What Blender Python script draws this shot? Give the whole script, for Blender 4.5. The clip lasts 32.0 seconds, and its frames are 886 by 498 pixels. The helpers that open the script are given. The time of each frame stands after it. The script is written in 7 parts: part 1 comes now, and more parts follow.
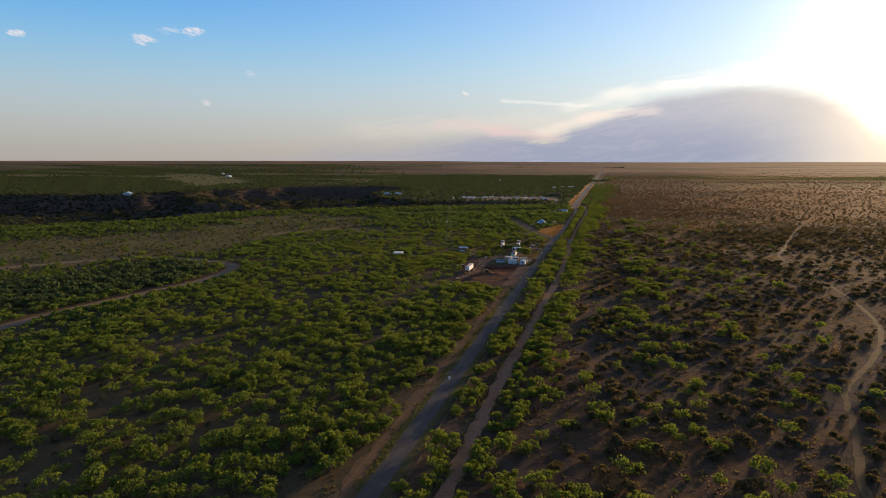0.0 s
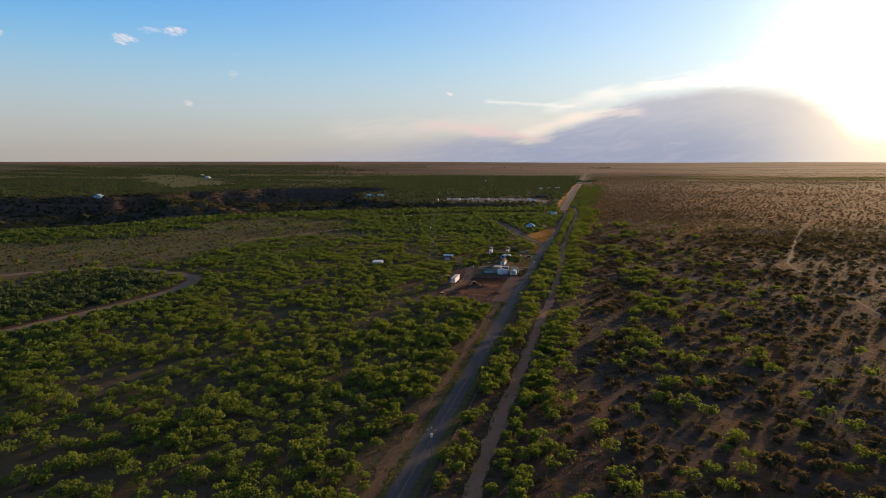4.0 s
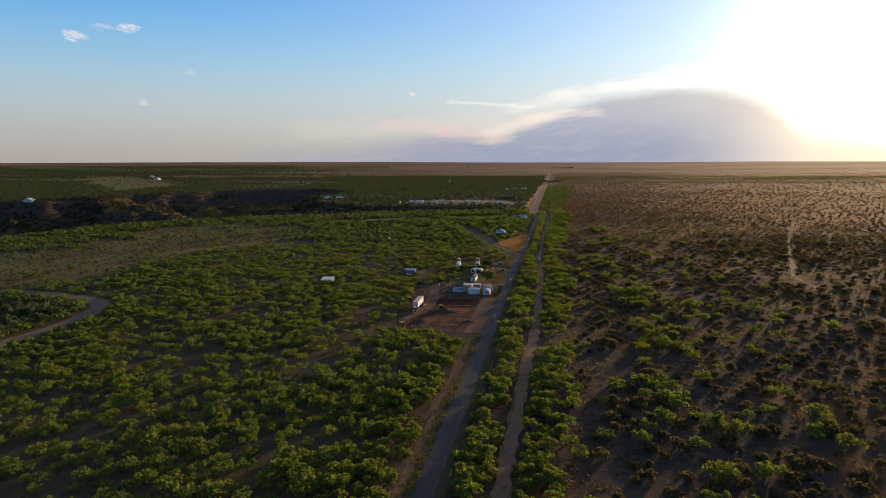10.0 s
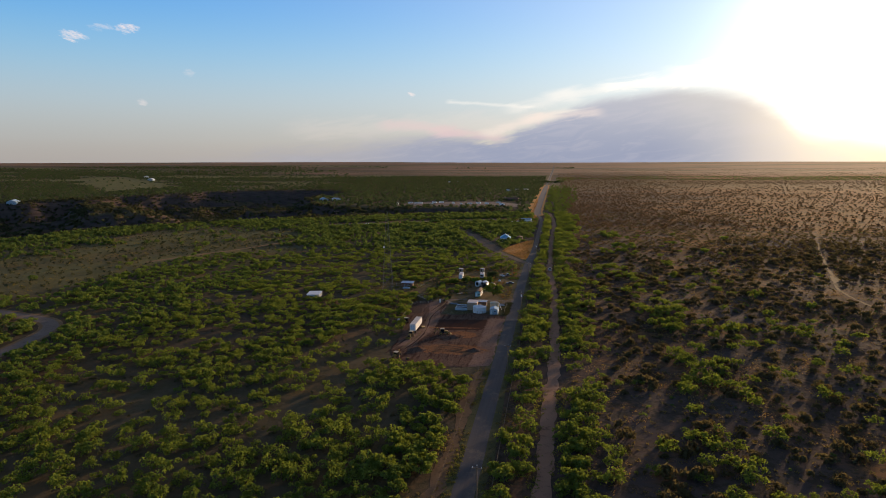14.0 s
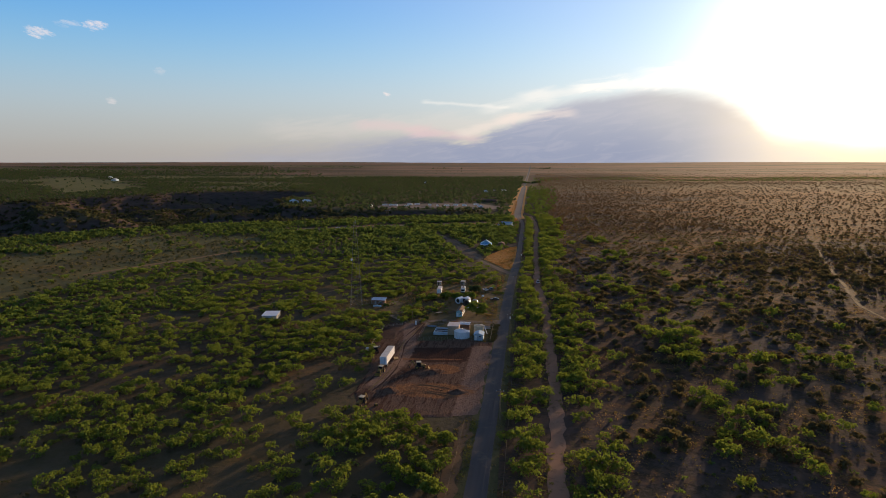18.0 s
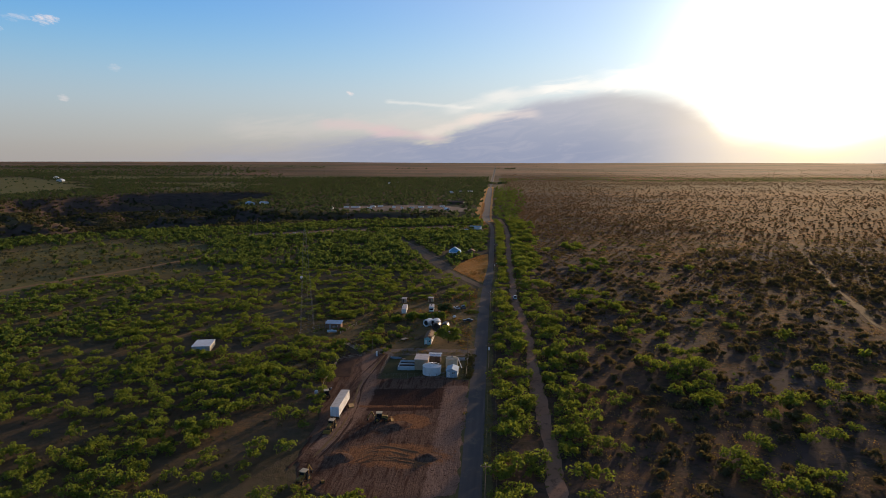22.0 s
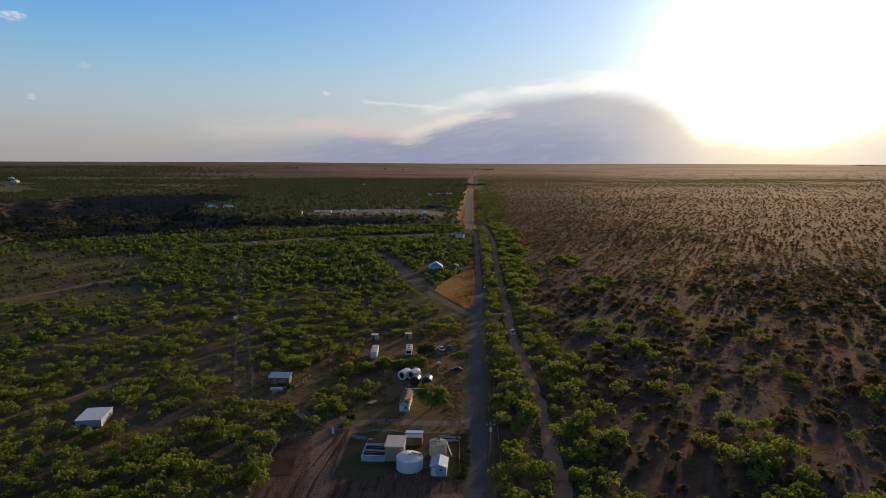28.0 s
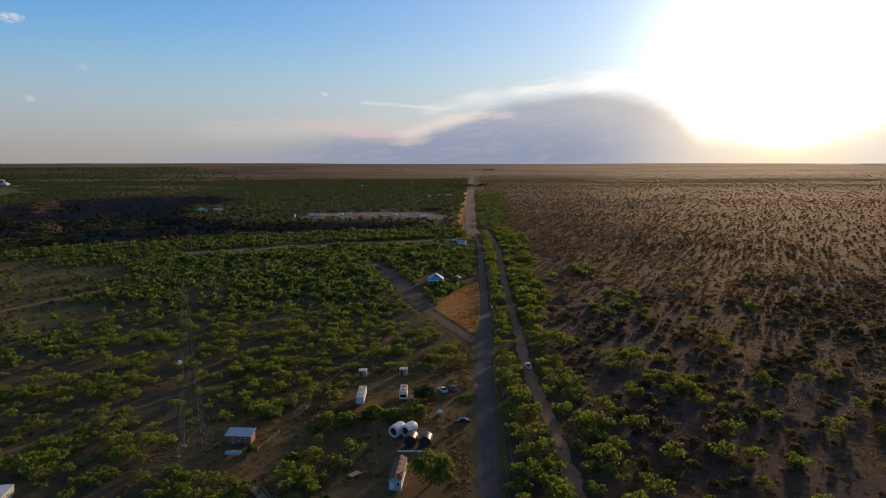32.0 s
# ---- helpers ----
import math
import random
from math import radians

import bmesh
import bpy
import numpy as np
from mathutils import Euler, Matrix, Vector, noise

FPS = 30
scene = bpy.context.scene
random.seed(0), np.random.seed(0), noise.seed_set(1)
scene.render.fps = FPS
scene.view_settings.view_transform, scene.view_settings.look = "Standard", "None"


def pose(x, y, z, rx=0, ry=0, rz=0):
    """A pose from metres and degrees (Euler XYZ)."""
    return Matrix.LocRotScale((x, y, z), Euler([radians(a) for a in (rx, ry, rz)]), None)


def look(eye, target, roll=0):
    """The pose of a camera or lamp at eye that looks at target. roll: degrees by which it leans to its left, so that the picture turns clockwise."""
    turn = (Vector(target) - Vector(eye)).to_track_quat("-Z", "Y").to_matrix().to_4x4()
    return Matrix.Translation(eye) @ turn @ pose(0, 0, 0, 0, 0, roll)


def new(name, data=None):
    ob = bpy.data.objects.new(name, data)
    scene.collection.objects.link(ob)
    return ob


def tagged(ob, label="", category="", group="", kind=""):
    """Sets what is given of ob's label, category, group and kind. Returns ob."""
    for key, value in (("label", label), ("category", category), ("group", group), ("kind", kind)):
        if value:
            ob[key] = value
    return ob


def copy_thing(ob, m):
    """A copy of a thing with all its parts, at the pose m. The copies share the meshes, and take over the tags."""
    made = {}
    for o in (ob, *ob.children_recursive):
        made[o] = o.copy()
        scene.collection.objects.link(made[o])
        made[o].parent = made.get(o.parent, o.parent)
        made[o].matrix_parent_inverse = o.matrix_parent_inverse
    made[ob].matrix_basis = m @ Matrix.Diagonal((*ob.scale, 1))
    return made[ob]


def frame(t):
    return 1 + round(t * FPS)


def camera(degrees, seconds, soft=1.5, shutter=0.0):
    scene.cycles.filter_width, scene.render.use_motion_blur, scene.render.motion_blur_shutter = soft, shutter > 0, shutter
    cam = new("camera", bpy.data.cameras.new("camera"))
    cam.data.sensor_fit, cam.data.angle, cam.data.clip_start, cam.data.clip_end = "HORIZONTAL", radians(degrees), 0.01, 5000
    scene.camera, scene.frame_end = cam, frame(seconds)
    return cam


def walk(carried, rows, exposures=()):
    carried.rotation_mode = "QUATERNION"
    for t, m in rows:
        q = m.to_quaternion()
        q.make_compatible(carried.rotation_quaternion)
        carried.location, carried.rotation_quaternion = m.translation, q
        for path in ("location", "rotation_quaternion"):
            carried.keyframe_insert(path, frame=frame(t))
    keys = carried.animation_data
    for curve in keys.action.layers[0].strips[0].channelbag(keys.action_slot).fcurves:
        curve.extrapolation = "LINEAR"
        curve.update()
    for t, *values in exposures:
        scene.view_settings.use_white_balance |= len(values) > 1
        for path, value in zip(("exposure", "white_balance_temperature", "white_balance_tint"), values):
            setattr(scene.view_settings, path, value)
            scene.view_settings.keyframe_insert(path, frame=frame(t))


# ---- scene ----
cam = camera(72.1, 32.0, soft=0.85)


def aim(x, y, z, yaw, pitch, roll):
    return pose(x, y, z, 90 + pitch, 0, yaw) @ pose(0, 0, 0, 0, 0, roll)


# seconds, place, then heading, tilt and lean in degrees
PATH = [
    (0, 51.04, 3.14, 74.44, 15.26, -8.41, 0.10),
    (1, 48.65, 12.36, 74.49, 15.17, -8.39, 0.09),
    (2, 46.40, 21.80, 74.51, 15.19, -8.37, 0.08),
    (3, 44.23, 31.43, 74.51, 15.06, -8.36, 0.06),
    (4, 42.10, 41.22, 74.49, 13.86, -8.36, 0.03),
    (4.5, 41.04, 46.16, 74.47, 12.92, -8.36, 0.02),
    (5, 39.98, 51.14, 74.45, 12.53, -8.36, 0.01),
    (6, 37.85, 61.19, 74.40, 12.47, -8.36, -0.02),
    (6.5, 36.77, 66.25, 74.38, 12.38, -8.36, -0.03),
    (7, 35.69, 71.33, 74.35, 11.59, -8.36, -0.05),
    (7.5, 34.61, 76.43, 74.32, 10.65, -8.36, -0.06),
    (8, 33.52, 81.55, 74.30, 10.39, -8.36, -0.07),
    (9, 31.32, 91.83, 74.25, 10.41, -8.36, -0.09),
    (10, 29.11, 102.18, 74.20, 10.43, -8.35, -0.10),
    (11, 26.91, 112.57, 74.16, 10.34, -8.35, -0.11),
    (12, 24.72, 122.99, 74.14, 10.36, -8.35, -0.11),
    (13, 22.56, 133.46, 74.12, 10.37, -8.35, -0.11),
    (13.5, 21.50, 138.70, 74.12, 10.38, -8.34, -0.11),
    (15.5, 17.40, 159.75, 74.15, 10.02, -8.34, -0.08),
    (16, 16.41, 165.03, 74.16, 9.71, -8.34, -0.07),
    (16.5, 15.45, 170.32, 74.18, 9.18, -8.34, -0.06),
    (17, 14.51, 175.61, 74.20, 8.71, -8.34, -0.05),
    (18, 12.71, 186.23, 74.25, 8.08, -8.33, -0.02),
    (18.5, 11.84, 191.54, 74.29, 7.29, -8.33, -0.00),
    (19, 10.99, 196.87, 74.32, 6.30, -8.33, 0.02),
    (19.5, 10.17, 202.20, 74.36, 5.62, -8.33, 0.03),
    (20, 9.38, 207.54, 74.40, 5.10, -8.33, 0.05),
    (21, 7.87, 218.25, 74.48, 4.79, -8.33, 0.09),
    (22, 6.46, 229.00, 74.57, 4.74, -8.33, 0.12),
    (23, 5.15, 239.78, 74.66, 4.70, -8.32, 0.16),
    (24, 3.92, 250.59, 74.76, 4.34, -8.32, 0.19),
    (24.5, 3.35, 256.02, 74.80, 4.08, -8.31, 0.20),
    (26.5, 1.25, 277.80, 74.95, 3.49, -8.30, 0.23),
    (27, 0.78, 283.27, 74.98, 3.03, -8.29, 0.23),
    (27.5, 0.32, 288.74, 75.01, 2.63, -8.29, 0.23),
    (28, -0.11, 294.23, 75.02, 2.58, -8.28, 0.22),
    (29, -0.91, 305.21, 75.04, 2.61, -8.27, 0.20),
    (30, -1.62, 316.21, 75.02, 2.53, -8.26, 0.16),
    (31, -2.23, 327.23, 74.97, 2.57, -8.25, 0.09),
    (32, -2.71, 338.24, 74.87, 2.56, -8.24, 0.00),
]
walk(cam, [(t, aim(*row)) for t, *row in PATH], [(0, 1.86, 6750, 10), (12, 1.83, 6650, 10), (20, 1.75, 6550, 10), (26, 1.63, 6450, 10), (32, 1.58, 6350, 10)])

# ---- world and sun ----
SUN_AZ, SUN_EL = 26.5, 7.0
sun_way = Vector((math.sin(radians(SUN_AZ)) * math.cos(radians(SUN_EL)), math.cos(radians(SUN_AZ)) * math.cos(radians(SUN_EL)), math.sin(radians(SUN_EL))))


class Nodes:
    """Short hands for building a node tree."""

    def __init__(self, tree):
        self.t = tree
        tree.nodes.clear()

    def node(self, kind, **props):
        n = self.t.nodes.new(kind)
        for k, v in props.items():
            if k == "operation":
                n.operation = v
            elif k == "data_type":
                n.data_type = v
            elif k == "blend_type":
                n.blend_type = v
        return n

    def put(self, socket, value):
        if isinstance(value, bpy.types.NodeSocket):
            self.t.links.new(value, socket)
        else:
            socket.default_value = value

    def math(self, op, a, b=0.0, c=None, clamp=False):
        n = self.node("ShaderNodeMath", operation=op)
        n.use_clamp = clamp
        self.put(n.inputs[0], a)
        self.put(n.inputs[1], b)
        if c is not None:
            self.put(n.inputs[2], c)
        return n.outputs[0]

    def vec(self, op, a, b):
        n = self.node("ShaderNodeVectorMath", operation=op)
        self.put(n.inputs[0], a)
        self.put(n.inputs[1], b)
        return n.outputs["Value"] if op == "DOT_PRODUCT" else n.outputs[0]

    def ramp(self, a, lo, hi, smooth=True):
        n = self.node("ShaderNodeMapRange")
        n.interpolation_type = "SMOOTHSTEP" if smooth else "LINEAR"
        self.put(n.inputs["Value"], a)
        n.inputs["From Min"].default_value, n.inputs["From Max"].default_value = lo, hi
        return n.outputs["Result"]

    def mix(self, f, a, b, mode="MIX"):
        n = self.node("ShaderNodeMix", data_type="RGBA", blend_type=mode)
        self.put(n.inputs[0], f)
        for socket, v in ((n.inputs[6], a), (n.inputs[7], b)):
            self.put(socket, (*v, 1) if isinstance(v, tuple) and len(v) == 3 else v)
        return n.outputs[2]

    def noise(self, vector, scale, detail=4.0, rough=0.55, distort=0.0):
        n = self.node("ShaderNodeTexNoise")
        if vector is not None:
            self.put(n.inputs["Vector"], vector)
        n.inputs["Scale"].default_value, n.inputs["Detail"].default_value = scale, detail
        n.inputs["Roughness"].default_value, n.inputs["Distortion"].default_value = rough, distort
        return n.outputs["Fac"]

    def steps(self, a, stops, ease="B_SPLINE"):
        n = self.node("ShaderNodeValToRGB")
        n.color_ramp.interpolation = ease
        e = n.color_ramp.elements
        while len(e) < len(stops):
            e.new(0.5)
        for item, (at, color) in zip(e, stops):
            item.position = at
            item.color = (*color, 1) if isinstance(color, tuple) else (color, color, color, 1)
        self.put(n.inputs[0], a)
        return n.outputs[0]

    def join(self, x, y, z):
        n = self.node("ShaderNodeCombineXYZ")
        for s, v in zip(n.inputs, (x, y, z)):
            self.put(s, v)
        return n.outputs[0]


def make_world():
    world = bpy.data.worlds.new("evening_sky")
    scene.world = world
    world.use_nodes = True
    n = Nodes(world.node_tree)
    way = n.node("ShaderNodeTexCoord").outputs["Generated"]
    split = n.node("ShaderNodeSeparateXYZ")
    n.put(split.inputs[0], way)
    x, y, z = split.outputs
    az = n.math("MULTIPLY", n.math("ARCTAN2", x, y), 57.2958)
    el = n.math("MULTIPLY", n.math("ARCSINE", z), 57.2958)
    up = n.math("MAXIMUM", el, 0.0)
    sky = n.node("ShaderNodeTexSky")
    sky.sky_type = "NISHITA"
    sky.sun_disc = False
    sky.sun_elevation, sky.sun_rotation = radians(SUN_EL), radians(SUN_AZ)
    sky.dust_density, sky.air_density, sky.ozone_density = 1.2, 1.0, 2.0
    thin = n.mix(1.0, sky.outputs[0], (0.02, 0.024, 0.03), "MULTIPLY")
    # evening air: dusty on the horizon, clear blue above, deep towards the zenith
    air = n.steps(n.math("DIVIDE", up, 60.0), AIR)
    base = n.mix(0.88, thin, air)
    # the bank of cloud below the sun: a dark body, then a warm haze towards the sun
    flat = n.join(n.math("MULTIPLY", az, 0.075), n.math("MULTIPLY", n.math("SUBTRACT", el, n.math("MULTIPLY", az, 0.10)), 0.40), 0.0)
    ragged = n.math("SUBTRACT", n.noise(flat, 2.4, 8.0, 0.62, 0.6), 0.5)
    curl = n.math("SUBTRACT", n.noise(n.join(n.math("MULTIPLY", az, 0.16), n.math("MULTIPLY", n.math("SUBTRACT", el, n.math("MULTIPLY", az, 0.14)), 0.75), 0.7), 1.7, 7.0, 0.60, 0.8), 0.5)
    span = n.math("DIVIDE", n.math("ADD", az, 40.0), 80.0)
    crown = n.math("MULTIPLY", n.steps(span, BANK_TOP, "CARDINAL"), 10.0)
    loose = n.math("ADD", 0.55, n.math("MULTIPLY", n.ramp(az, 6.0, -4.0), 1.5))
    crown = n.math("ADD", crown, n.math("MULTIPLY", n.math("ADD", ragged, curl), loose))
    depth = n.math("SUBTRACT", crown, el)
    soft = n.math("ADD", n.math("ADD", 0.95, n.math("MULTIPLY", n.ramp(az, -6.0, -20.0), 1.2)), n.math("MULTIPLY", n.ramp(az, 10.0, 18.0), 1.2))
    bank = n.math("MULTIPLY", n.ramp(n.math("DIVIDE", depth, soft), -0.25, 1.0), n.steps(span, BANK_THICK, "EASE"))
    # sun glow in the hazy air, wider along the bank's top than above it
    near = n.vec("DOT_PRODUCT", way, tuple(look_way))
    off = n.math("MULTIPLY", n.math("ARCCOSINE", n.math("MINIMUM", near, 0.99999)), 57.2958)
    wide = n.math("POWER", 2.718, n.math("MULTIPLY", off, -0.046))
    tight = n.math("POWER", 2.718, n.math("MULTIPLY", n.math("MULTIPLY", off, off), -0.0165))
    glow = n.mix(1.0, n.mix(wide, (0, 0, 0), (0.92, 0.78, 0.60)), n.mix(tight, (0, 0, 0), (1.9, 1.75, 1.5)), "ADD")
    clear = n.mix(1.0, base, glow, "ADD")
    cloud = n.steps(span, BANK_TONE, "EASE")
    cloud = n.mix(n.math("MULTIPLY", n.ramp(el, 6.0, 0.0), n.ramp(az, 20.0, 8.0)), cloud, (0.275, 0.31, 0.43))
    cloud = n.mix(n.math("MULTIPLY", n.ramp(curl, -0.06, 0.16), 0.14), cloud, (0.62, 0.57, 0.60))
    inner = n.math("POWER", 2.718, n.math("MULTIPLY", n.math("MULTIPLY", off, off), -0.026))
    cloud = n.mix(1.0, cloud, n.mix(inner, (0, 0, 0), (0.60, 0.44, 0.22)), "ADD")
    out = n.mix(bank, clear, cloud)
    # lit ledges and wisps: two ends, half thickness, strength, colour
    wave = n.math("ADD", n.math("MULTIPLY", curl, 2.6), n.math("MULTIPLY", ragged, 1.0))
    for a0, e0, a1, e1, thick, force, tone in LEDGES:
        da, de = a1 - a0, e1 - e0
        pa, pe = n.math("SUBTRACT", az, a0), n.math("SUBTRACT", el, e0)
        along = n.math("DIVIDE", n.math("ADD", n.math("MULTIPLY", pa, da), n.math("MULTIPLY", pe, de)), da * da + de * de, clamp=True)
        qa, qe = n.math("SUBTRACT", pa, n.math("MULTIPLY", along, da)), n.math("SUBTRACT", pe, n.math("MULTIPLY", along, de))
        far = n.math("ADD", n.math("POWER", n.math("MULTIPLY", qa, 0.35), 2.0), n.math("POWER", n.math("ADD", qe, n.math("MULTIPLY", wave, thick * 1.3)), 2.0))
        far = n.math("DIVIDE", n.math("SQRT", far), thick)
        out = n.mix(n.math("MULTIPLY", n.ramp(far, 1.7, 0.0), force), out, tone)
    # the warm band under the sun
    da = n.math("DIVIDE", n.math("SUBTRACT", az, 26.5), 6.0)
    de = n.math("DIVIDE", n.math("SUBTRACT", el, 2.8), 1.5)
    ember = n.math("POWER", 2.718, n.math("MULTIPLY", n.math("ADD", n.math("MULTIPLY", da, da), n.math("MULTIPLY", de, de)), -1.0))
    out = n.mix(1.0, out, n.mix(ember, (0, 0, 0), (0.55, 0.42, 0.16)), "ADD")
    # small puffs: heading, height, half width, half height
    wisp = n.noise(n.join(n.math("MULTIPLY", az, 1.0), n.math("MULTIPLY", n.math("ADD", el, n.math("MULTIPLY", az, 0.25)), 2.4), 0.0), 0.9, 7.0, 0.66)
    for a, e, w, h, thick in PUFFS:
        da = n.math("DIVIDE", n.math("SUBTRACT", az, a), w)
        de = n.math("DIVIDE", n.math("SUBTRACT", el, e), h)
        r = n.math("ADD", n.math("MULTIPLY", da, da), n.math("MULTIPLY", de, de))
        puff = n.ramp(n.math("SUBTRACT", n.math("MULTIPLY", wisp, 3.2), n.math("ADD", r, 0.95)), 0.0, 0.9)
        out = n.mix(n.math("MULTIPLY", puff, thick), out, (0.86, 0.74, 0.72))
    back = n.node("ShaderNodeBackground")
    n.put(back.inputs[0], out)
    back.inputs[1].default_value = 1.0 / LIFT
    end = n.node("ShaderNodeOutputWorld")
    n.t.links.new(back.outputs[0], end.inputs[0])


look_way = Vector((math.sin(radians(26.5)), math.cos(radians(26.5)), math.tan(radians(8.3))))
look_way.normalize()
# share of 60 degrees of height, colour of the air
AIR = [(0.0, (0.36, 0.335, 0.325)), (0.03, (0.395, 0.395, 0.385)), (0.08, (0.41, 0.50, 0.55)), (0.14, (0.24, 0.49, 0.70)), (0.20, (0.10, 0.38, 0.76)), (0.26, (0.055, 0.30, 0.74)), (0.42, (0.085, 0.180, 0.400)), (0.70, (0.056, 0.098, 0.185)), (1.0, (0.042, 0.073, 0.140))]
# share of the span from -40 to 40 degrees of heading: height of the cloud's top in tens of degrees, how thick it is, and its colour
BANK_TOP = [(0.0, 0.03), (0.13, 0.09), (0.25, 0.19), (0.34, 0.26), (0.41, 0.24), (0.436, 0.21), (0.455, 0.29), (0.50, 0.41), (0.535, 0.53), (0.60, 0.605), (0.655, 0.625), (0.70, 0.59), (0.727, 0.47), (0.745, 0.33), (0.79, 0.285), (0.83, 0.23), (0.87, 0.29), (0.92, 0.42), (1.0, 0.50)]
BANK_THICK = [(0.0, 0.10), (0.25, 0.52), (0.36, 0.85), (0.43, 0.96), (0.70, 0.96), (0.76, 0.90), (1.0, 0.85)]
BANK_TONE = [(0.0, (0.46, 0.42, 0.40)), (0.25, (0.45, 0.41, 0.42)), (0.38, (0.39, 0.385, 0.46)), (0.50, (0.40, 0.42, 0.51)), (0.58, (0.46, 0.465, 0.52)), (0.66, (0.56, 0.54, 0.53)), (0.72, (0.68, 0.61, 0.55)), (0.77, (0.80, 0.68, 0.55)), (0.83, (0.90, 0.74, 0.50)), (0.90, (0.80, 0.68, 0.56)), (1.0, (0.62, 0.55, 0.52))]
CREAM_LIGHT, PEACH_LIGHT, PINK_LIGHT = (1.0, 0.92, 0.84), (0.88, 0.74, 0.66), (0.70, 0.53, 0.53)
# heading and height of both ends, half thickness, strength, colour
LEDGES = [(-22.0, 2.7, -6.0, 3.4, 0.8, 0.14, PEACH_LIGHT), (-15.0, 3.2, -9.0, 2.6, 0.45, 0.45, PINK_LIGHT), (-10.5, 2.6, -5.6, 1.95, 0.40, 0.50, PINK_LIGHT), (-5.8, 2.5, -1.6, 3.75, 0.42, 0.46, PEACH_LIGHT), (-2.4, 3.7, 3.0, 4.2, 0.36, 0.46, PEACH_LIGHT),
          (-9.6, 5.25, -2.4, 4.75, 0.15, 0.30, CREAM_LIGHT), (-3.4, 4.6, 1.0, 5.5, 0.42, 0.28, CREAM_LIGHT), (0.0, 5.7, 6.0, 6.4, 0.40, 0.38, CREAM_LIGHT), (5.0, 6.5, 15.0, 6.7, 0.45, 0.5, (1.10, 1.02, 0.93)), (12.0, 7.0, 22.0, 6.8, 0.8, 0.6, (1.2, 1.12, 1.02))]
# heading, height, half width, half height, thickness
PUFFS = [(-40.7, 9.6, 1.45, 0.60, 0.8), (-36.9, 10.4, 1.15, 0.50, 0.8), (-38.6, 10.4, 1.2, 0.40, 0.35), (-49.2, 9.2, 0.95, 0.40, 0.7), (-13.2, 5.9, 0.55, 0.36, 0.8), (-32.3, 7.3, 0.7, 0.4, 0.25), (-36.1, 4.8, 0.6, 0.35, 0.35)]
LIFT = 2.0 ** 1.6
make_world()

sun = new("sun", bpy.data.lights.new("sun", "SUN"))
sun.data.energy, sun.data.angle, sun.data.color = 1.8, radians(5.0), (1.0, 0.70, 0.42)
sun.matrix_world = look(sun_way * 300, (0, 0, 0))

# ---- materials ----
def material(name, build):
    m = bpy.data.materials.new(name)
    m.use_nodes = True
    n = Nodes(m.node_tree)
    end = n.node("ShaderNodeOutputMaterial")
    n.t.links.new(build(n), end.inputs[0])
    return m


def shader(n, color, rough=0.8, metal=0.0, bump=None, strength=0.5, distance=0.05, spec=0.3, tint=None):
    b = n.node("ShaderNodeBsdfPrincipled")
    n.put(b.inputs["Base Color"], (*color, 1) if isinstance(color, tuple) and len(color) == 3 else color)
    n.put(b.inputs["Roughness"], rough)
    n.put(b.inputs["Metallic"], metal)
    b.inputs["Specular IOR Level"].default_value = spec
    if tint:
        b.inputs["Specular Tint"].default_value = (*tint, 1)
    if bump is not None:
        u = n.node("ShaderNodeBump")
        u.inputs["Strength"].default_value, u.inputs["Distance"].default_value = strength, distance
        n.put(u.inputs["Height"], bump)
        n.t.links.new(u.outputs[0], b.inputs["Normal"])
    return b.outputs[0]


def place(n):
    return n.node("ShaderNodeNewGeometry").outputs["Position"]


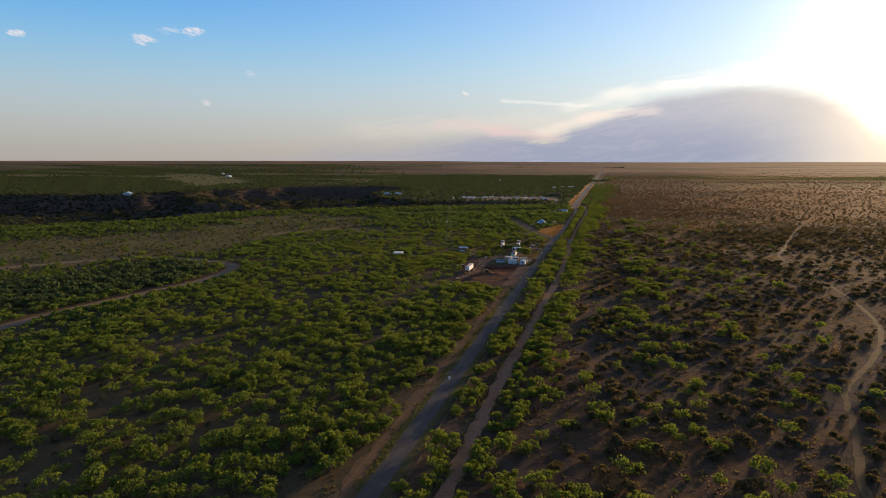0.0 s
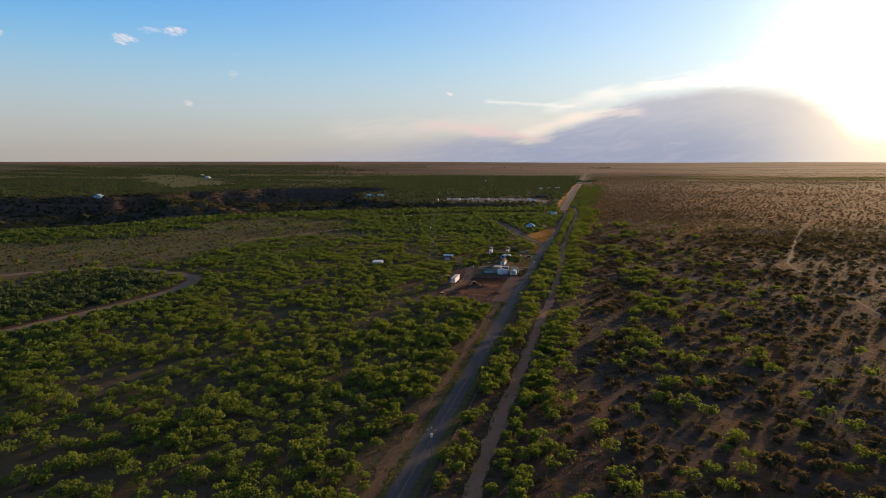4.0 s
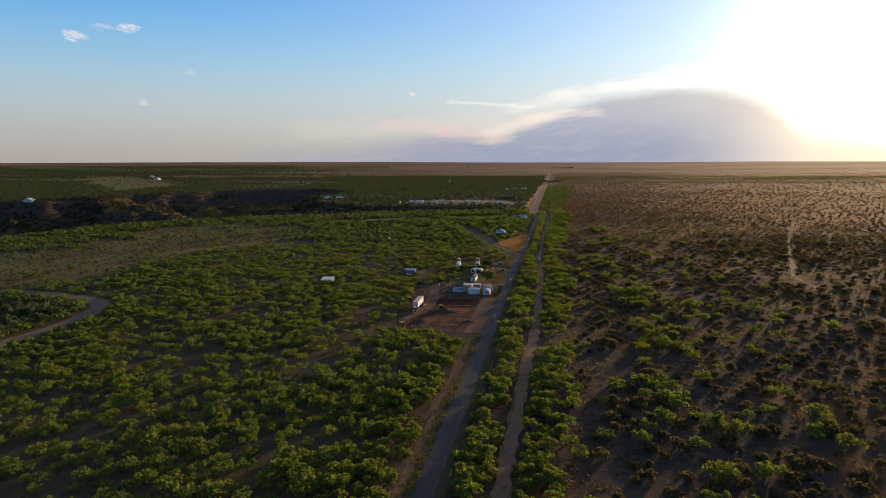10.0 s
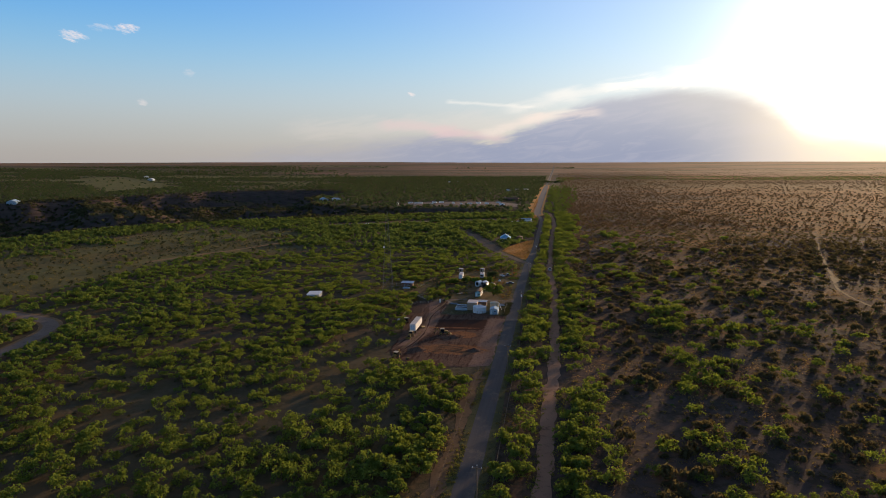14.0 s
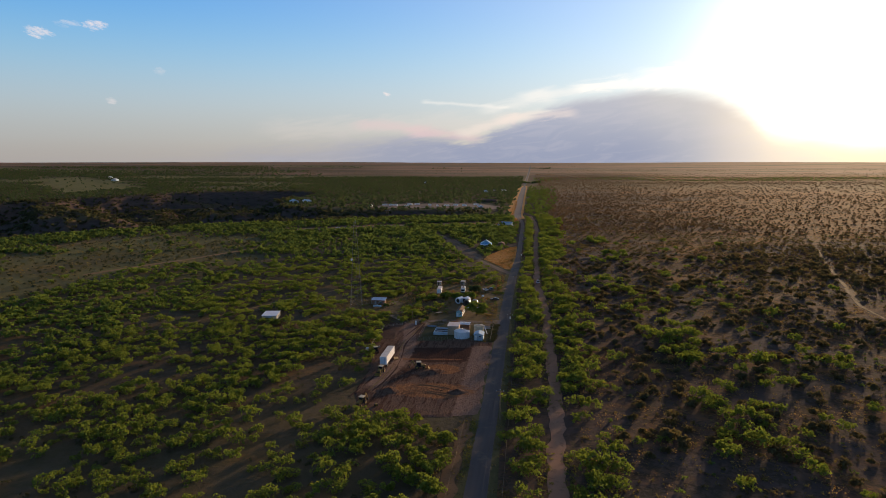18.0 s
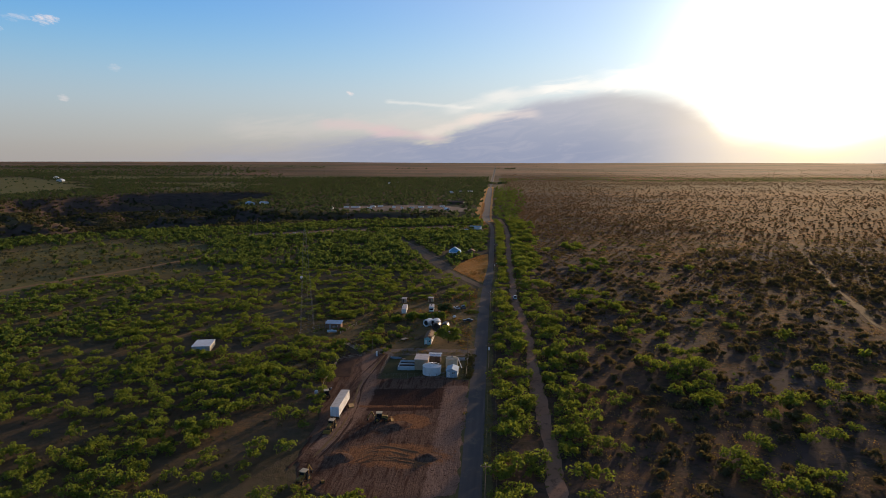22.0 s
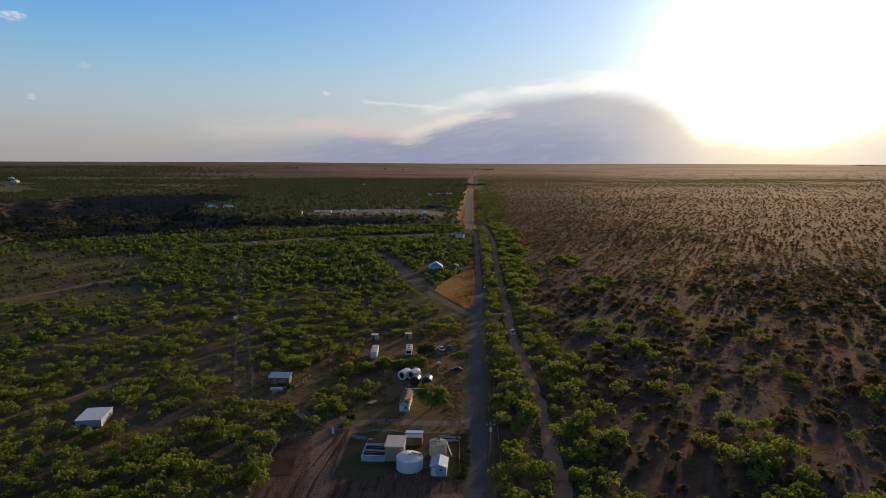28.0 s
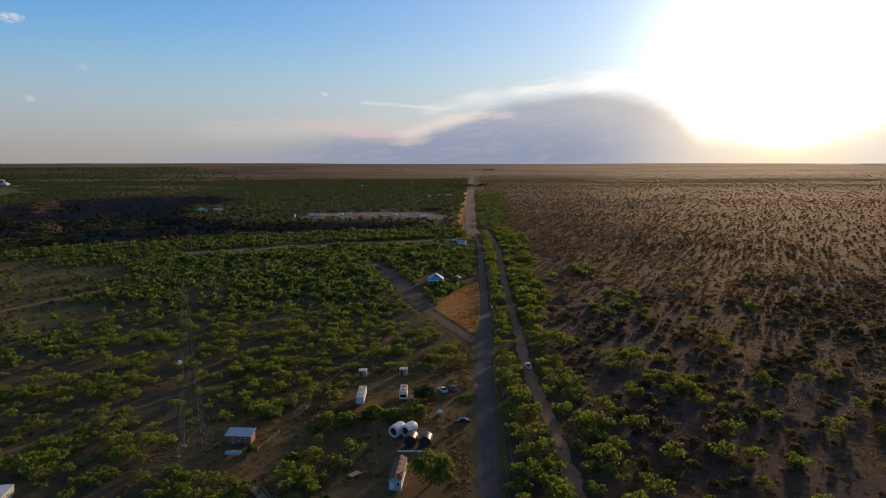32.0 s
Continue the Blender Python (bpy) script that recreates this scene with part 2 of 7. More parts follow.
def soil(n):
    p = place(n)
    slope = n.node("ShaderNodeSeparateXYZ")
    n.put(slope.inputs[0], n.node("ShaderNodeNewGeometry").outputs["Normal"])
    zone = n.node("ShaderNodeVertexColor")
    zone.layer_name = "zone"
    open_grass = zone.outputs["Alpha"]
    z = n.node("ShaderNodeSeparateColor")
    n.put(z.inputs[0], zone.outputs[0])
    earth = n.mix(n.noise(p, 0.05, 6, 0.65), (0.066, 0.053, 0.050), (0.108, 0.082, 0.072))
    earth = n.mix(n.ramp(n.noise(p, 0.007, 4, 0.6), 0.42, 0.62), earth, (0.094, 0.056, 0.040))
    grass = n.mix(n.noise(p, 0.09, 7, 0.7), (0.165, 0.077, 0.026), (0.310, 0.146, 0.047))
    patch = n.ramp(n.math("ADD", n.noise(p, 0.025, 7, 0.75), n.math("MULTIPLY", z.outputs[2], 0.26)), 0.48, 0.74)
    c = n.mix(patch, earth, grass)
    fine = n.noise(p, 0.9, 5, 0.7)
    c = n.mix(n.math("MULTIPLY", n.ramp(fine, 0.50, 0.70), 0.45), c, (0.075, 0.064, 0.032))
    # dead tufts and low growth, in drifts
    tufts = n.ramp(n.math("ADD", n.noise(p, 0.42, 4, 0.75, 0.3), n.math("MULTIPLY", n.math("SUBTRACT", n.noise(p, 0.035, 5, 0.65), 0.5), 0.5)), 0.47, 0.60)
    c = n.mix(n.math("MULTIPLY", tufts, 0.74), c, (0.050, 0.043, 0.028))
    c = n.mix(n.math("MULTIPLY", z.outputs[1], 0.85), c, n.mix(n.noise(p, 0.02, 6, 0.7), (0.076, 0.068, 0.034), (0.150, 0.118, 0.056)))
    pasture = n.mix(n.noise(p, 0.035, 7, 0.72), (0.098, 0.098, 0.042), (0.215, 0.190, 0.074))
    c = n.mix(open_grass, c, pasture)
    # the far plain lies in thin tan and brown bands
    bands = n.noise(n.vec("MULTIPLY", p, (0.22, 1.6, 1.0)), 0.0042, 6, 0.65, 0.4)
    # lighter tan of the fields, with distance haze put into the same colour
    tan = n.mix(n.noise(p, 0.012, 5, 0.7), (0.22, 0.122, 0.076), (0.33, 0.188, 0.118))
    tan = n.mix(n.ramp(bands, 0.47, 0.60), tan, (0.150, 0.112, 0.070))
    c = n.mix(z.outputs[0], c, tan)
    rock = n.mix(n.noise(n.vec("MULTIPLY", p, (1.0, 1.0, 5.0)), 0.06, 6, 0.7), (0.034, 0.028, 0.027), (0.150, 0.104, 0.082))
    steep = n.ramp(n.math("ADD", slope.outputs[2], n.math("MULTIPLY", n.math("SUBTRACT", n.noise(p, 0.03, 5, 0.7), 0.5), 0.06)), 0.985, 0.90)
    c = n.mix(steep, c, rock)
    h = n.math("ADD", n.noise(p, 0.5, 6, 0.7), n.math("MULTIPLY", n.noise(p, 3.0, 4, 0.6), 0.3))
    return shader(n, c, 1.0, bump=h, strength=0.7, distance=0.5, spec=0.03, tint=(1.0, 0.66, 0.32))


def dust(a, b, dark, scale=0.12, rough=0.92, rut=1.0):
    def build(n):
        p = place(n)
        p = n.vec("MULTIPLY", p, (1.0, rut, 1.0))
        c = n.mix(n.noise(p, scale, 6, 0.65, 0.8), a, b)
        c = n.mix(n.ramp(n.noise(p, scale * 3.1, 5, 0.7, 0.6), 0.52, 0.70), c, dark)
        c = n.mix(n.math("MULTIPLY", n.noise(p, 5.0, 3, 0.6), 0.35), c, dark)
        return shader(n, c, rough, bump=n.noise(p, 2.2, 6, 0.65), strength=0.5, distance=0.15, spec=0.04, tint=(1.0, 0.75, 0.5))
    return build


def worn_lot(n):
    p = place(n)
    zone = n.node("ShaderNodeVertexColor")
    zone.layer_name = "wear"
    w = n.node("ShaderNodeSeparateColor")
    n.put(w.inputs[0], zone.outputs[0])
    lines = n.noise(n.vec("MULTIPLY", p, (1.0, 0.10, 1.0)), 0.85, 5, 0.65, 0.5)
    blot = n.noise(p, 0.16, 6, 0.7, 0.8)
    c = n.mix(blot, (0.090, 0.058, 0.045), (0.215, 0.134, 0.094))
    c = n.mix(n.ramp(lines, 0.48, 0.62), c, (0.085, 0.048, 0.034))

    def worn(k):
        return n.ramp(n.math("ADD", w.outputs[k], n.math("MULTIPLY", n.math("SUBTRACT", n.noise(p, 0.45, 6, 0.7, 0.6), 0.5), 1.1)), 0.38, 0.66)
    c = n.mix(n.math("MULTIPLY", worn(2), 0.88), c, n.mix(n.noise(n.vec("MULTIPLY", p, (0.25, 1.0, 1.0)), 0.8, 5, 0.65), (0.040, 0.024, 0.019), (0.082, 0.045, 0.033)))
    c = n.mix(n.math("MULTIPLY", worn(0), 0.85), c, n.mix(lines, (0.13, 0.082, 0.064), (0.36, 0.235, 0.175)))
    c = n.mix(n.math("MULTIPLY", worn(1), 0.9), c, n.mix(blot, (0.17, 0.080, 0.042), (0.36, 0.170, 0.076)))
    c = n.mix(n.ramp(n.noise(p, 1.3, 6, 0.75, 1.0), 0.50, 0.68), c, (0.055, 0.032, 0.024))
    h = n.math("ADD", n.noise(p, 1.6, 6, 0.7), n.math("MULTIPLY", lines, 0.8))
    return shader(n, c, 0.95, bump=h, strength=0.8, distance=0.4, spec=0.0)


def asphalt(dark, pale):
    def build(n):
        p = place(n)
        s = n.node("ShaderNodeSeparateXYZ")
        n.put(s.inputs[0], p)
        along = n.join(n.math("MULTIPLY", s.outputs[0], 1.0), n.math("MULTIPLY", s.outputs[1], 0.04), 0.0)
        c = n.mix(n.noise(along, 0.9, 6, 0.6), dark, pale)
        c = n.mix(n.ramp(n.noise(p, 0.16, 6, 0.7), 0.50, 0.75), c, (0.20, 0.148, 0.108))
        return shader(n, c, 0.85, bump=n.noise(p, 9.0, 4, 0.7), strength=0.3, distance=0.03, spec=0.08)
    return build


def leaves(a, b, c, glow):
    def build(n):
        p = place(n)
        g = n.node("ShaderNodeNewGeometry")
        col = n.mix(n.noise(p, 0.11, 4, 0.6), a, b)
        col = n.mix(n.math("MULTIPLY", g.outputs["Random Per Island"], 0.5), col, c)
        d = n.node("ShaderNodeBsdfDiffuse")
        n.put(d.inputs[0], col)
        t = n.node("ShaderNodeBsdfTranslucent")
        n.put(t.inputs[0], n.mix(1.0, col, glow, "MULTIPLY"))
        m = n.node("ShaderNodeMixShader")
        m.inputs[0].default_value = 0.45
        n.t.links.new(d.outputs[0], m.inputs[1])
        n.t.links.new(t.outputs[0], m.inputs[2])
        return m.outputs[0]
    return build


def paint(color, rough=0.5, wear=0.25, dirt=(0.20, 0.14, 0.10), metal=0.0, scale=0.7):
    def build(n):
        p = n.node("ShaderNodeTexCoord").outputs["Object"]
        big = n.noise(p, scale, 5, 0.65)
        c = n.mix(n.math("MULTIPLY", n.ramp(big, 0.42, 0.75), wear), color, dirt)
        c = n.mix(n.math("MULTIPLY", n.noise(p, scale * 14, 4, 0.6), wear * 0.5), c, dirt)
        return shader(n, c, n.math("ADD", rough, n.math("MULTIPLY", big, 0.2)), metal, bump=n.noise(p, scale * 9, 4, 0.6), strength=0.12, distance=0.01)
    return build


def bark(n):
    p = n.node("ShaderNodeTexCoord").outputs["Object"]
    h = n.noise(p, 6.0, 6, 0.7)
    return shader(n, n.mix(h, (0.05, 0.035, 0.025), (0.15, 0.11, 0.08)), 0.95, bump=h, strength=0.8, distance=0.03)


SOIL = material("soil", soil)
LOT = material("graded_red_dirt", worn_lot)
TRACK = material("dusty_track", dust((0.27, 0.152, 0.100), (0.42, 0.245, 0.160), (0.17, 0.100, 0.070), 0.16))
VERGE = material("dry_verge", dust((0.20, 0.120, 0.064), (0.31, 0.190, 0.095), (0.11, 0.078, 0.04), 0.22))
RED_VERGE = material("reddish_verge", dust((0.150, 0.092, 0.056), (0.235, 0.142, 0.083), (0.080, 0.066, 0.038), 0.25))
GREEN_VERGE = material("grassy_verge", dust((0.080, 0.078, 0.036), (0.150, 0.125, 0.054), (0.050, 0.050, 0.026), 0.25))
MEADOW = material("dry_grass", dust((0.42, 0.200, 0.058), (0.56, 0.275, 0.080), (0.30, 0.145, 0.045), 0.15))
YARD_SOIL = material("yard_soil", dust((0.105, 0.078, 0.040), (0.250, 0.155, 0.070), (0.052, 0.052, 0.027), 0.16))
GREY_DUST = material("grey_gravel_dust", dust((0.19, 0.138, 0.108), (0.30, 0.218, 0.168), (0.125, 0.088, 0.068), 0.2))
FAINT = material("faint_track", dust((0.15, 0.098, 0.052), (0.24, 0.155, 0.080), (0.09, 0.066, 0.036), 0.3))
TILLED = material("tilled_soil", dust((0.052, 0.030, 0.024), (0.092, 0.052, 0.039), (0.030, 0.020, 0.017), 0.22, 0.92, 0.3))
ASPHALT = material("worn_asphalt", asphalt((0.070, 0.063, 0.063), (0.130, 0.110, 0.103)))
# Lighter asphalt copy: open sun on the far stretch is put into its colour.
PALE_ASPHALT = material("pale_asphalt", asphalt((0.100, 0.086, 0.082), (0.175, 0.146, 0.134)))
WORN_LANE = material("dusty_asphalt", asphalt((0.105, 0.078, 0.066), (0.180, 0.128, 0.102)))
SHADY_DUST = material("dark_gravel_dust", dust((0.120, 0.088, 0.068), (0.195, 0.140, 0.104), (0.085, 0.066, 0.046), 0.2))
LEAF = material("mesquite_leaves", leaves((0.127, 0.168, 0.037), (0.190, 0.226, 0.049), (0.076, 0.106, 0.030), (1.5, 1.42, 0.75)))
# Darker leaf copies: the shade seen on distant brush is put into the colour.
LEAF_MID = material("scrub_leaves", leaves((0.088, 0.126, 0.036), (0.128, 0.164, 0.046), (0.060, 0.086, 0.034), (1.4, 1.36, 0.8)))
LEAF_FURTHER = material("mesquite_leaves_dimmed", leaves((0.114, 0.156, 0.038), (0.168, 0.208, 0.050), (0.072, 0.102, 0.032), (1.45, 1.4, 0.78)))
LEAF_FAR = material("dimmed_scrub_leaves", leaves((0.070, 0.100, 0.042), (0.100, 0.125, 0.052), (0.056, 0.072, 0.038), (1.15, 1.1, 0.9)))
LEAF_DULL = material("dull_shrub_leaves", leaves((0.062, 0.070, 0.036), (0.096, 0.100, 0.048), (0.066, 0.062, 0.042), (1.1, 1.04, 0.78)))
# Lighter copies of the dull leaves: sun glare's veil is put into their colour.
LEAF_BROWN = material("brownish_shrub_leaves", leaves((0.092, 0.086, 0.044), (0.136, 0.120, 0.056), (0.092, 0.074, 0.046), (1.2, 1.04, 0.72)))
LEAF_VEILED = material("veiled_shrub_leaves", leaves((0.104, 0.080, 0.048), (0.150, 0.112, 0.062), (0.104, 0.076, 0.052), (1.2, 1.0, 0.76)))
STRAW = material("straw", leaves((0.270, 0.190, 0.076), (0.360, 0.250, 0.096), (0.19, 0.142, 0.060), (1.2, 1.02, 0.7)))
ORANGE_STRAW = material("orange_straw", leaves((0.27, 0.158, 0.056), (0.38, 0.215, 0.072), (0.19, 0.122, 0.046), (1.25, 1.0, 0.62)))
OLIVE_GRASS = material("olive_grass", leaves((0.17, 0.150, 0.056), (0.24, 0.195, 0.070), (0.12, 0.112, 0.046), (1.25, 1.05, 0.7)))
WEED = material("green_weeds", leaves((0.150, 0.160, 0.044), (0.210, 0.205, 0.058), (0.110, 0.116, 0.036), (1.3, 1.2, 0.7)))
BARK = material("bark", bark)
WHITE = material("white_paint", paint((0.78, 0.77, 0.75), 0.45, 0.18))


# ---- plan ----
def track_line(pts):
    p = np.array(pts, float)
    # rounded by corner cutting
    for _ in range(3):
        q = np.empty((2 * len(p), 2))
        q[0], q[-1] = p[0], p[-1]
        q[1:-1:2], q[2:-1:2] = 0.75 * p[:-1] + 0.25 * p[1:], 0.25 * p[:-1] + 0.75 * p[1:]
        p = q
    return p


def off_line(x, y, line):
    """Distance from points to a polyline."""
    x, y = np.asarray(x, float), np.asarray(y, float)
    best = np.full(np.broadcast(x, y).shape, 1e9)
    for (ax, ay), (bx, by) in zip(line[:-1], line[1:]):
        dx, dy = bx - ax, by - ay
        k = np.clip(((x - ax) * dx + (y - ay) * dy) / max(dx * dx + dy * dy, 1e-9), 0, 1)
        best = np.minimum(best, np.hypot(x - ax - k * dx, y - ay - k * dy))
    return best


def inside(x, y, poly):
    x, y = np.asarray(x, float), np.asarray(y, float)
    hit = np.zeros(np.broadcast(x, y).shape, bool)
    for (ax, ay), (bx, by) in zip(poly, poly[1:] + poly[:1]):
        cross = (ay > y) != (by > y)
        hit ^= cross & (x < (bx - ax) * (y - ay) / ((by - ay) or 1e-9) + ax)
    return hit


def lumps(x, y, size, seed=0):
    """Smooth value noise, 0 to 1, with lumps of that size."""
    x, y = np.asarray(x, float) / size + 37.7 * seed, np.asarray(y, float) / size - 11.3 * seed
    i, j = np.floor(x), np.floor(y)
    u, v = x - i, y - j
    u, v = u * u * (3 - 2 * u), v * v * (3 - 2 * v)

    def rnd(a, b):
        s = np.sin(a * 127.1 + b * 311.7 + seed * 7.3) * 43758.5453
        return s - np.floor(s)
    return (rnd(i, j) * (1 - u) + rnd(i + 1, j) * u) * (1 - v) + (rnd(i, j + 1) * (1 - u) + rnd(i + 1, j + 1) * u) * v


def step(a, lo, hi):
    k = np.clip((np.asarray(a, float) - lo) / (hi - lo), 0, 1)
    return k * k * (3 - 2 * k)


ROAD = track_line([(1.6, -900), (1.6, 150), (1.9, 260), (2.1, 350), (2.0, 440), (2.3, 540), (4.1, 610), (5.4, 670), (5.4, 763), (5.9, 870), (4.0, 940), (-4.0, 985), (-4.6, 1100), (-4.0, 1450), (-3.4, 1850), (2, 2600), (8, 3200), (14, 4300)])
DIRT_TRACK = track_line([(18.5, -300), (18.5, 128), (17.8, 184), (19.2, 250), (20.0, 295), (20.6, 330), (22.4, 384), (21.6, 440), (21.6, 480), (20.9, 508), (18.2, 545), (18.6, 580), (18.4, 640), (18.8, 721), (21.5, 835), (19, 930), (14, 1000)])
BEND = track_line([(-232, -200), (-226, 100), (-221, 217), (-215, 258), (-203, 312), (-199, 342), (-204, 372), (-216, 392), (-245, 402), (-280, 410), (-312, 405), (-340, 380), (-372, 335), (-470, 250)])
RIGHT_TRACK = track_line([(96, 60), (106.7, 145), (111, 160), (117, 180), (121.6, 200), (125, 215), (139, 237), (161, 280), (171, 320), (174, 369), (176, 435), (173, 475), (175, 509), (189, 545), (203, 592), (230, 675), (300, 860)])
FORK = track_line([(1, 583), (-8, 602), (-23, 634), (-38, 680), (-52, 728), (-70, 780), (-92, 822), (-122, 862), (-150, 888)])
CROSS = track_line([(1, 925), (-22, 921), (-73, 908), (-145, 893), (-200, 862), (-262, 840)])
CROSS_WEST = track_line([(-256, 842), (-310, 818), (-395, 745), (-445, 640), (-540, 520)])
RIDGE = track_line([(-290, 560), (-272, 600), (-252, 633), (-238, 668), (-222, 702), (-204, 729), (-150, 770)])
SHED_LANE = track_line([(-150, 440), (-131, 479), (-122, 493), (-114, 508), (-91, 538), (-50, 556), (-20, 560)])
MEADOW_POLY = [(-21, 643), (-8, 613), (0.4, 594), (2.2, 625), (3.0, 660), (3.0, 715), (-4, 704), (-13, 680), (-19, 660)]
LOT_POLY = [(-0.9, 356), (-18, 352), (-36, 355), (-42, 368), (-44, 395), (-48, 418), (-53, 450), (-50, 456), (-33, 457), (-33, 429), (-2.2, 429)]
LOT_MAIN = [(-0.9, 356), (-18, 352), (-36, 355), (-42, 368), (-44, 395), (-48, 418), (-49, 429), (-0.8, 429)]
YARD = [(-34, 455), (-1, 455), (-1, 546), (-46, 548), (-42, 515), (-30, 500), (-36, 470)]
WORKS = [(-34, 428), (-1, 428), (-1, 458), (-34, 458)]
CABIN_YARD = [(-84, 478), (-50, 470), (-42, 488), (-52, 508), (-84, 504)]
GLADE = [(-620, 420), (-520, 500), (-498, 545), (-467, 600), (-460, 660), (-420, 770), (-350, 815), (-255, 770), (-222, 640), (-228, 520), (-255, 465), (-246, 416), (-278, 404), (-300, 372), (-325, 321), (-420, 250), (-560, 330)]
BEND_GROVE = [(-239, 254), (-222, 290), (-209, 335), (-222, 376), (-270, 398), (-292, 350), (-306, 308), (-330, 250), (-260, 200)]
FAR_CLEARING = [(-1075, 1570), (-1200, 1600), (-1500, 1900), (-1800, 2200), (-1900, 2400), (-1650, 2330), (-1330, 2095), (-1120, 1850), (-1080, 1745)]
CAMP = [(-250, 1165), (-180, 1150), (-110, 1150), (-40, 1118), (-30, 1175), (-70, 1240), (-130, 1262), (-235, 1245)]
BASIN = [(-1500, 400), (-820, 470), (-610, 560), (-530, 640), (-495, 745), (-445, 825), (-371, 885), (-267, 930), (-170, 990), (-60, 1035), (-55, 1085), (-250, 1112), (-400, 1180), (-470, 1330), (-490, 1600), (-600, 1720), (-800, 1610), (-880, 1430), (-940, 1270), (-1000, 1130), (-1400, 960)]
BLUFF = [(-490, 1140), (-400, 1090), (-290, 1025)]
SPUR = [(-830, 1150), (-740, 1080), (-640, 985), (-570, 915)]
DARK_PATCH = [(156, 640), (181, 724), (236, 736), (320, 746), (520, 770), (500, 620), (330, 560), (226, 548), (196, 560), (182, 526), (162, 531), (150, 567)]


def ground(x, y):
    x, y = np.asarray(x, float), np.asarray(y, float)
    r = np.hypot(x, y - 170)
    z = 5.0 * np.tanh(x / 250.0) * (1 - step(r, 2200, 4200))
    z = z + 58 * np.clip((r - 1800) / 3000, 0, 1.05) ** 1.5
    wob = (lumps(x, y, 90, 3) - 0.5) * 70 + (lumps(x, y, 35, 4) - 0.5) * 36
    deep = np.where(inside(x, y, BASIN), 1.0, -1.0) * off_line(x, y, BASIN + BASIN[:1]) + wob
    fall = step(deep, 0, 75)
    # gullies run down the slopes, with sharp backs between them
    comb = 1 - np.abs(2 * lumps(x + 0.6 * y, y - 0.3 * x, 46, 15) - 1)
    fine = 1 - np.abs(2 * lumps(x - 0.4 * y, y + 0.5 * x, 19, 17) - 1)
    rough = (comb - 0.5) * 17 + (fine - 0.5) * 7 + (lumps(x, y, 60, 16) - 0.5) * 12
    narrow = 1 - 0.3 * step(x, -420, -150)
    z = z - 40 * fall * narrow + rough * fall * narrow
    z = z + 30 * fall * (1 - step(off_line(x, y, SPUR) + 0.4 * wob, 15, 85))
    z = z + 22 * fall * narrow * (1 - step(off_line(x, y, BLUFF) + 0.35 * wob, 8, 50))
    calm = step(off_line(x, y, ROAD), 8, 60)
    return z + calm * (lumps(x, y, 60, 1) - 0.5) * 0.8


def z_at(x, y):
    return float(ground(x, y))


def mesh_of(name, verts, faces, mat, smooth=False):
    me = bpy.data.meshes.new(name)
    me.from_pydata([tuple(v) for v in verts], [], faces)
    me.materials.append(mat)
    if smooth:
        me.shade_smooth()
    return me


def make_ground():
    def lines(lo, hi, a, b, fine):
        inner = np.arange(a, b + 1, fine)
        left = a - np.cumsum(fine * 1.12 ** np.arange(1, 60))
        right = b + np.cumsum(fine * 1.12 ** np.arange(1, 60))
        return np.concatenate([left[left > lo][::-1], inner, right[right < hi]])
    xs, ys = lines(-4800, 4800, -1300, 420, 8.0), lines(-4500, 4900, -60, 1700, 8.0)
    gx, gy = np.meshgrid(xs, ys)
    r = np.hypot(gx, gy - 170)
    k = np.minimum(1.0, 4800 / np.maximum(r, 1))
    gx, gy = gx * k, 170 + (gy - 170) * k
    gz = ground(gx, gy)
    nx, ny = len(xs), len(ys)
    idx = np.arange(nx * ny).reshape(ny, nx)
    faces = np.stack([idx[:-1, :-1], idx[:-1, 1:], idx[1:, 1:], idx[1:, :-1]], -1).reshape(-1, 4)
    ob = new("ground", mesh_of("ground", np.stack([gx, gy, gz], -1).reshape(-1, 3).tolist(), faces.tolist(), SOIL, True))
    far = step(np.hypot(gx, gy) + (lumps(gx, gy, 500, 5) - 0.5) * 900, 2500, 3000)
    far = far * step(gx + 0.30 * gy + (lumps(gx, gy, 300, 6) - 0.5) * 900, -700, 500)
    green = far_green(gx, gy) * (1 - far) * 0.9 * (0.72 + 0.28 * step(np.hypot(gx, gy - 300), 600, 900))
    wild = glade_share(gx, gy)
    green = green * (1 - 0.25 * wild)
    gold = gold_land(gx, gy)
    # less grass tone near the road: shade there is put into the ground colour
    right = step(gx, 30, 60) * (0.12 + 0.88 * gold) * (1 - 0.9 * inside(gx + (lumps(gx, gy, 40, 25) - 0.5) * 60, gy + (lumps(gx, gy, 40, 26) - 0.5) * 60, DARK_PATCH))
    right = np.maximum(right, 0.35 * wild)
    far = np.maximum(far, 0.85 * step(r + (lumps(gx, gy, 700, 7) - 0.5) * 500, 4000, 4450))
    open_land = np.maximum(wild * (0.35 + 0.5 * lumps(gx, gy, 45, 9)), clearing(gx, gy))
    col = ob.data.color_attributes.new("zone", "FLOAT_COLOR", "POINT")
    data = np.stack([far, green, right, open_land], -1).reshape(-1)
    col.data.foreach_set("color", data.astype(np.float32))
    tagged(ob, "dry reddish plain with scrub and a ravine", "ground", kind="structure")


def glade_share(x, y):
    """How open the glade is: ragged and thin at its rim."""
    deep = np.where(inside(x, y, GLADE), 1.0, -1.0) * off_line(x, y, GLADE + GLADE[:1])
    return step(deep + (lumps(x, y, 50, 23) - 0.5) * 80 + (lumps(x, y, 18, 24) - 0.5) * 50, -20, 45)


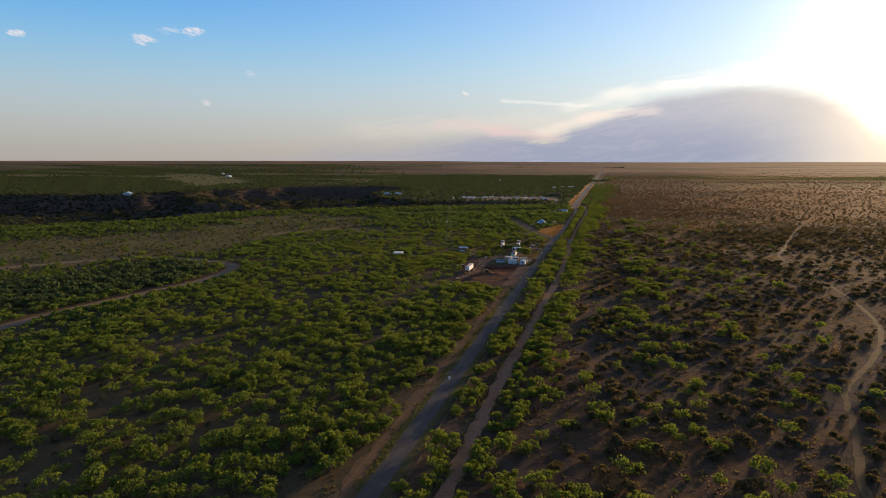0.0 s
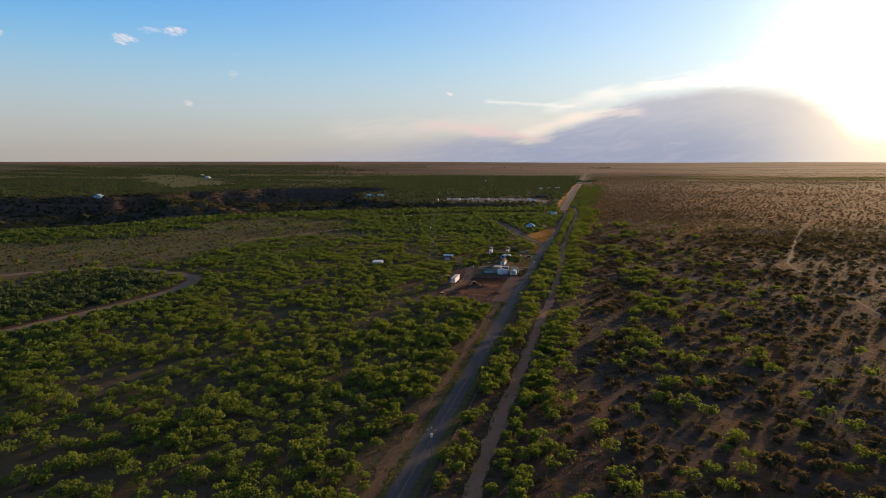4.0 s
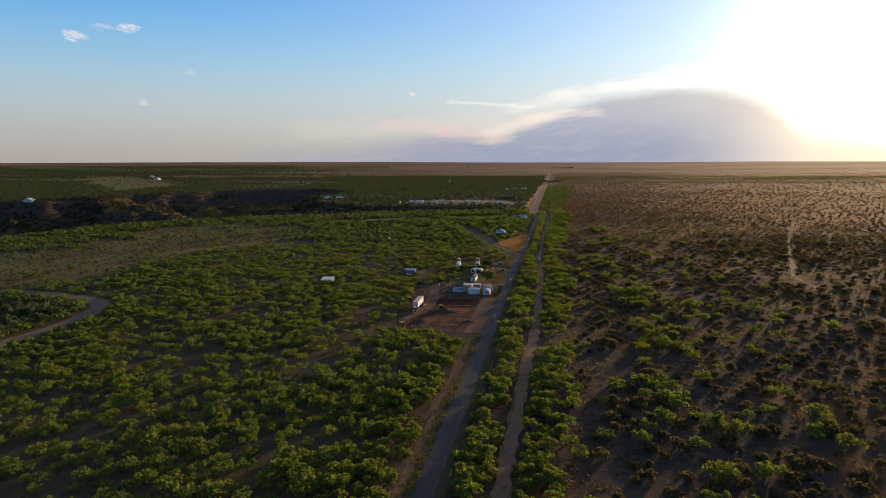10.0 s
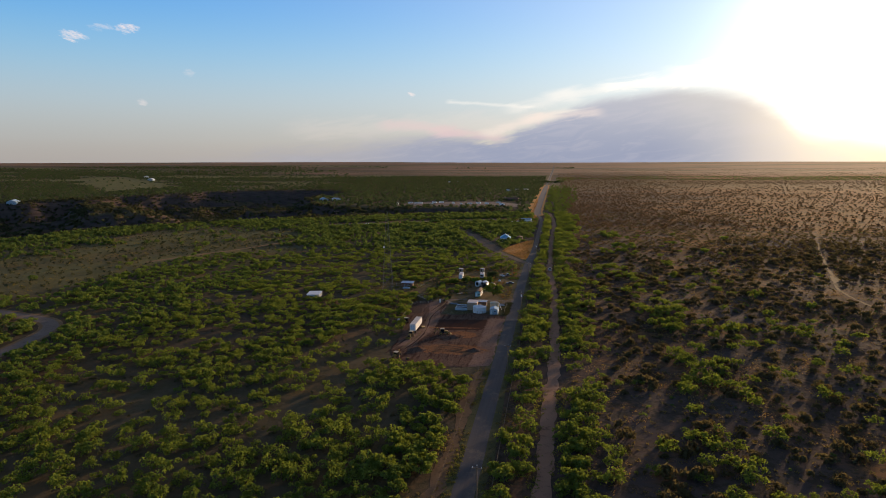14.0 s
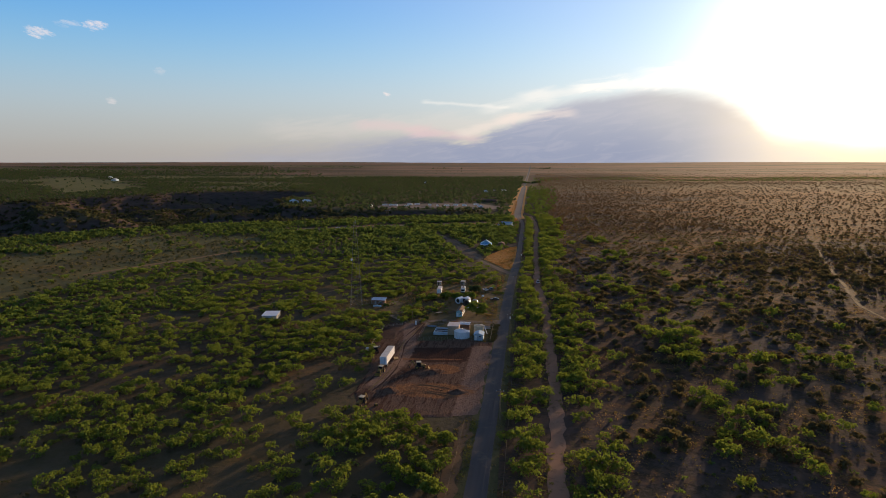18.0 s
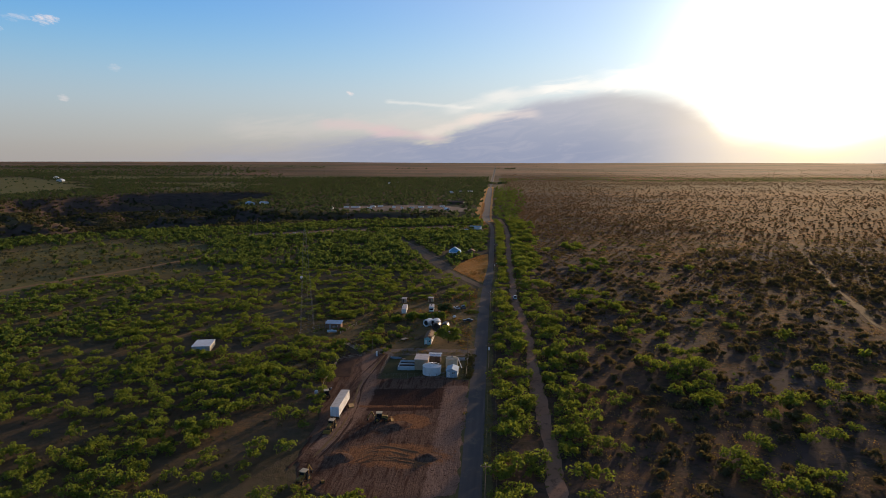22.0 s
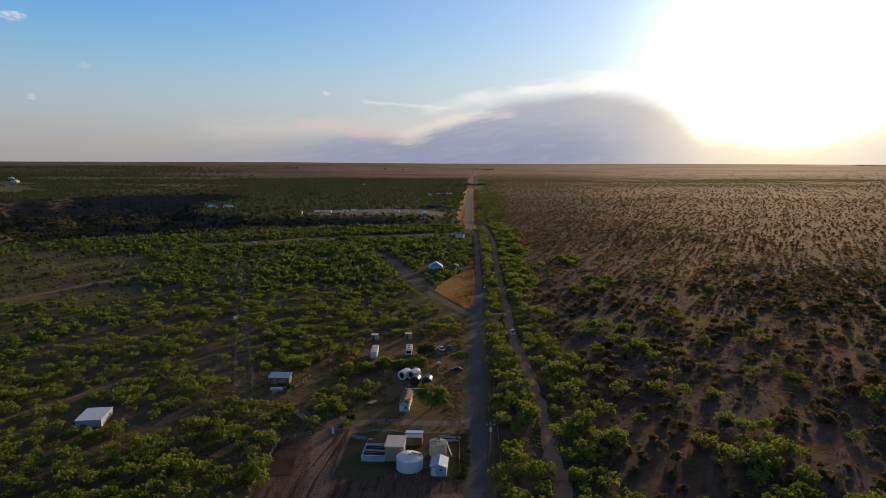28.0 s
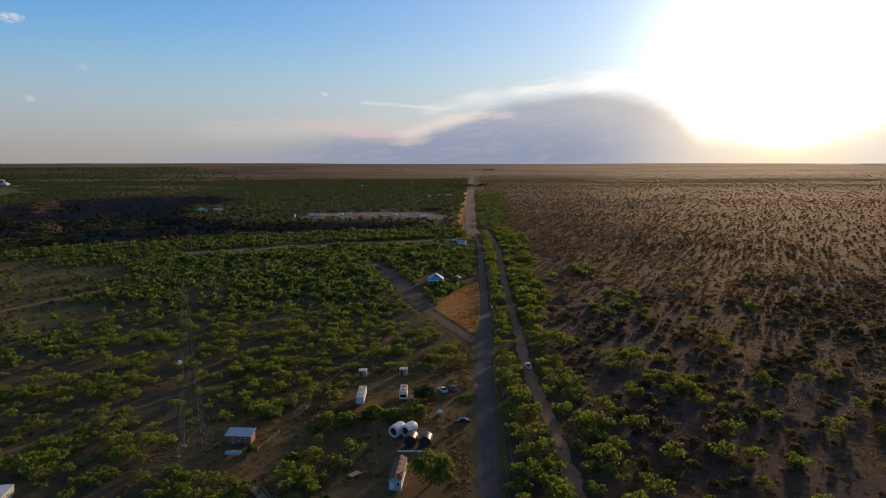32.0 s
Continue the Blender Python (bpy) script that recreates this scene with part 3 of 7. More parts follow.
def clearing(x, y):
    """Grassy clearings on the far plateau."""
    a = inside(x + (lumps(x, y, 60, 42) - 0.5) * 90, y + (lumps(x, y, 60, 43) - 0.5) * 90, FAR_CLEARING) * 1.0
    b = step(lumps(x * 0.45 + 0.2 * y, y * 1.6, 210, 44), 0.70, 0.80) * step(-x, 500, 900) * step(y, 1600, 1900) * 0.8
    return np.maximum(a, b)


def gold_land(x, y):
    """Open golden grassland, away from the road and beyond the dark brush."""
    return step(y - 0.25 * x + (lumps(x, y, 120, 27) - 0.5) * 260, 560, 760) * step(x - 0.10 * (y - 700) + (lumps(x, y, 160, 28) - 0.5) * 200, 90, 380)


def far_green(x, y):
    """How green the brush is: left of the road it is thick, right of it thin."""
    left = 1 - step(x, -12, 14)
    band = step(y, 1500, 1900) * (1 - step(y, 2150, 2400)) * 0.7
    return np.clip(left * (0.45 + 0.55 * step(lumps(x, y, 120, 8), 0.25, 0.6)) + (1 - left) * band, 0, 1)


make_ground()


def strip(name, line, width, mat, lift, label, category, edge=0.0, sub=4.0, lo=-1e9, hi=1e9, kind="structure"):
    """A ribbon that follows the ground."""
    pts = []
    for (ax, ay), (bx, by) in zip(line[:-1], line[1:]):
        m = max(1, int(math.hypot(bx - ax, by - ay) / sub))
        pts += [(ax + (bx - ax) * i / m, ay + (by - ay) * i / m) for i in range(m)]
    pts.append(tuple(line[-1]))
    pts = [p for p in pts if lo <= p[1] <= hi]
    verts, faces = [], []
    across = 5
    for i, (px, py) in enumerate(pts):
        qx, qy = pts[min(i + 1, len(pts) - 1)]
        ox, oy = pts[max(i - 1, 0)]
        d = math.hypot(qx - ox, qy - oy) or 1
        sx, sy = (qy - oy) / d, -(qx - ox) / d
        wl = width / 2 + edge * (noise.noise((px * 0.2, py * 0.2, 1.3)) + 0.5 * noise.noise((px * 0.7, py * 0.7, 4.3)))
        wr = width / 2 + edge * (noise.noise((px * 0.2, py * 0.2, 8.3)) + 0.5 * noise.noise((px * 0.7, py * 0.7, 2.3)))
        for k in range(across):
            u = k / (across - 1)
            o = -wl + (wl + wr) * u
            vx, vy = px + sx * o, py + sy * o
            verts.append((vx, vy, 0.35 * lift * (1 - 0.5 * abs(2 * u - 1))))
    v = np.array(verts)
    v[:, 2] += ground(v[:, 0], v[:, 1])
    v[:, 2] += 0.03
    for i in range(len(pts) - 1):
        for k in range(across - 1):
            a = i * across + k
            faces.append((a, a + 1, a + across + 1, a + across))
    ob = new(name, mesh_of(name, v.tolist(), faces, mat, True))
    return tagged(ob, label, category, kind=kind)


def sheet(name, poly, mat, lift, label, category, cell=1.5, wobble=1.2, bumps=0.0):
    """A patch of laid ground with an uneven outline, drawn as rings round its middle."""
    p = np.array(poly, float)
    mid = p.mean(0)
    long = np.hypot(*(p - mid).T).max()
    na, nr = int(np.clip(2 * math.pi * long / cell, 48, 220)), int(np.clip(long / cell, 8, 60))
    reach = np.zeros(na)
    for k in range(na):
        a = 2 * math.pi * k / na
        c, s = math.cos(a), math.sin(a)
        for (ax, ay), (bx, by) in zip(poly, poly[1:] + poly[:1]):
            ax, ay, bx, by = ax - mid[0], ay - mid[1], bx - mid[0], by - mid[1]
            den = c * (by - ay) - s * (bx - ax)
            if abs(den) > 1e-9:
                t = (ax * (by - ay) - ay * (bx - ax)) / den
                u = (ax * s - ay * c) / den
                if t > 0 and -1e-6 <= u <= 1 + 1e-6:
                    reach[k] = max(reach[k], t)
        qx, qy = mid[0] + c * reach[k], mid[1] + s * reach[k]
        reach[k] += wobble * (noise.noise((qx * 0.16, qy * 0.16, 2.0)) + 0.6 * noise.noise((qx * 0.5, qy * 0.5, 5.0)))
    rad = np.linspace(0, 1, nr + 1)[1:, None]
    ang = 2 * math.pi * np.arange(na)[None] / na
    gx, gy = mid[0] + np.cos(ang) * reach[None] * rad, mid[1] + np.sin(ang) * reach[None] * rad
    rise = lift * np.minimum(1, (1 - rad) * long / 2.0) + 0.03
    gz = ground(gx, gy) + rise + bumps * np.minimum(1, (1 - rad) * long / 1.5) * (lumps(gx, gy, 5, 13) ** 2 + 0.5 * lumps(gx, gy, 1.8, 14))
    verts = np.concatenate([np.stack([gx, gy, gz], -1).reshape(-1, 3), [[*mid, gz[0].mean()]]])
    faces = [(i * na + k, i * na + (k + 1) % na, (i + 1) * na + (k + 1) % na, (i + 1) * na + k) for i in range(nr - 1) for k in range(na)]
    faces += [(len(verts) - 1, k, (k + 1) % na) for k in range(na)]
    ob = new(name, mesh_of(name, verts.tolist(), [f[::-1] if len(f) == 4 else f for f in faces], mat, True))
    return tagged(ob, label, category, kind="structure")


strip("verge", ROAD, 9.6, GREEN_VERGE, 0.03, "dry grassy roadside verge", "verge", 0.9, 6.0, -100, 660)
strip("west_verge", track_line([(-4.6, -100), (-4.6, 200), (-4.4, 350)]), 3.6, RED_VERGE, 0.06, "bare reddish strip beside the road", "verge", 2.0, 2.0)
strip("verge_far", ROAD + np.array((-3.0, 0)), 24.0, MEADOW, 0.03, "golden cleared verge along the far road", "verge", 2.0, 8.0, 960, 1950)
strip("far_shoulder", ROAD, 11.0, GREY_DUST, 0.03, "pale cleared shoulders of the far road", "verge", 2.0, 10.0, 2080, 3600)
strip("road", ROAD, 5.3, ASPHALT, 0.10, "worn grey two-lane asphalt road", "road", 0.15, 6.0, -300, 640)
strip("narrow_road", ROAD, 3.9, WORN_LANE, 0.10, "narrow dusty road past the fork", "road", 0.25, 6.0, 634, 990)
strip("distant_road", ROAD, 5.3, ASPHALT, 0.10, "grey road running to the horizon", "road", 0.15, 8.0, 1880, 4200)
strip("highway", ROAD, 11.5, PALE_ASPHALT, 0.25, "broad pale asphalt road beyond the crossing", "road", 0.2, 8.0, 978, 1900)
strip("dirt_track", DIRT_TRACK, 4.1, TRACK, 0.08, "reddish dirt track between mesquite belts", "dirt track", 1.2, 2.0, -50, 1000)
strip("bend_road", BEND, 6.4, GREY_DUST, 0.10, "winding narrow park road of pale gravel", "road", 0.5, 4.0)
strip("bend_verge", BEND, 10.0, VERGE, 0.03, "pale sandy edge of the winding road", "verge", 0.9, 4.0)
strip("ranch_track", RIGHT_TRACK, 2.0, FAINT, 0.06, "narrow winding dirt track through dry grass", "dirt track", 0.7, 3.0, -1e9, 300)
strip("ranch_track_far", RIGHT_TRACK, 1.4, FAINT, 0.06, "narrow winding dirt track through dry grass", "dirt track", 0.9, 3.0, 296, 700)
sheet("track_scrape", [(178, 516), (182, 514), (190, 540), (193, 552), (188, 549)], FAINT, 0.08, "pale bare scrape on the ranch track", "dirt", 1.5, 1.5)
strip("fork_road", FORK, 4.6, SHADY_DUST, 0.13, "side road forking off between mesquite", "road", 0.5, 3.0)
strip("fork_apron", track_line([(-26, 642), (-40, 684), (-53, 728), (-62, 758)]) + np.array((1.5, 0)), 11.0, SHADY_DUST, 0.22, "broad bare turning place beside the side road", "road", 3.0, 2.0)
strip("cross_road", CROSS, 9.0, GREY_DUST, 0.10, "pale crossing road in front of the ravine", "road", 0.8, 5.0)
strip("cross_apron", track_line([(-240, 846), (-195, 868), (-150, 884), (-112, 892)]), 22.0, GREY_DUST, 0.2, "broad grey paved apron beside the crossing road", "road", 1.0, 4.0)
strip("cross_west", CROSS_WEST, 3.0, FAINT, 0.08, "faint track along the ravine rim", "dirt track", 0.8, 5.0)
strip("cross_verge", CROSS, 24.0, VERGE, 0.03, "sandy verge of the crossing road", "verge", 1.6, 5.0)
LOT_DARK = [(-35, 420), (-8, 421.5), (-7.5, 403), (-21, 400.5), (-33, 401)]


def wear_lot(ob):
    """Pale dust by the road, orange patches, and the dark dug field."""
    v = np.array([p.co[:2] for p in ob.data.vertices])
    x, y = v[:, 0], v[:, 1]
    pale = step(x, -11.5, -6.5) * (1 - step(y, 421, 426)) * 0.85 + 0.75 * (1 - step(np.abs(x + 38 - 4 * np.sin(y * 0.05)), 1.5, 5)) * step(y, 368, 380)
    orange = np.maximum(0.9 * (1 - step(np.hypot((x + 17.5) / 1.3, y - 394.5), 3, 8)), 0.7 * (1 - step(np.hypot((x + 18) / 2.2, y - 374), 4, 11)))
    orange = np.maximum(orange, 0.6 * (1 - step(np.abs(y - 406 - 0.04 * x), 0.5, 1.8)) * (x < -11) * (x > -34))
    dug = np.where(inside(x, y, LOT_DARK), 1.0, -1.0) * off_line(x, y, LOT_DARK + LOT_DARK[:1])
    dark = np.maximum(step(dug, -1.0, 2.5), 0.55 * (1 - step(np.hypot((x + 27) / 1.4, y - 391), 4, 9)))
    dark = np.maximum(dark, 0.5 * step(lumps(x, y, 9, 29), 0.55, 0.8))
    col = ob.data.color_attributes.new("wear", "FLOAT_COLOR", "POINT")
    col.data.foreach_set("color", np.stack([pale, orange, dark, np.ones_like(x)], -1).reshape(-1).astype(np.float32))


wear_lot(sheet("graded_lot", LOT_MAIN, LOT, 0.05, "graded lot of bare reddish dirt", "dirt lot", 0.6, 1.5, 0.10))
sheet("meadow", MEADOW_POLY, MEADOW, 0.05, "triangle of dry orange grass by the fork", "grass")
sheet("yard", YARD, YARD_SOIL, 0.03, "bare sandy yard with dry grass", "yard", 1.0, 4.0)
strip("driveway", track_line([(0.5, 460.5), (-14, 461), (-28, 462), (-38, 459), (-41, 446)]), 12.5, GREY_DUST, 0.10, "grey gravel driveway behind the fence", "driveway", 0.8, 1.5)
strip("yard_lane", track_line([(0.5, 535), (-14, 536), (-30, 537), (-44, 535)]), 4.0, TRACK, 0.08, "sandy lane past the parked campers", "driveway", 0.9, 1.5)
wear_lot(sheet("lot_arm", [(-32.8, 420), (-33.2, 457), (-50, 457), (-53, 450), (-49, 420)], LOT, 0.06, "rutted arm of the bare lot", "dirt lot", 0.7, 1.2, 0.08))
sheet("tilled_strip", [(-51.4, 428.5), (-51.6, 449), (-44.5, 449.5), (-42.5, 430)], TILLED, 0.12, "dark tilled strip of reddish soil", "soil", 0.7, 0.6, 0.12)
sheet("cabin_yard", CABIN_YARD, YARD_SOIL, 0.03, "bare orange ground round the cabin", "yard", 1.0, 4.0)
sheet("rim_sand", [(-545, 590), (-520, 600), (-508, 640), (-525, 648)], TRACK, 0.3, "pale sandy scrape on the ravine's rim", "sand", 3.0, 3.0)
strip("west_path", track_line([(-66, 440), (-60, 458), (-56, 480), (-55, 510), (-50, 560), (-40, 580), (-36, 600)]), 2.8, VERGE, 0.05, "faint sandy two-wheel path", "path", 0.9, 2.0)
strip("ridge_path", RIDGE, 5.0, VERGE, 0.05, "faint sandy path through brush", "path", 1.2, 3.0)
strip("shed_lane", SHED_LANE, 1.9, FAINT, 0.05, "faint grassy lane past the metal shed", "path", 1.2, 2.0)
sheet("campground", CAMP, GREY_DUST, 0.05, "sandy campground beyond the gully", "campground", 5.0, 4.0)
for k in range(3):
    # lorries swing in from the lot's lower corner up to the driveway
    sway, mat = 3.1 * k + 0.7 * math.sin(2.2 * k), (TILLED, FAINT)[k % 3 == 1]
    strip("wheel_rut", track_line([(-43.0 + sway, 366 + 1.5 * k), (-39.5 + sway, 386), (-38.5 + 0.8 * sway, 404), (-41.0 + 0.7 * sway, 424), (-38.0 + 0.5 * sway, 442), (-36.0 + 0.3 * sway, 455)]), 0.75, mat, 0.46, ("dark wheel rut in bare dirt", "pale dusty wheel rut in bare dirt")[k % 3 == 1], "wheel rut", 0.2, 1.0)
ORANGE_DIRT = material("scraped_orange_dirt", dust((0.18, 0.098, 0.054), (0.31, 0.168, 0.085), (0.11, 0.064, 0.040), 0.4))
for k in range(7):
    # a blade has scraped arcs of brighter earth in the middle of the lot
    ay, sag = 371.0 + 1.25 * k + 0.5 * math.sin(2.7 * k), 1.6 + 0.25 * k
    ax, ln = -26.0 + 1.1 * math.sin(1.9 * k), 9.0 + 2.6 * math.sin(1.3 * k + 1)
    strip("scrape_mark", track_line([(ax, ay - sag), (ax + 0.3 * ln, ay + 0.2), (ax + 0.7 * ln, ay + 0.6), (ax + 1.25 * ln, ay - 0.7 * sag)]), 0.42, ORANGE_DIRT, 0.55, "curved scrape of orange earth on bare dirt", "scrape mark", 0.22, 0.8)

# ---- brush and trees ----
rng = np.random.default_rng(7)


def clump(cards, size, width, height, blobs, seed, lift=0.0, lobe=(0.13, 0.23)):
    """Leaf sprays (as corners, n x 3 x 3) over a few rounded lobes; the crown is open and uneven."""
    g = np.random.default_rng(seed)
    out = []
    centres = []
    for b in range(blobs):
        a = g.uniform(0, 2 * math.pi)
        rad = width / 2 * math.sqrt(g.uniform(0.0, 0.7))
        centres.append((rad * math.cos(a), rad * math.sin(a), height * g.uniform(0.28, 0.80), width * g.uniform(*lobe)))
    for i in range(cards):
        cx, cy, cz, cr = centres[i % blobs]
        d = g.normal(size=3)
        d /= np.linalg.norm(d)
        d[2] = abs(d[2]) * 1.0 - 0.25
        p = np.array((cx, cy, cz)) + d * cr * np.array((1, 1, 0.75)) * g.uniform(0.75, 1.08)
        p[2] = max(p[2], 0.15 * height)
        nrm = d + g.normal(size=3) * 0.55
        nrm /= np.linalg.norm(nrm)
        t = np.cross(nrm, g.normal(size=3))
        t /= np.linalg.norm(t)
        s = np.cross(nrm, t)
        w = size * g.uniform(0.6, 1.3)
        out.append([p - t * w * 0.6, p + t * w * 0.5 - s * w * 0.45 + nrm * w * 0.1, p + t * w * 0.35 + s * w * 0.5])
    a = np.array(out)
    a[:, :, 2] += lift
    return a


def scatter_mesh(name, spots, templates, mat, label, category):
    """Joins one clump for each spot (x, y, scale) into a single mesh."""
    spots = np.asarray(spots)
    pick = rng.integers(0, len(templates), len(spots))
    turn = rng.uniform(0, 2 * math.pi, len(spots))
    tall = rng.uniform(0.8, 1.2, len(spots))
    z = ground(spots[:, 0], spots[:, 1])
    parts = []
    for k, tpl in enumerate(templates):
        m = pick == k
        if not m.any():
            continue
        c, s = np.cos(turn[m])[:, None, None], np.sin(turn[m])[:, None, None]
        sc = spots[m, 2][:, None, None]
        q = np.empty((m.sum(), *tpl.shape))
        q[..., 0] = (tpl[None, ..., 0] * c - tpl[None, ..., 1] * s) * sc + spots[m, 0][:, None, None]
        q[..., 1] = (tpl[None, ..., 0] * s + tpl[None, ..., 1] * c) * sc + spots[m, 1][:, None, None]
        q[..., 2] = tpl[None, ..., 2] * sc * tall[m][:, None, None] + z[m][:, None, None] - 0.1
        parts.append(q.reshape(-1, 3))
    v = np.concatenate(parts).astype(np.float32)
    me = bpy.data.meshes.new(name)
    n = len(v) // 3
    me.vertices.add(3 * n)
    me.vertices.foreach_set("co", v.reshape(-1))
    me.loops.add(3 * n)
    me.loops.foreach_set("vertex_index", np.arange(3 * n, dtype=np.int32))
    me.polygons.add(n)
    me.polygons.foreach_set("loop_start", np.arange(0, 3 * n, 3, dtype=np.int32))
    me.update(calc_edges=True)
    me.materials.append(mat)
    return tagged(new(name, me), label, category, kind="stuff")


def field(x0, x1, y0, y1, cell):
    """Jittered points over a rectangle."""
    gx, gy = np.meshgrid(np.arange(x0, x1, cell), np.arange(y0, y1, cell))
    gx = gx + rng.uniform(-0.5, 0.5, gx.shape) * cell * 0.95
    gy = gy + rng.uniform(-0.5, 0.5, gy.shape) * cell * 0.95
    return gx.ravel(), gy.ravel()


def bare(x, y, pad=0.0, yard=True):
    """Where nothing taller than grass grows."""
    b = off_line(x, y, ROAD) < 5.2 + pad - 1.0 * ((y > 650) & (y < 940)) + 4.0 * (y > 985)
    b |= (x > -9.5 + 6.5 * lumps(x, y, 11, 41)) & (x < 0) & (y < 352)
    b |= off_line(x, y, DIRT_TRACK) < 2.7 + pad + 0.7 * (y > 530)
    b |= off_line(x, y, BEND) < np.where((x < -222) & (y > 380), 4.4, 6.5) + pad
    b |= off_line(x, y, RIGHT_TRACK) < 1.2 + pad
    b |= off_line(x, y, FORK) < 3.5 + pad + 3.5 * ((y > 640) & (y < 765))
    b |= off_line(x, y, CROSS) < 9.0 + pad + 5.0 * ((x > -245) & (x < -35))
    b |= off_line(x, y, CROSS_WEST) < 2.0 + pad
    b |= off_line(x, y, RIDGE) < 4.0 + pad
    b |= off_line(x, y, SHED_LANE) < 1.4 + pad
    for poly in (MEADOW_POLY, LOT_POLY, CAMP, WORKS) + ((YARD, CABIN_YARD) if yard else ()):
        b |= inside(x, y, poly)
    for px, py, r in CLEAR:
        b |= np.hypot(x - px, y - py) < r + pad
    return b


CLEAR = [(-14, 436, 9), (-24, 441, 9), (-8, 444, 8), (-28, 436, 9), (-19.5, 475, 8), (-11.6, 470, 6), (-18, 496, 9.5), (-38.5, 527, 5), (-24, 528, 6), (-40, 544, 4), (-26, 545, 4), (-10, 529, 6), (-5, 505, 5), (-12, 482, 8), (-30, 465, 7), (-12, 462, 9), (-25, 485, 6), (-32, 536, 5), (-36, 585, 3), (-8, 515, 6), (-16, 530, 4), (-30, 452, 7), (-66, 442, 3), (-49, 465, 4),
         (-111, 462, 7.5), (-25, 716, 10), (-10, 716, 7), (-76, 486, 4), (-30, 690, 5), (-37, 360, 4), (-20, 800, 4), (-25, 880, 9), (-10, 878, 10)]


def left_density(x, y):
    near = step(y, 330, 460) * (1 - step(y, 600, 720)) * step(x, -260, -160)
    gaps = (1 - step(y, 400, 440)) * step(y, 265, 320) * step(x, -170, -110)
    d = (0.52 - 0.14 * near) + (0.55 + 0.05 * near) * step(lumps(x, y, 34, 21) * 0.6 + lumps(x, y, 13, 22) * 0.4 - 0.06 * near, 0.28, 0.58)
    d = d * (1 - gaps * (0.18 + 0.45 * (1 - step(lumps(x, y, 24, 35), 0.30, 0.60))))
    d = d * (1 - step(y, 430, 520) * (0.05 + 0.30 * (1 - step(lumps(x, y, 26, 36), 0.25, 0.55))))
    d = d * (1 - 0.97 * glade_share(x, y))
    d = np.where(inside(x, y, BEND_GROVE), 0.12, d)
    d = d * (1 - 0.9 * clearing(x, y))
    return np.where(x < -6, d, 0)


def belt_density(x, y):
    """The green belts on both sides of the dirt track."""
    c = np.interp(y, DIRT_TRACK[:, 1], DIRT_TRACK[:, 0])
    wide = 12 + 12 * lumps(x * 0 + 5, y, 60, 31) + 20 * step(y, 620, 1000) + 25 * step(y, 1000, 1800)
    belt = (x > 7.5) & (x < c + wide)
    fade = 1 - step(x - c, wide * 0.45, wide) * 0.75
    d = belt * fade * (0.35 + 0.75 * step(lumps(x, y, 12, 32), 0.25, 0.6))
    row = 1 - step(np.abs(x - 68 - 10 * np.sin(y * 0.02)), 4, 16)
    patch = (0.07 * (1 - step(y, 460, 620)) * (1 - step(x, 90, 150)) * 2 * lumps(x, y, 40, 34) + 0.02 + 0.40 * row * step(lumps(x, y, 30, 33), 0.45, 0.65)) * (1 - step(x, 90, 220)) * (y < 760)
    return np.where(belt, d, np.where(x > 7.5, patch, 0)) * (1 - step(y, 1500, 2000))


NEAR = [clump(250, 0.60, 6.0, 3.7, 15, s) for s in range(6)]
MID = [clump(76, 1.2, 6.2, 3.7, 9, 20 + s) for s in range(5)]
AFAR = [clump(25, 2.0, 6.4, 3.7, 7, 30 + s) for s in range(5)]
FAR = [clump(12, 3.5, 7.5, 3.8, 4, 40 + s) for s in range(4)]
LOW = [clump(30, 0.74, 2.9, 1.7, 4, 60 + s, 0.0, (0.27, 0.38)) for s in range(4)]
SHRUB = [clump(130, 0.74, 3.5, 2.0, 7, 140 + s, 0.0, (0.26, 0.36)) for s in range(6)]
SPECK = [clump(7, 1.7, 2.7, 1.6, 2, 160 + s, 0.0, (0.26, 0.36)) for s in range(3)]
LOW_FAR = [clump(14, 1.15, 2.8, 1.6, 3, 80 + s, 0.0, (0.26, 0.38)) for s in range(3)]
TUFT = [clump(11, 0.40, 1.7, 0.42, 5, 90 + s) for s in range(4)]


def near_camera(x, y):
    """Inside the stretch over which the flight passes."""
    return (np.abs(x + 20) < 150) & (y > 95) & (y < 640)


def pick(x, y, d, yard=True):
    k = (rng.uniform(size=x.shape) < d) & ~bare(x, y, 0.6 if yard else -1.5, yard)
    return x[k], y[k]


def spots(x, y, lo, hi):
    return np.stack([x, y, rng.uniform(lo, hi, x.shape) * (0.8 + 0.4 * lumps(x, y, 17, 51))], -1)


# left of the road
x, y = pick(*(p := field(-760, -5, 60, 1000, 4.3)), left_density(*p) * ~inside(*p, BASIN))
n = near_camera(x, y)
lone = (x > -38) & (y > 112) & (y < 352)
TREES = spots(x[lone], y[lone], 0.6, 1.05)
x, y, n = x[~lone], y[~lone], n[~lone]
scatter_mesh("mesquite_brush", spots(x[n], y[n], 0.46, 0.98), NEAR, LEAF, "thick green mesquite brush on reddish soil", "brush")
# further stands take the leaf copies with shade in their colour
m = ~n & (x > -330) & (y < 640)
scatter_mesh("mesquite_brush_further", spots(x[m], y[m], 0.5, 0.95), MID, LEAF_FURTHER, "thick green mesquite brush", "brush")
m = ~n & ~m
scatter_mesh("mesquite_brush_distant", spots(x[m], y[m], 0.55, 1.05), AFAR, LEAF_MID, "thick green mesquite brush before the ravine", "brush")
x, y = pick(*(p := field(-2600, -8, 1000, 2700, 12.0)), (left_density(*p) + 0.2) * (1 - 0.8 * clearing(*p)))
n = inside(x, y, BASIN)
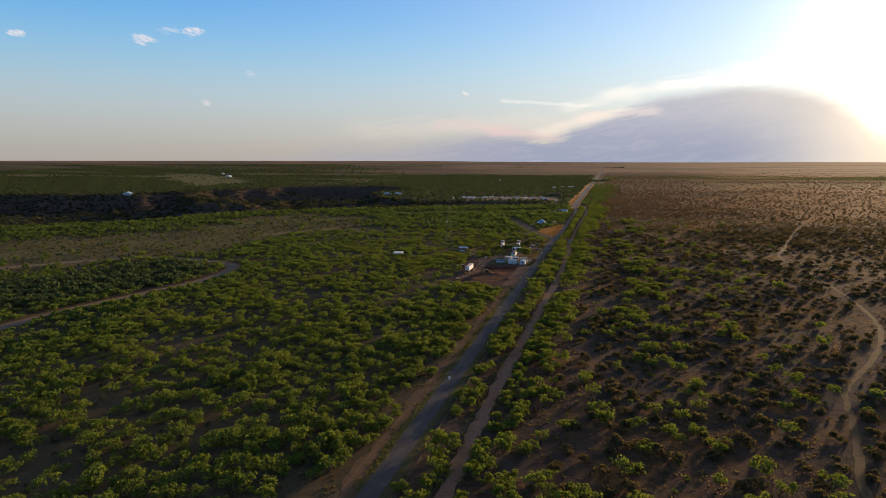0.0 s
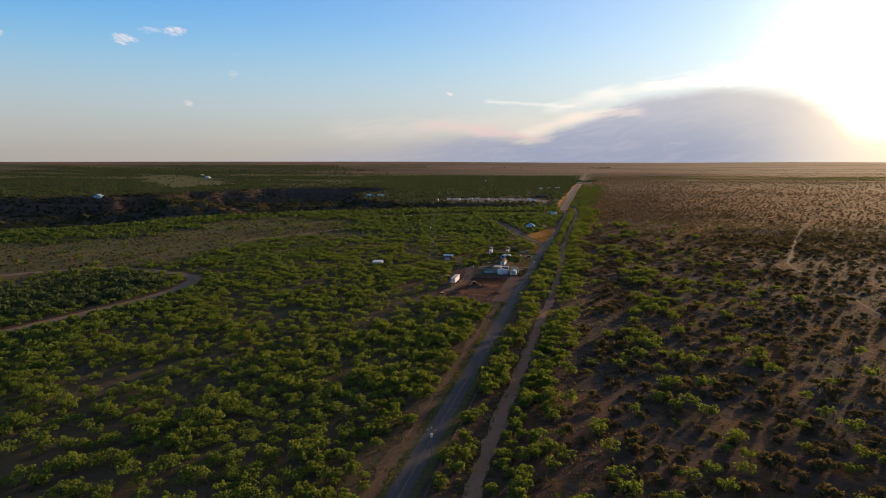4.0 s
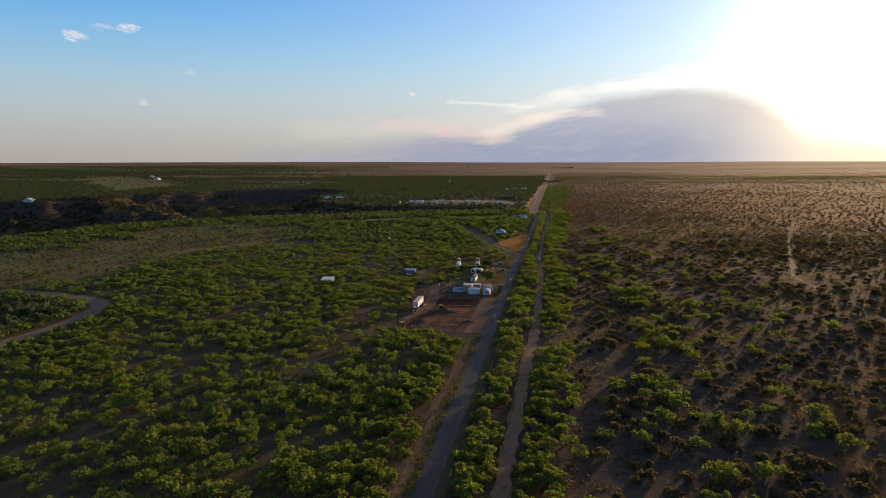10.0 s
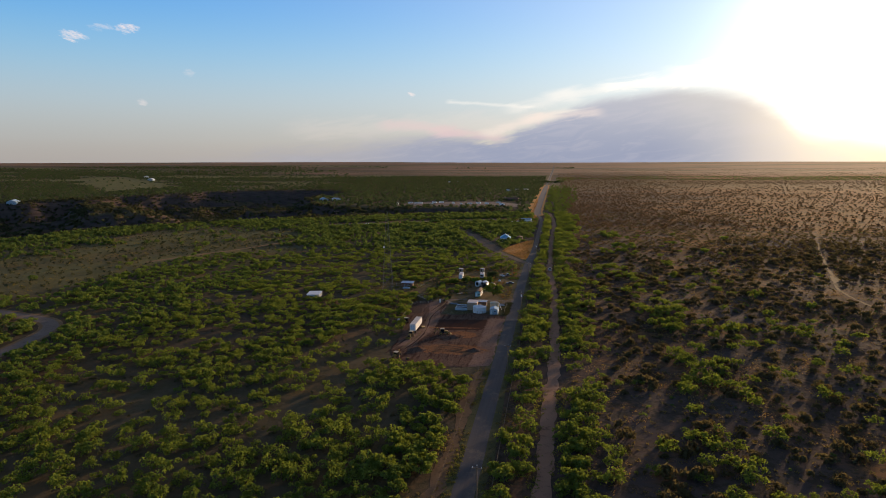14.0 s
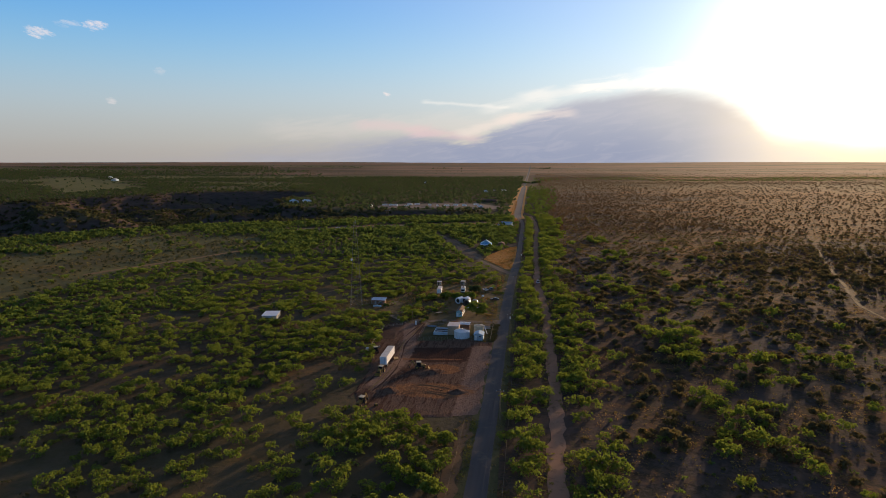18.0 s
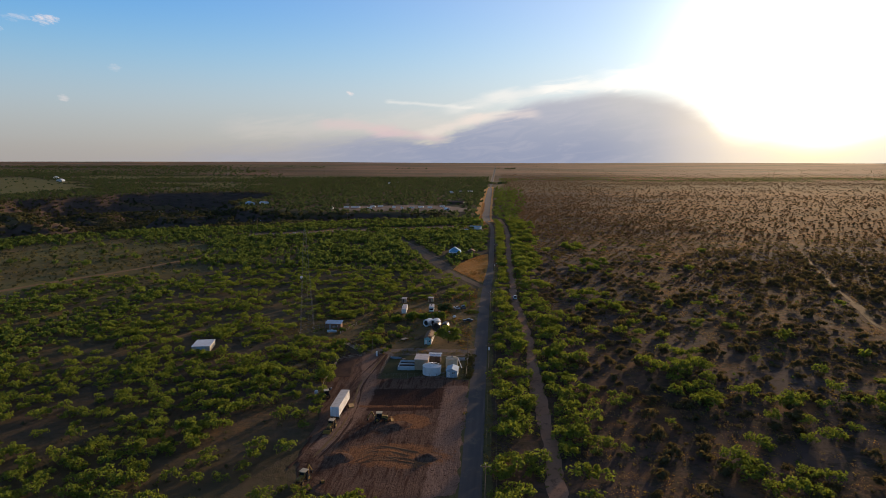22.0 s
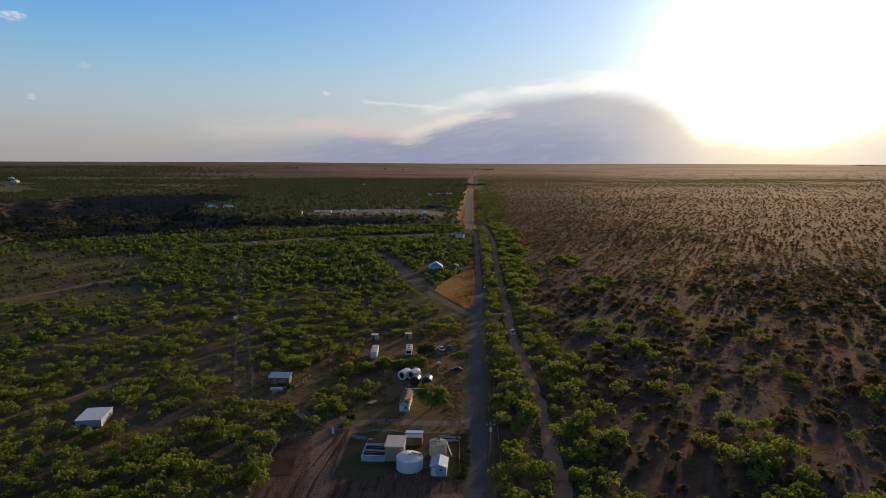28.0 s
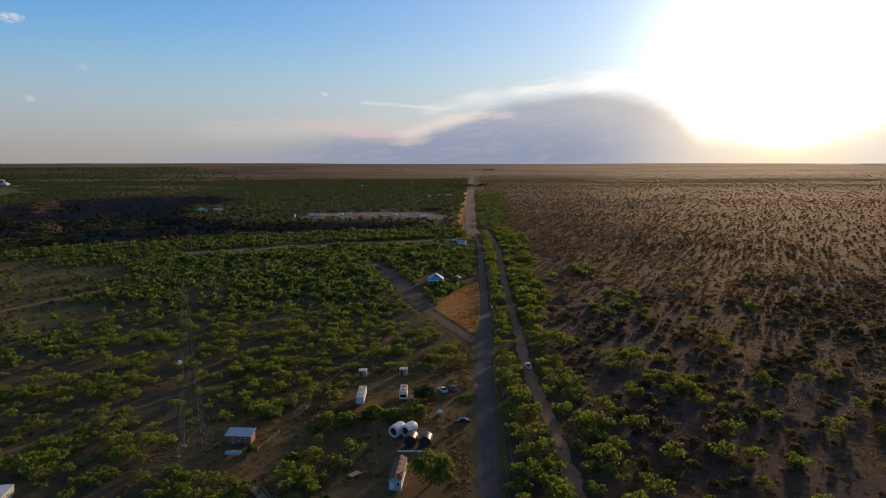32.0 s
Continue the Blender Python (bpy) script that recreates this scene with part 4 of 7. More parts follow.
gx, gy = pick(*(p := field(-1300, -60, 420, 1500, 8.0)), 0.8 * inside(*p, BASIN))
x, y, n = np.concatenate([x, gx]), np.concatenate([y, gy]), np.concatenate([n, gx < 9e9])
scatter_mesh("ravine_scrub", spots(x[n], y[n], 0.55, 1.1), FAR, LEAF_DULL, "dark scrub in the shaded ravine", "shrubs")
x, y = x[~n], y[~n]
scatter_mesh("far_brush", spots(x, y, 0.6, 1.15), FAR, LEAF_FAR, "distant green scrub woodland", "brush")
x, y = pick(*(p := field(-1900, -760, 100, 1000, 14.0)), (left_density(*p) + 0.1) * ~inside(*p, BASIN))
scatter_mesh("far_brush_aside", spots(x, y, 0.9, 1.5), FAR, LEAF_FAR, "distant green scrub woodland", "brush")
# belts along the track
x, y = pick(*(p := field(7, 260, 60, 1000, 4.2)), belt_density(*p))
n = near_camera(x, y)
lone = (x < 38) & (y > 112) & (y < 300)
TREES = np.concatenate([TREES, spots(x[lone], y[lone], 0.7, 1.12)])
x, y, n = x[~lone], y[~lone], n[~lone]
scatter_mesh("roadside_brush", spots(x[n], y[n], 0.62, 1.15), NEAR, LEAF, "green mesquite belt beside the road", "brush")
scatter_mesh("roadside_brush_further", spots(x[~n], y[~n], 0.7, 1.15), MID, LEAF, "green mesquite belt beside the road", "brush")
x, y = pick(*(p := field(7, 120, 1000, 2400, 7.5)), belt_density(*p))
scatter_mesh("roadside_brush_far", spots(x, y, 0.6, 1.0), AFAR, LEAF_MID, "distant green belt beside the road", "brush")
# dark round shrubs of the grassland
x, y = field(28, 520, 60, 800, 6.2)
d = 0.26 + 0.50 * step(lumps(x, y, 45, 61) * 0.5 + lumps(x, y, 16, 62) * 0.5, 0.35, 0.65)
x, y = pick(x, y, d * (1 - 0.25 * gold_land(x, y)) * step(x, 26, 50))
n = (x < 290) & (y < 660)
scatter_mesh("dark_shrubs", spots(x[n], y[n], 0.55, 1.3), SHRUB, LEAF_BROWN, "dark round shrubs in dry grass", "shrubs")
scatter_mesh("dark_shrubs_further", spots(x[~n], y[~n], 0.6, 1.2), LOW, LEAF_BROWN, "dark round shrubs in dry grass", "shrubs")
x, y = pick(*(p := field(40, 900, 800, 1500, 7.2)), 0.30 + 0.35 * step(lumps(*p, 50, 94), 0.3, 0.6) + 0.4 * (1 - gold_land(*p)))
scatter_mesh("grassland_shrubs", spots(x, y, 0.45, 0.95), LOW_FAR, LEAF_VEILED, "small dark shrubs dotting the golden grassland", "shrubs")
x, y = pick(*(p := field(40, 420, 590, 1250, 4.6)), (0.15 + 0.5 * step(lumps(p[0] * 0.4, p[1], 40, 96), 0.35, 0.6)) * (1 - 0.85 * gold_land(*p)))
scatter_mesh("low_brown_scrub", spots(x, y, 0.35, 0.75), SPECK, LEAF_VEILED, "low brown scrub in drifts beside the grassland", "shrubs")
x, y = field(40, 2000, 800, 3000, 11.0)
x2, y2 = field(520, 1500, 100, 800, 10.0)
x, y = np.concatenate([x, x2]), np.concatenate([y, y2])
d = 0.6 + 0.4 * step(lumps(x, y, 110, 63) * 0.6 + lumps(x, y, 30, 64) * 0.4, 0.3, 0.65)
d = d * (1 - 0.45 * gold_land(x, y)) * (1 - 0.75 * step(y, 2200, 3000))
d = np.maximum(d, 0.9 * (step(lumps(x * 0.25, y, 70, 65), 0.62, 0.75)) * (x < 330))
d = np.maximum(d, 0.98 * (np.abs(y - 2010 - 0.05 * x - 50 * lumps(x, y, 90, 66)) < 75) * (x < 1500))
x, y = pick(x, y, d)
scatter_mesh("dull_shrubs_far", spots(x, y, 0.7, 1.4), SPECK, LEAF_VEILED, "distant dark shrubs in dry grassland", "shrubs")
x, y = pick(*(p := field(30, 1500, 2230, 2560, 9.5)), 0.8 * step(lumps(p[0] * 0.4, p[1], 60, 67), 0.2, 0.5))
scatter_mesh("green_band", spots(x, y, 0.8, 1.5), LOW_FAR, LEAF_MID, "band of green scrub across the far plain", "shrubs")
x, y = field(-40, 45, 2120, 2230, 10.0)
k = rng.uniform(size=x.shape) < 0.6 * step(lumps(x, y, 30, 68), 0.35, 0.6)
scatter_mesh("far_grove", spots(x[k], y[k], 1.0, 1.6), FAR, LEAF_FAR, "distant grove where the road dips", "trees")
x, y = field(20, 130, 3650, 3740, 16.0)
k = rng.uniform(size=x.shape) < 0.75 * step(lumps(x, y, 60, 69), 0.4, 0.6)
scatter_mesh("horizon_grove", spots(x[k], y[k], 0.8, 1.3), FAR, LEAF_FAR, "dark grove on the horizon beside the road", "trees")
# low shrubs under the brush
x, y = pick(*(p := field(-170, 5, 95, 620, 5.0)), 0.45 * left_density(*p) + 0.15)
scatter_mesh("undergrowth", spots(x, y, 0.35, 0.7), LOW, LEAF_DULL, "low dull undergrowth", "shrubs")
# grass tufts
x, y = pick(*(p := field(-86, -2, 425, 562, 1.3)), 0.85 * step(lumps(*p, 9, 73) * 0.6 + lumps(*p, 3, 72) * 0.4, 0.30, 0.55) * ~inside(*p, LOT_POLY), False)
k = (rng.uniform(size=x.shape) < 0.45) & (x > -32)
scatter_mesh("yard_weeds", spots(x[k], y[k], 0.45, 1.0), TUFT, ORANGE_STRAW, "dry orange weeds over the sandy yard", "grass")
scatter_mesh("yard_grass", spots(x[~k], y[~k], 0.5, 1.2), TUFT, OLIVE_GRASS, "olive dry grass over the sandy yard", "grass")
x, y = field(-9.5, 13, 100, 700, 1.25)
k = (off_line(x, y, ROAD) > 3.0) & (rng.uniform(size=x.shape) < 0.7 * step(lumps(x, y, 8, 74) * 0.6 + lumps(x, y, 2.5, 75) * 0.4, 0.40, 0.65))
k &= ~inside(x, y, LOT_POLY) & (off_line(x, y, FORK) > 3.2)
scatter_mesh("verge_grass", spots(x[k], y[k], 0.4, 1.0), TUFT, OLIVE_GRASS, "dry grass along the road's verge", "grass")
x, y = pick(*(p := field(-84, -3, 456, 560, 3.6)), 0.40 * step(lumps(*p, 14, 95), 0.25, 0.6), False)
scatter_mesh("yard_shrubs", spots(x, y, 0.3, 0.8), LOW, LEAF_MID, "small green shrubs dotted over the yard", "shrubs")
# the rim of the plain
x, y = field(-3300, -10, 2700, 3900, 24.0)
k = (rng.uniform(size=x.shape) < 0.95 * step(lumps(x * 0.5, y * 2.5, 420, 76), 0.2, 0.5) * (1 - step(x + 0.3 * y + (lumps(x, y, 260, 77) - 0.5) * 1300, -900, 400))) & (np.hypot(x, y - 170) < 4000)
scatter_mesh("horizon_scrub", spots(x[k], y[k], 0.9, 1.5), FAR, LEAF_FAR, "scrub on the far plain below the horizon", "brush")
# a patch of dense dark brush in the grassland
x, y = pick(*(p := field(110, 500, 500, 790, 5.2)), 0.65 * inside(p[0] + (lumps(*p, 40, 25) - 0.5) * 60, p[1] + (lumps(*p, 40, 26) - 0.5) * 60, DARK_PATCH))
scatter_mesh("dark_brush", spots(x, y, 0.7, 1.4), LOW_FAR, LEAF_BROWN, "patch of dense dark brush in grassland", "shrubs")
# dots of shrub in the glade
x, y = pick(*(p := field(-640, -180, 220, 840, 6.0)), 0.6 * glade_share(*p))
scatter_mesh("glade_shrubs", spots(x, y, 0.5, 1.15), LOW_FAR, LEAF_DULL, "dark shrubs dotted over a grassy glade", "shrubs")
# golden grass that catches the low sun
BLADE = [clump(5, 1.25, 4.6, 0.75, 5, 110 + s) for s in range(6)]
FINE = [clump(22, 0.34, 4.4, 0.38, 16, 150 + s) for s in range(5)]
x, y = pick(*(p := field(30, 330, 110, 800, 4.4)), 0.85 * step(lumps(*p, 46, 78) * 0.5 + lumps(*p, 15, 79) * 0.5 + 0.2 * gold_land(*p), 0.46, 0.64))
scatter_mesh("golden_grass", spots(x, y, 0.6, 1.2), FINE, STRAW, "golden dry grass in open shrubland", "grass")
x, y = pick(*(p := field(-620, -200, 250, 820, 6.0)), 0.5 * inside(*p, GLADE) * step(lumps(*p, 30, 80), 0.15, 0.45))
scatter_mesh("glade_grass", spots(x, y, 0.4, 0.8), BLADE, OLIVE_GRASS, "olive dry grass of the glade", "grass")
# rows of trees and scrub far out on the plain
x, y = field(-1500, 2600, 2750, 4100, 26.0)
row = lumps(x * 0.12, y * 1.5, 150, 81) * 0.7 + lumps(x * 0.4, y, 130, 82) * 0.3
k = (rng.uniform(size=x.shape) < 0.16 * (1 - step(y, 2900, 3900)) + 0.7 * step(row, 0.66, 0.76)) & (np.hypot(x, y - 170) < 4100) & (off_line(x, y, ROAD) > 30)
scatter_mesh("plain_scrub", spots(x[k], y[k], 0.9, 1.7), LOW_FAR, LEAF_BROWN, "thin rows of scrub on the far plain", "shrubs")
# small low scrub between the shrubs of the grassland
x, y = field(24, 340, 100, 820, 3.3)
x, y = pick(x, y, (0.09 + 0.24 * step(lumps(x, y, 28, 84) * 0.6 + lumps(x, y, 9, 85) * 0.4, 0.35, 0.65)) * (1 - 0.9 * step(y + (lumps(x, y, 60, 90) - 0.5) * 160, 460, 760)))
k = rng.uniform(size=x.shape) < 0.6
scatter_mesh("low_scrub", spots(x[k], y[k], 0.28, 0.7), LOW_FAR, LEAF_BROWN, "small dark scrub in dry grass", "shrubs")
scatter_mesh("olive_scrub", spots(x[~k], y[~k], 0.28, 0.7), LOW_FAR, LEAF_MID, "small olive scrub in dry grass", "shrubs")
x, y = field(-24, 3, 590, 714, 1.5)
k = inside(x, y, MEADOW_POLY) & (off_line(x, y, ROAD) > 2.8) & (off_line(x, y, FORK) > 3.2) & (rng.uniform(size=x.shape) < 0.8)
scatter_mesh("meadow_grass", spots(x[k], y[k], 0.6, 1.1), TUFT, ORANGE_STRAW, "tall orange dry grass by the fork", "grass")
x, y = field(-50, 0, 860, 1300, 2.4)
k = (off_line(x, y, ROAD) > 3.6) & (off_line(x, y, ROAD) < 8.5) & (x < 2) & (rng.uniform(size=x.shape) < 0.7)
scatter_mesh("far_verge_grass", spots(x[k], y[k], 0.9, 1.6), TUFT, ORANGE_STRAW, "orange dry grass on the far verge", "grass")
x, y = field(-420, 0, 740, 935, 2.6)
o = off_line(x, y, CROSS)
k = (o > 4.8) & (o < 11.5) & (rng.uniform(size=x.shape) < 0.65)
scatter_mesh("crossing_grass", spots(x[k], y[k], 0.8, 1.4), TUFT, ORANGE_STRAW, "orange dry grass beside the crossing road", "grass")
x, y = pick(*(p := field(28, 262, 105, 625, 2.9)), 0.12 + 0.6 * step(lumps(*p, 26, 86) * 0.55 + lumps(*p, 8, 87) * 0.45, 0.36, 0.60))
scatter_mesh("grass_tufts", spots(x, y, 0.5, 1.2), TUFT, OLIVE_GRASS, "dry olive grass tufts between shrubs", "grass")
x, y = field(-2.6, -0.7, 100, 352, 0.6)
k = rng.uniform(size=x.shape) < 0.9 * step(lumps(x, y, 14, 88), 0.15, 0.45)
scatter_mesh("road_edge_weeds", spots(x[k], y[k], 0.35, 0.75), TUFT, WEED, "yellowish weeds along the road's edge", "weeds")
x, y = field(10, 34, 100, 700, 1.2)
o = off_line(x, y, DIRT_TRACK)
k = (o > 1.35) & (o < 4.2) & (rng.uniform(size=x.shape) < 0.75 * step(lumps(x, y, 9, 92), 0.2, 0.55))
scatter_mesh("track_edge_grass", spots(x[k], y[k], 0.6, 1.25), TUFT, WEED, "dry grass creeping over the track's edges", "grass")
x, y = pick(*(p := field(-330, -205, 190, 410, 4.4)), 0.9 * inside(*p, BEND_GROVE))
scatter_mesh("bend_grove", spots(x, y, 0.6, 1.05), AFAR, LEAF_FAR, "dark grove inside the road's bend", "trees")
x, y = field(26, 340, 640, 1000, 8.0)
x, y = pick(x, y, 0.55 * (1 - 0.5 * gold_land(x, y)))
scatter_mesh("scattered_shrubs", spots(x, y, 0.5, 1.25), LOW_FAR, LEAF_BROWN, "round dark shrubs scattered over dry grass", "shrubs")
# trees close to the narrow road past the fork
x, y = field(-7, 2.5, 722, 915, 4.0)
k = (off_line(x, y, ROAD) > 4.6) & ~bare(x, y, -0.5) & (rng.uniform(size=x.shape) < 0.7)
scatter_mesh("narrow_road_brush", spots(x[k], y[k], 0.45, 0.85), AFAR, LEAF_MID, "green mesquite brush close to the narrow road", "brush")
# brush behind the start of the flight
x, y = pick(*(p := field(-220, 60, -60, 62, 5.0)), 0.85 * (left_density(*p) + belt_density(*p)))
scatter_mesh("mesquite_brush_behind", spots(x, y, 0.6, 1.1), AFAR, LEAF, "green mesquite brush on reddish soil", "brush")
x, y = pick(*(p := field(30, 300, -60, 62, 7.0)), 0.5)
scatter_mesh("shrubs_behind", spots(x, y, 0.6, 1.4), LOW_FAR, LEAF_DULL, "dark shrubs in dry grass", "shrubs")

# ---- helpers for things ----
def paint_of(name, color, rough=0.5, wear=0.25, dirt=(0.20, 0.14, 0.10), metal=0.0, scale=0.7):
    return material(name, paint(color, rough, wear, dirt, metal, scale))


def ribbed(color, rough, metal, pitch, axis=0, dirt=(0.16, 0.11, 0.08)):
    """Corrugated or standing-seam sheet metal."""
    def build(n):
        p = n.node("ShaderNodeTexCoord").outputs["Object"]
        s = n.node("ShaderNodeSeparateXYZ")
        n.put(s.inputs[0], p)
        wave = n.math("SINE", n.math("MULTIPLY", s.outputs[axis], 6.283 / pitch))
        c = n.mix(n.math("MULTIPLY", n.ramp(n.noise(p, 0.6, 6, 0.7), 0.42, 0.75), 0.4), color, dirt)
        return shader(n, c, rough, metal, bump=wave, strength=0.25, distance=0.02)
    return build


def glass(n):
    return shader(n, (0.015, 0.018, 0.022), 0.06, 0.0, spec=0.6)


def brickwork(n):
    p = n.node("ShaderNodeTexCoord").outputs["Object"]
    c = n.mix(n.noise(p, 5.0, 4, 0.7), (0.20, 0.10, 0.07), (0.30, 0.17, 0.12))
    return shader(n, c, 0.9, bump=n.noise(p, 8, 4, 0.6), strength=0.4, distance=0.02)


YELLOW = paint_of("machine_yellow", (0.30, 0.175, 0.03), 0.6, 0.6, (0.12, 0.08, 0.055))
BLACK = paint_of("black_rubber", (0.022, 0.021, 0.020), 0.8, 0.5, (0.12, 0.085, 0.06))
STEEL = paint_of("galvanised_steel", (0.36, 0.36, 0.37), 0.45, 0.3, (0.20, 0.16, 0.13), 0.7)
DARK_STEEL = paint_of("dark_steel", (0.06, 0.058, 0.058), 0.5, 0.4, (0.14, 0.09, 0.06), 0.5)
GLASS = material("dark_glass", glass)
BLUE_WHITE = paint_of("pale_blue_siding", (0.40, 0.50, 0.58), 0.55, 0.25)
TAN = paint_of("tan_plaster", (0.42, 0.31, 0.21), 0.85, 0.35)
PALE_ROOF = paint_of("pale_pink_roof", (0.55, 0.49, 0.48), 0.6, 0.3)
CREAM = paint_of("cream_tank", (0.50, 0.43, 0.32), 0.5, 0.4)
BLUE_ROOF = material("blue_seamed_roof", ribbed((0.30, 0.43, 0.56), 0.5, 0.1, 0.4))
TIN_ROOF = material("pale_tin_roof", ribbed((0.50, 0.56, 0.64), 0.5, 0.1, 0.25))
RUST_ROOF = material("rusty_brown_roof", ribbed((0.17, 0.095, 0.062), 0.85, 0.0, 0.3, 1))
TEAL = paint_of("faded_turquoise", (0.30, 0.52, 0.55), 0.6, 0.25)
WOOD = paint_of("weathered_wood", (0.22, 0.15, 0.10), 0.9, 0.5, (0.10, 0.07, 0.05))
BROWN = paint_of("brown_boards", (0.15, 0.095, 0.07), 0.85, 0.4, (0.07, 0.05, 0.04))
BRICK = material("red_brown_brick", brickwork)
POLY = paint_of("white_tank_plastic", (0.72, 0.74, 0.77), 0.35, 0.2)
BLACK_POLY = paint_of("black_tank_plastic", (0.05, 0.048, 0.046), 0.32, 0.3, (0.14, 0.10, 0.075))
CAR_WHITE = paint_of("white_car_paint", (0.70, 0.71, 0.73), 0.25, 0.12)
CAR_DARK = paint_of("charcoal_car_paint", (0.045, 0.05, 0.06), 0.22, 0.15)
CAR_BLUE = paint_of("dark_blue_car_paint", (0.05, 0.075, 0.11), 0.25, 0.15)
LAMP = paint_of("lamp_lens", (0.6, 0.55, 0.5), 0.2, 0.1)
RED = paint_of("red_lens", (0.35, 0.03, 0.02), 0.3, 0.1)


def thing(name, x, y, turn=0.0, label="", category="", group="", z=None):
    root = new(name)
    root.empty_display_size = 0.5
    root.matrix_basis = pose(x, y, z_at(x, y) + 0.06 if z is None else z, 0, 0, turn)
    return tagged(root, label, category, group)


def part(name, bm, mat, parent, label="", smooth=False):
    me = bpy.data.meshes.new(name)
    bmesh.ops.recalc_face_normals(bm, faces=bm.faces)
    bm.to_mesh(me)
    bm.free()
    me.materials.append(mat)
    if smooth:
        me.shade_smooth()
        me.set_sharp_from_angle(angle=radians(40))
    ob = new(name, me)
    ob.parent = parent
    if label:
        ob["label"] = label
    return ob


def again(ob, m, parent=None):
    """A second part on the same mesh."""
    c = ob.copy()
    scene.collection.objects.link(c)
    c.parent = parent or ob.parent
    c.matrix_basis = m
    return c


def box(x0, x1, y0, y1, z0, z1, bevel=0.0, bm=None, m=None):
    bm = bm or bmesh.new()
    t = Matrix.Translation(((x0 + x1) / 2, (y0 + y1) / 2, (z0 + z1) / 2)) @ Matrix.Diagonal((x1 - x0, y1 - y0, z1 - z0, 1))
    r = bmesh.ops.create_cube(bm, size=1, matrix=(m @ t) if m else t)
    if bevel:
        edges = list({e for v in r["verts"] for e in v.link_edges})
        bmesh.ops.bevel(bm, geom=edges, offset=bevel, segments=2, affect="EDGES")
    return bm


def drum(r0, r1, h, at=(0, 0, 0), axis="z", seg=24, bm=None, caps=True):
    """A cone or cylinder that starts at the place given and runs along the axis."""
    bm = bm or bmesh.new()
    turn = {"z": Matrix(), "x": Matrix.Rotation(radians(90), 4, "Y"), "y": Matrix.Rotation(radians(-90), 4, "X")}[axis]
    m = Matrix.Translation(at) @ turn @ Matrix.Translation((0, 0, h / 2))
    bmesh.ops.create_cone(bm, cap_ends=caps, segments=seg, radius1=r0, radius2=r1, depth=h, matrix=m)
    return bm


def rod(a, b, r, bm=None, seg=6, r2=None):
    """A round bar between two places."""
    bm = bm or bmesh.new()
    a, b = Vector(a), Vector(b)
    d = b - a
    m = Matrix.Translation((a + b) / 2) @ d.to_track_quat("Z", "Y").to_matrix().to_4x4()
    bmesh.ops.create_cone(bm, cap_ends=True, segments=seg, radius1=r, radius2=r if r2 is None else r2, depth=d.length, matrix=m)
    return bm


def prism(pts, a, b, axis="x", bm=None, bevel=0.0):
    """A side view, as (u, z) pairs, drawn out from a to b along the axis."""
    bm = bm or bmesh.new()
    put = (lambda u, z, w: (w, u, z)) if axis == "x" else (lambda u, z, w: (u, w, z))
    one, two = [bm.verts.new(put(u, z, a)) for u, z in pts], [bm.verts.new(put(u, z, b)) for u, z in pts]
    faces = [bm.faces.new(one), bm.faces.new(two[::-1])]
    for i in range(len(pts)):
        j = (i + 1) % len(pts)
        faces.append(bm.faces.new((one[i], two[i], two[j], one[j])))
    if bevel:
        bmesh.ops.bevel(bm, geom=list({e for f in faces for e in f.edges}), offset=bevel, segments=2, affect="EDGES")
    return bm


def wheel(parent, x, y, r, w, rim=STEEL):
    """A wheel whose axle lies along x."""
    tyre = part("wheel", drum(r, r, w, (-w / 2, 0, 0), "x", 20), BLACK, parent, "black tyre", True)
    tyre.matrix_basis = pose(x, y, r)
    part("rim", drum(r * 0.55, r * 0.55, w + 0.04, (-w / 2 - 0.02, 0, 0), "x", 14), rim, tyre)
    return tyre


# ---- mesquite trees along the flight ----
def tree_meshes(seed):
    g = random.Random(seed)
    bm = bmesh.new()
    tips = []
    for k in range(g.choice((3, 4, 4, 5))):
        a = k * 2.0 + g.uniform(-0.5, 0.5)
        lean = g.uniform(0.35, 0.9)
        p0 = Vector((0.08 * math.cos(a), 0.08 * math.sin(a), -0.15))
        p1 = Vector((lean * math.cos(a), lean * math.sin(a), g.uniform(1.0, 1.4)))
        p2 = p1 + Vector((math.cos(a + 0.4) * g.uniform(0.5, 1.0), math.sin(a + 0.4) * g.uniform(0.5, 1.0), g.uniform(0.7, 1.2)))
        rod(p0, p1, 0.13, bm, 6, 0.085)
        rod(p1, p2, 0.085, bm, 5, 0.04)
        for _ in range(2):
            b = g.uniform(0, 6.3)
            rod(p2, p2 + Vector((math.cos(b) * 0.8, math.sin(b) * 0.8, 0.5)), 0.04, bm, 4, 0.015)
        rod(p1, p1 + Vector((math.cos(a - 0.9) * 1.1, math.sin(a - 0.9) * 1.1, 0.6)), 0.06, bm, 5, 0.02)
    trunk = bpy.data.meshes.new("trunk")
    bm.to_mesh(trunk)
    bm.free()
    trunk.materials.append(BARK)
    cards = clump(420, 0.56, 5.6, 3.7, 15, 200 + seed).reshape(-1, 3)
    crown = mesh_of("crown", cards.tolist(), [(i, i + 1, i + 2) for i in range(0, len(cards), 3)], LEAF)
    return trunk, crown


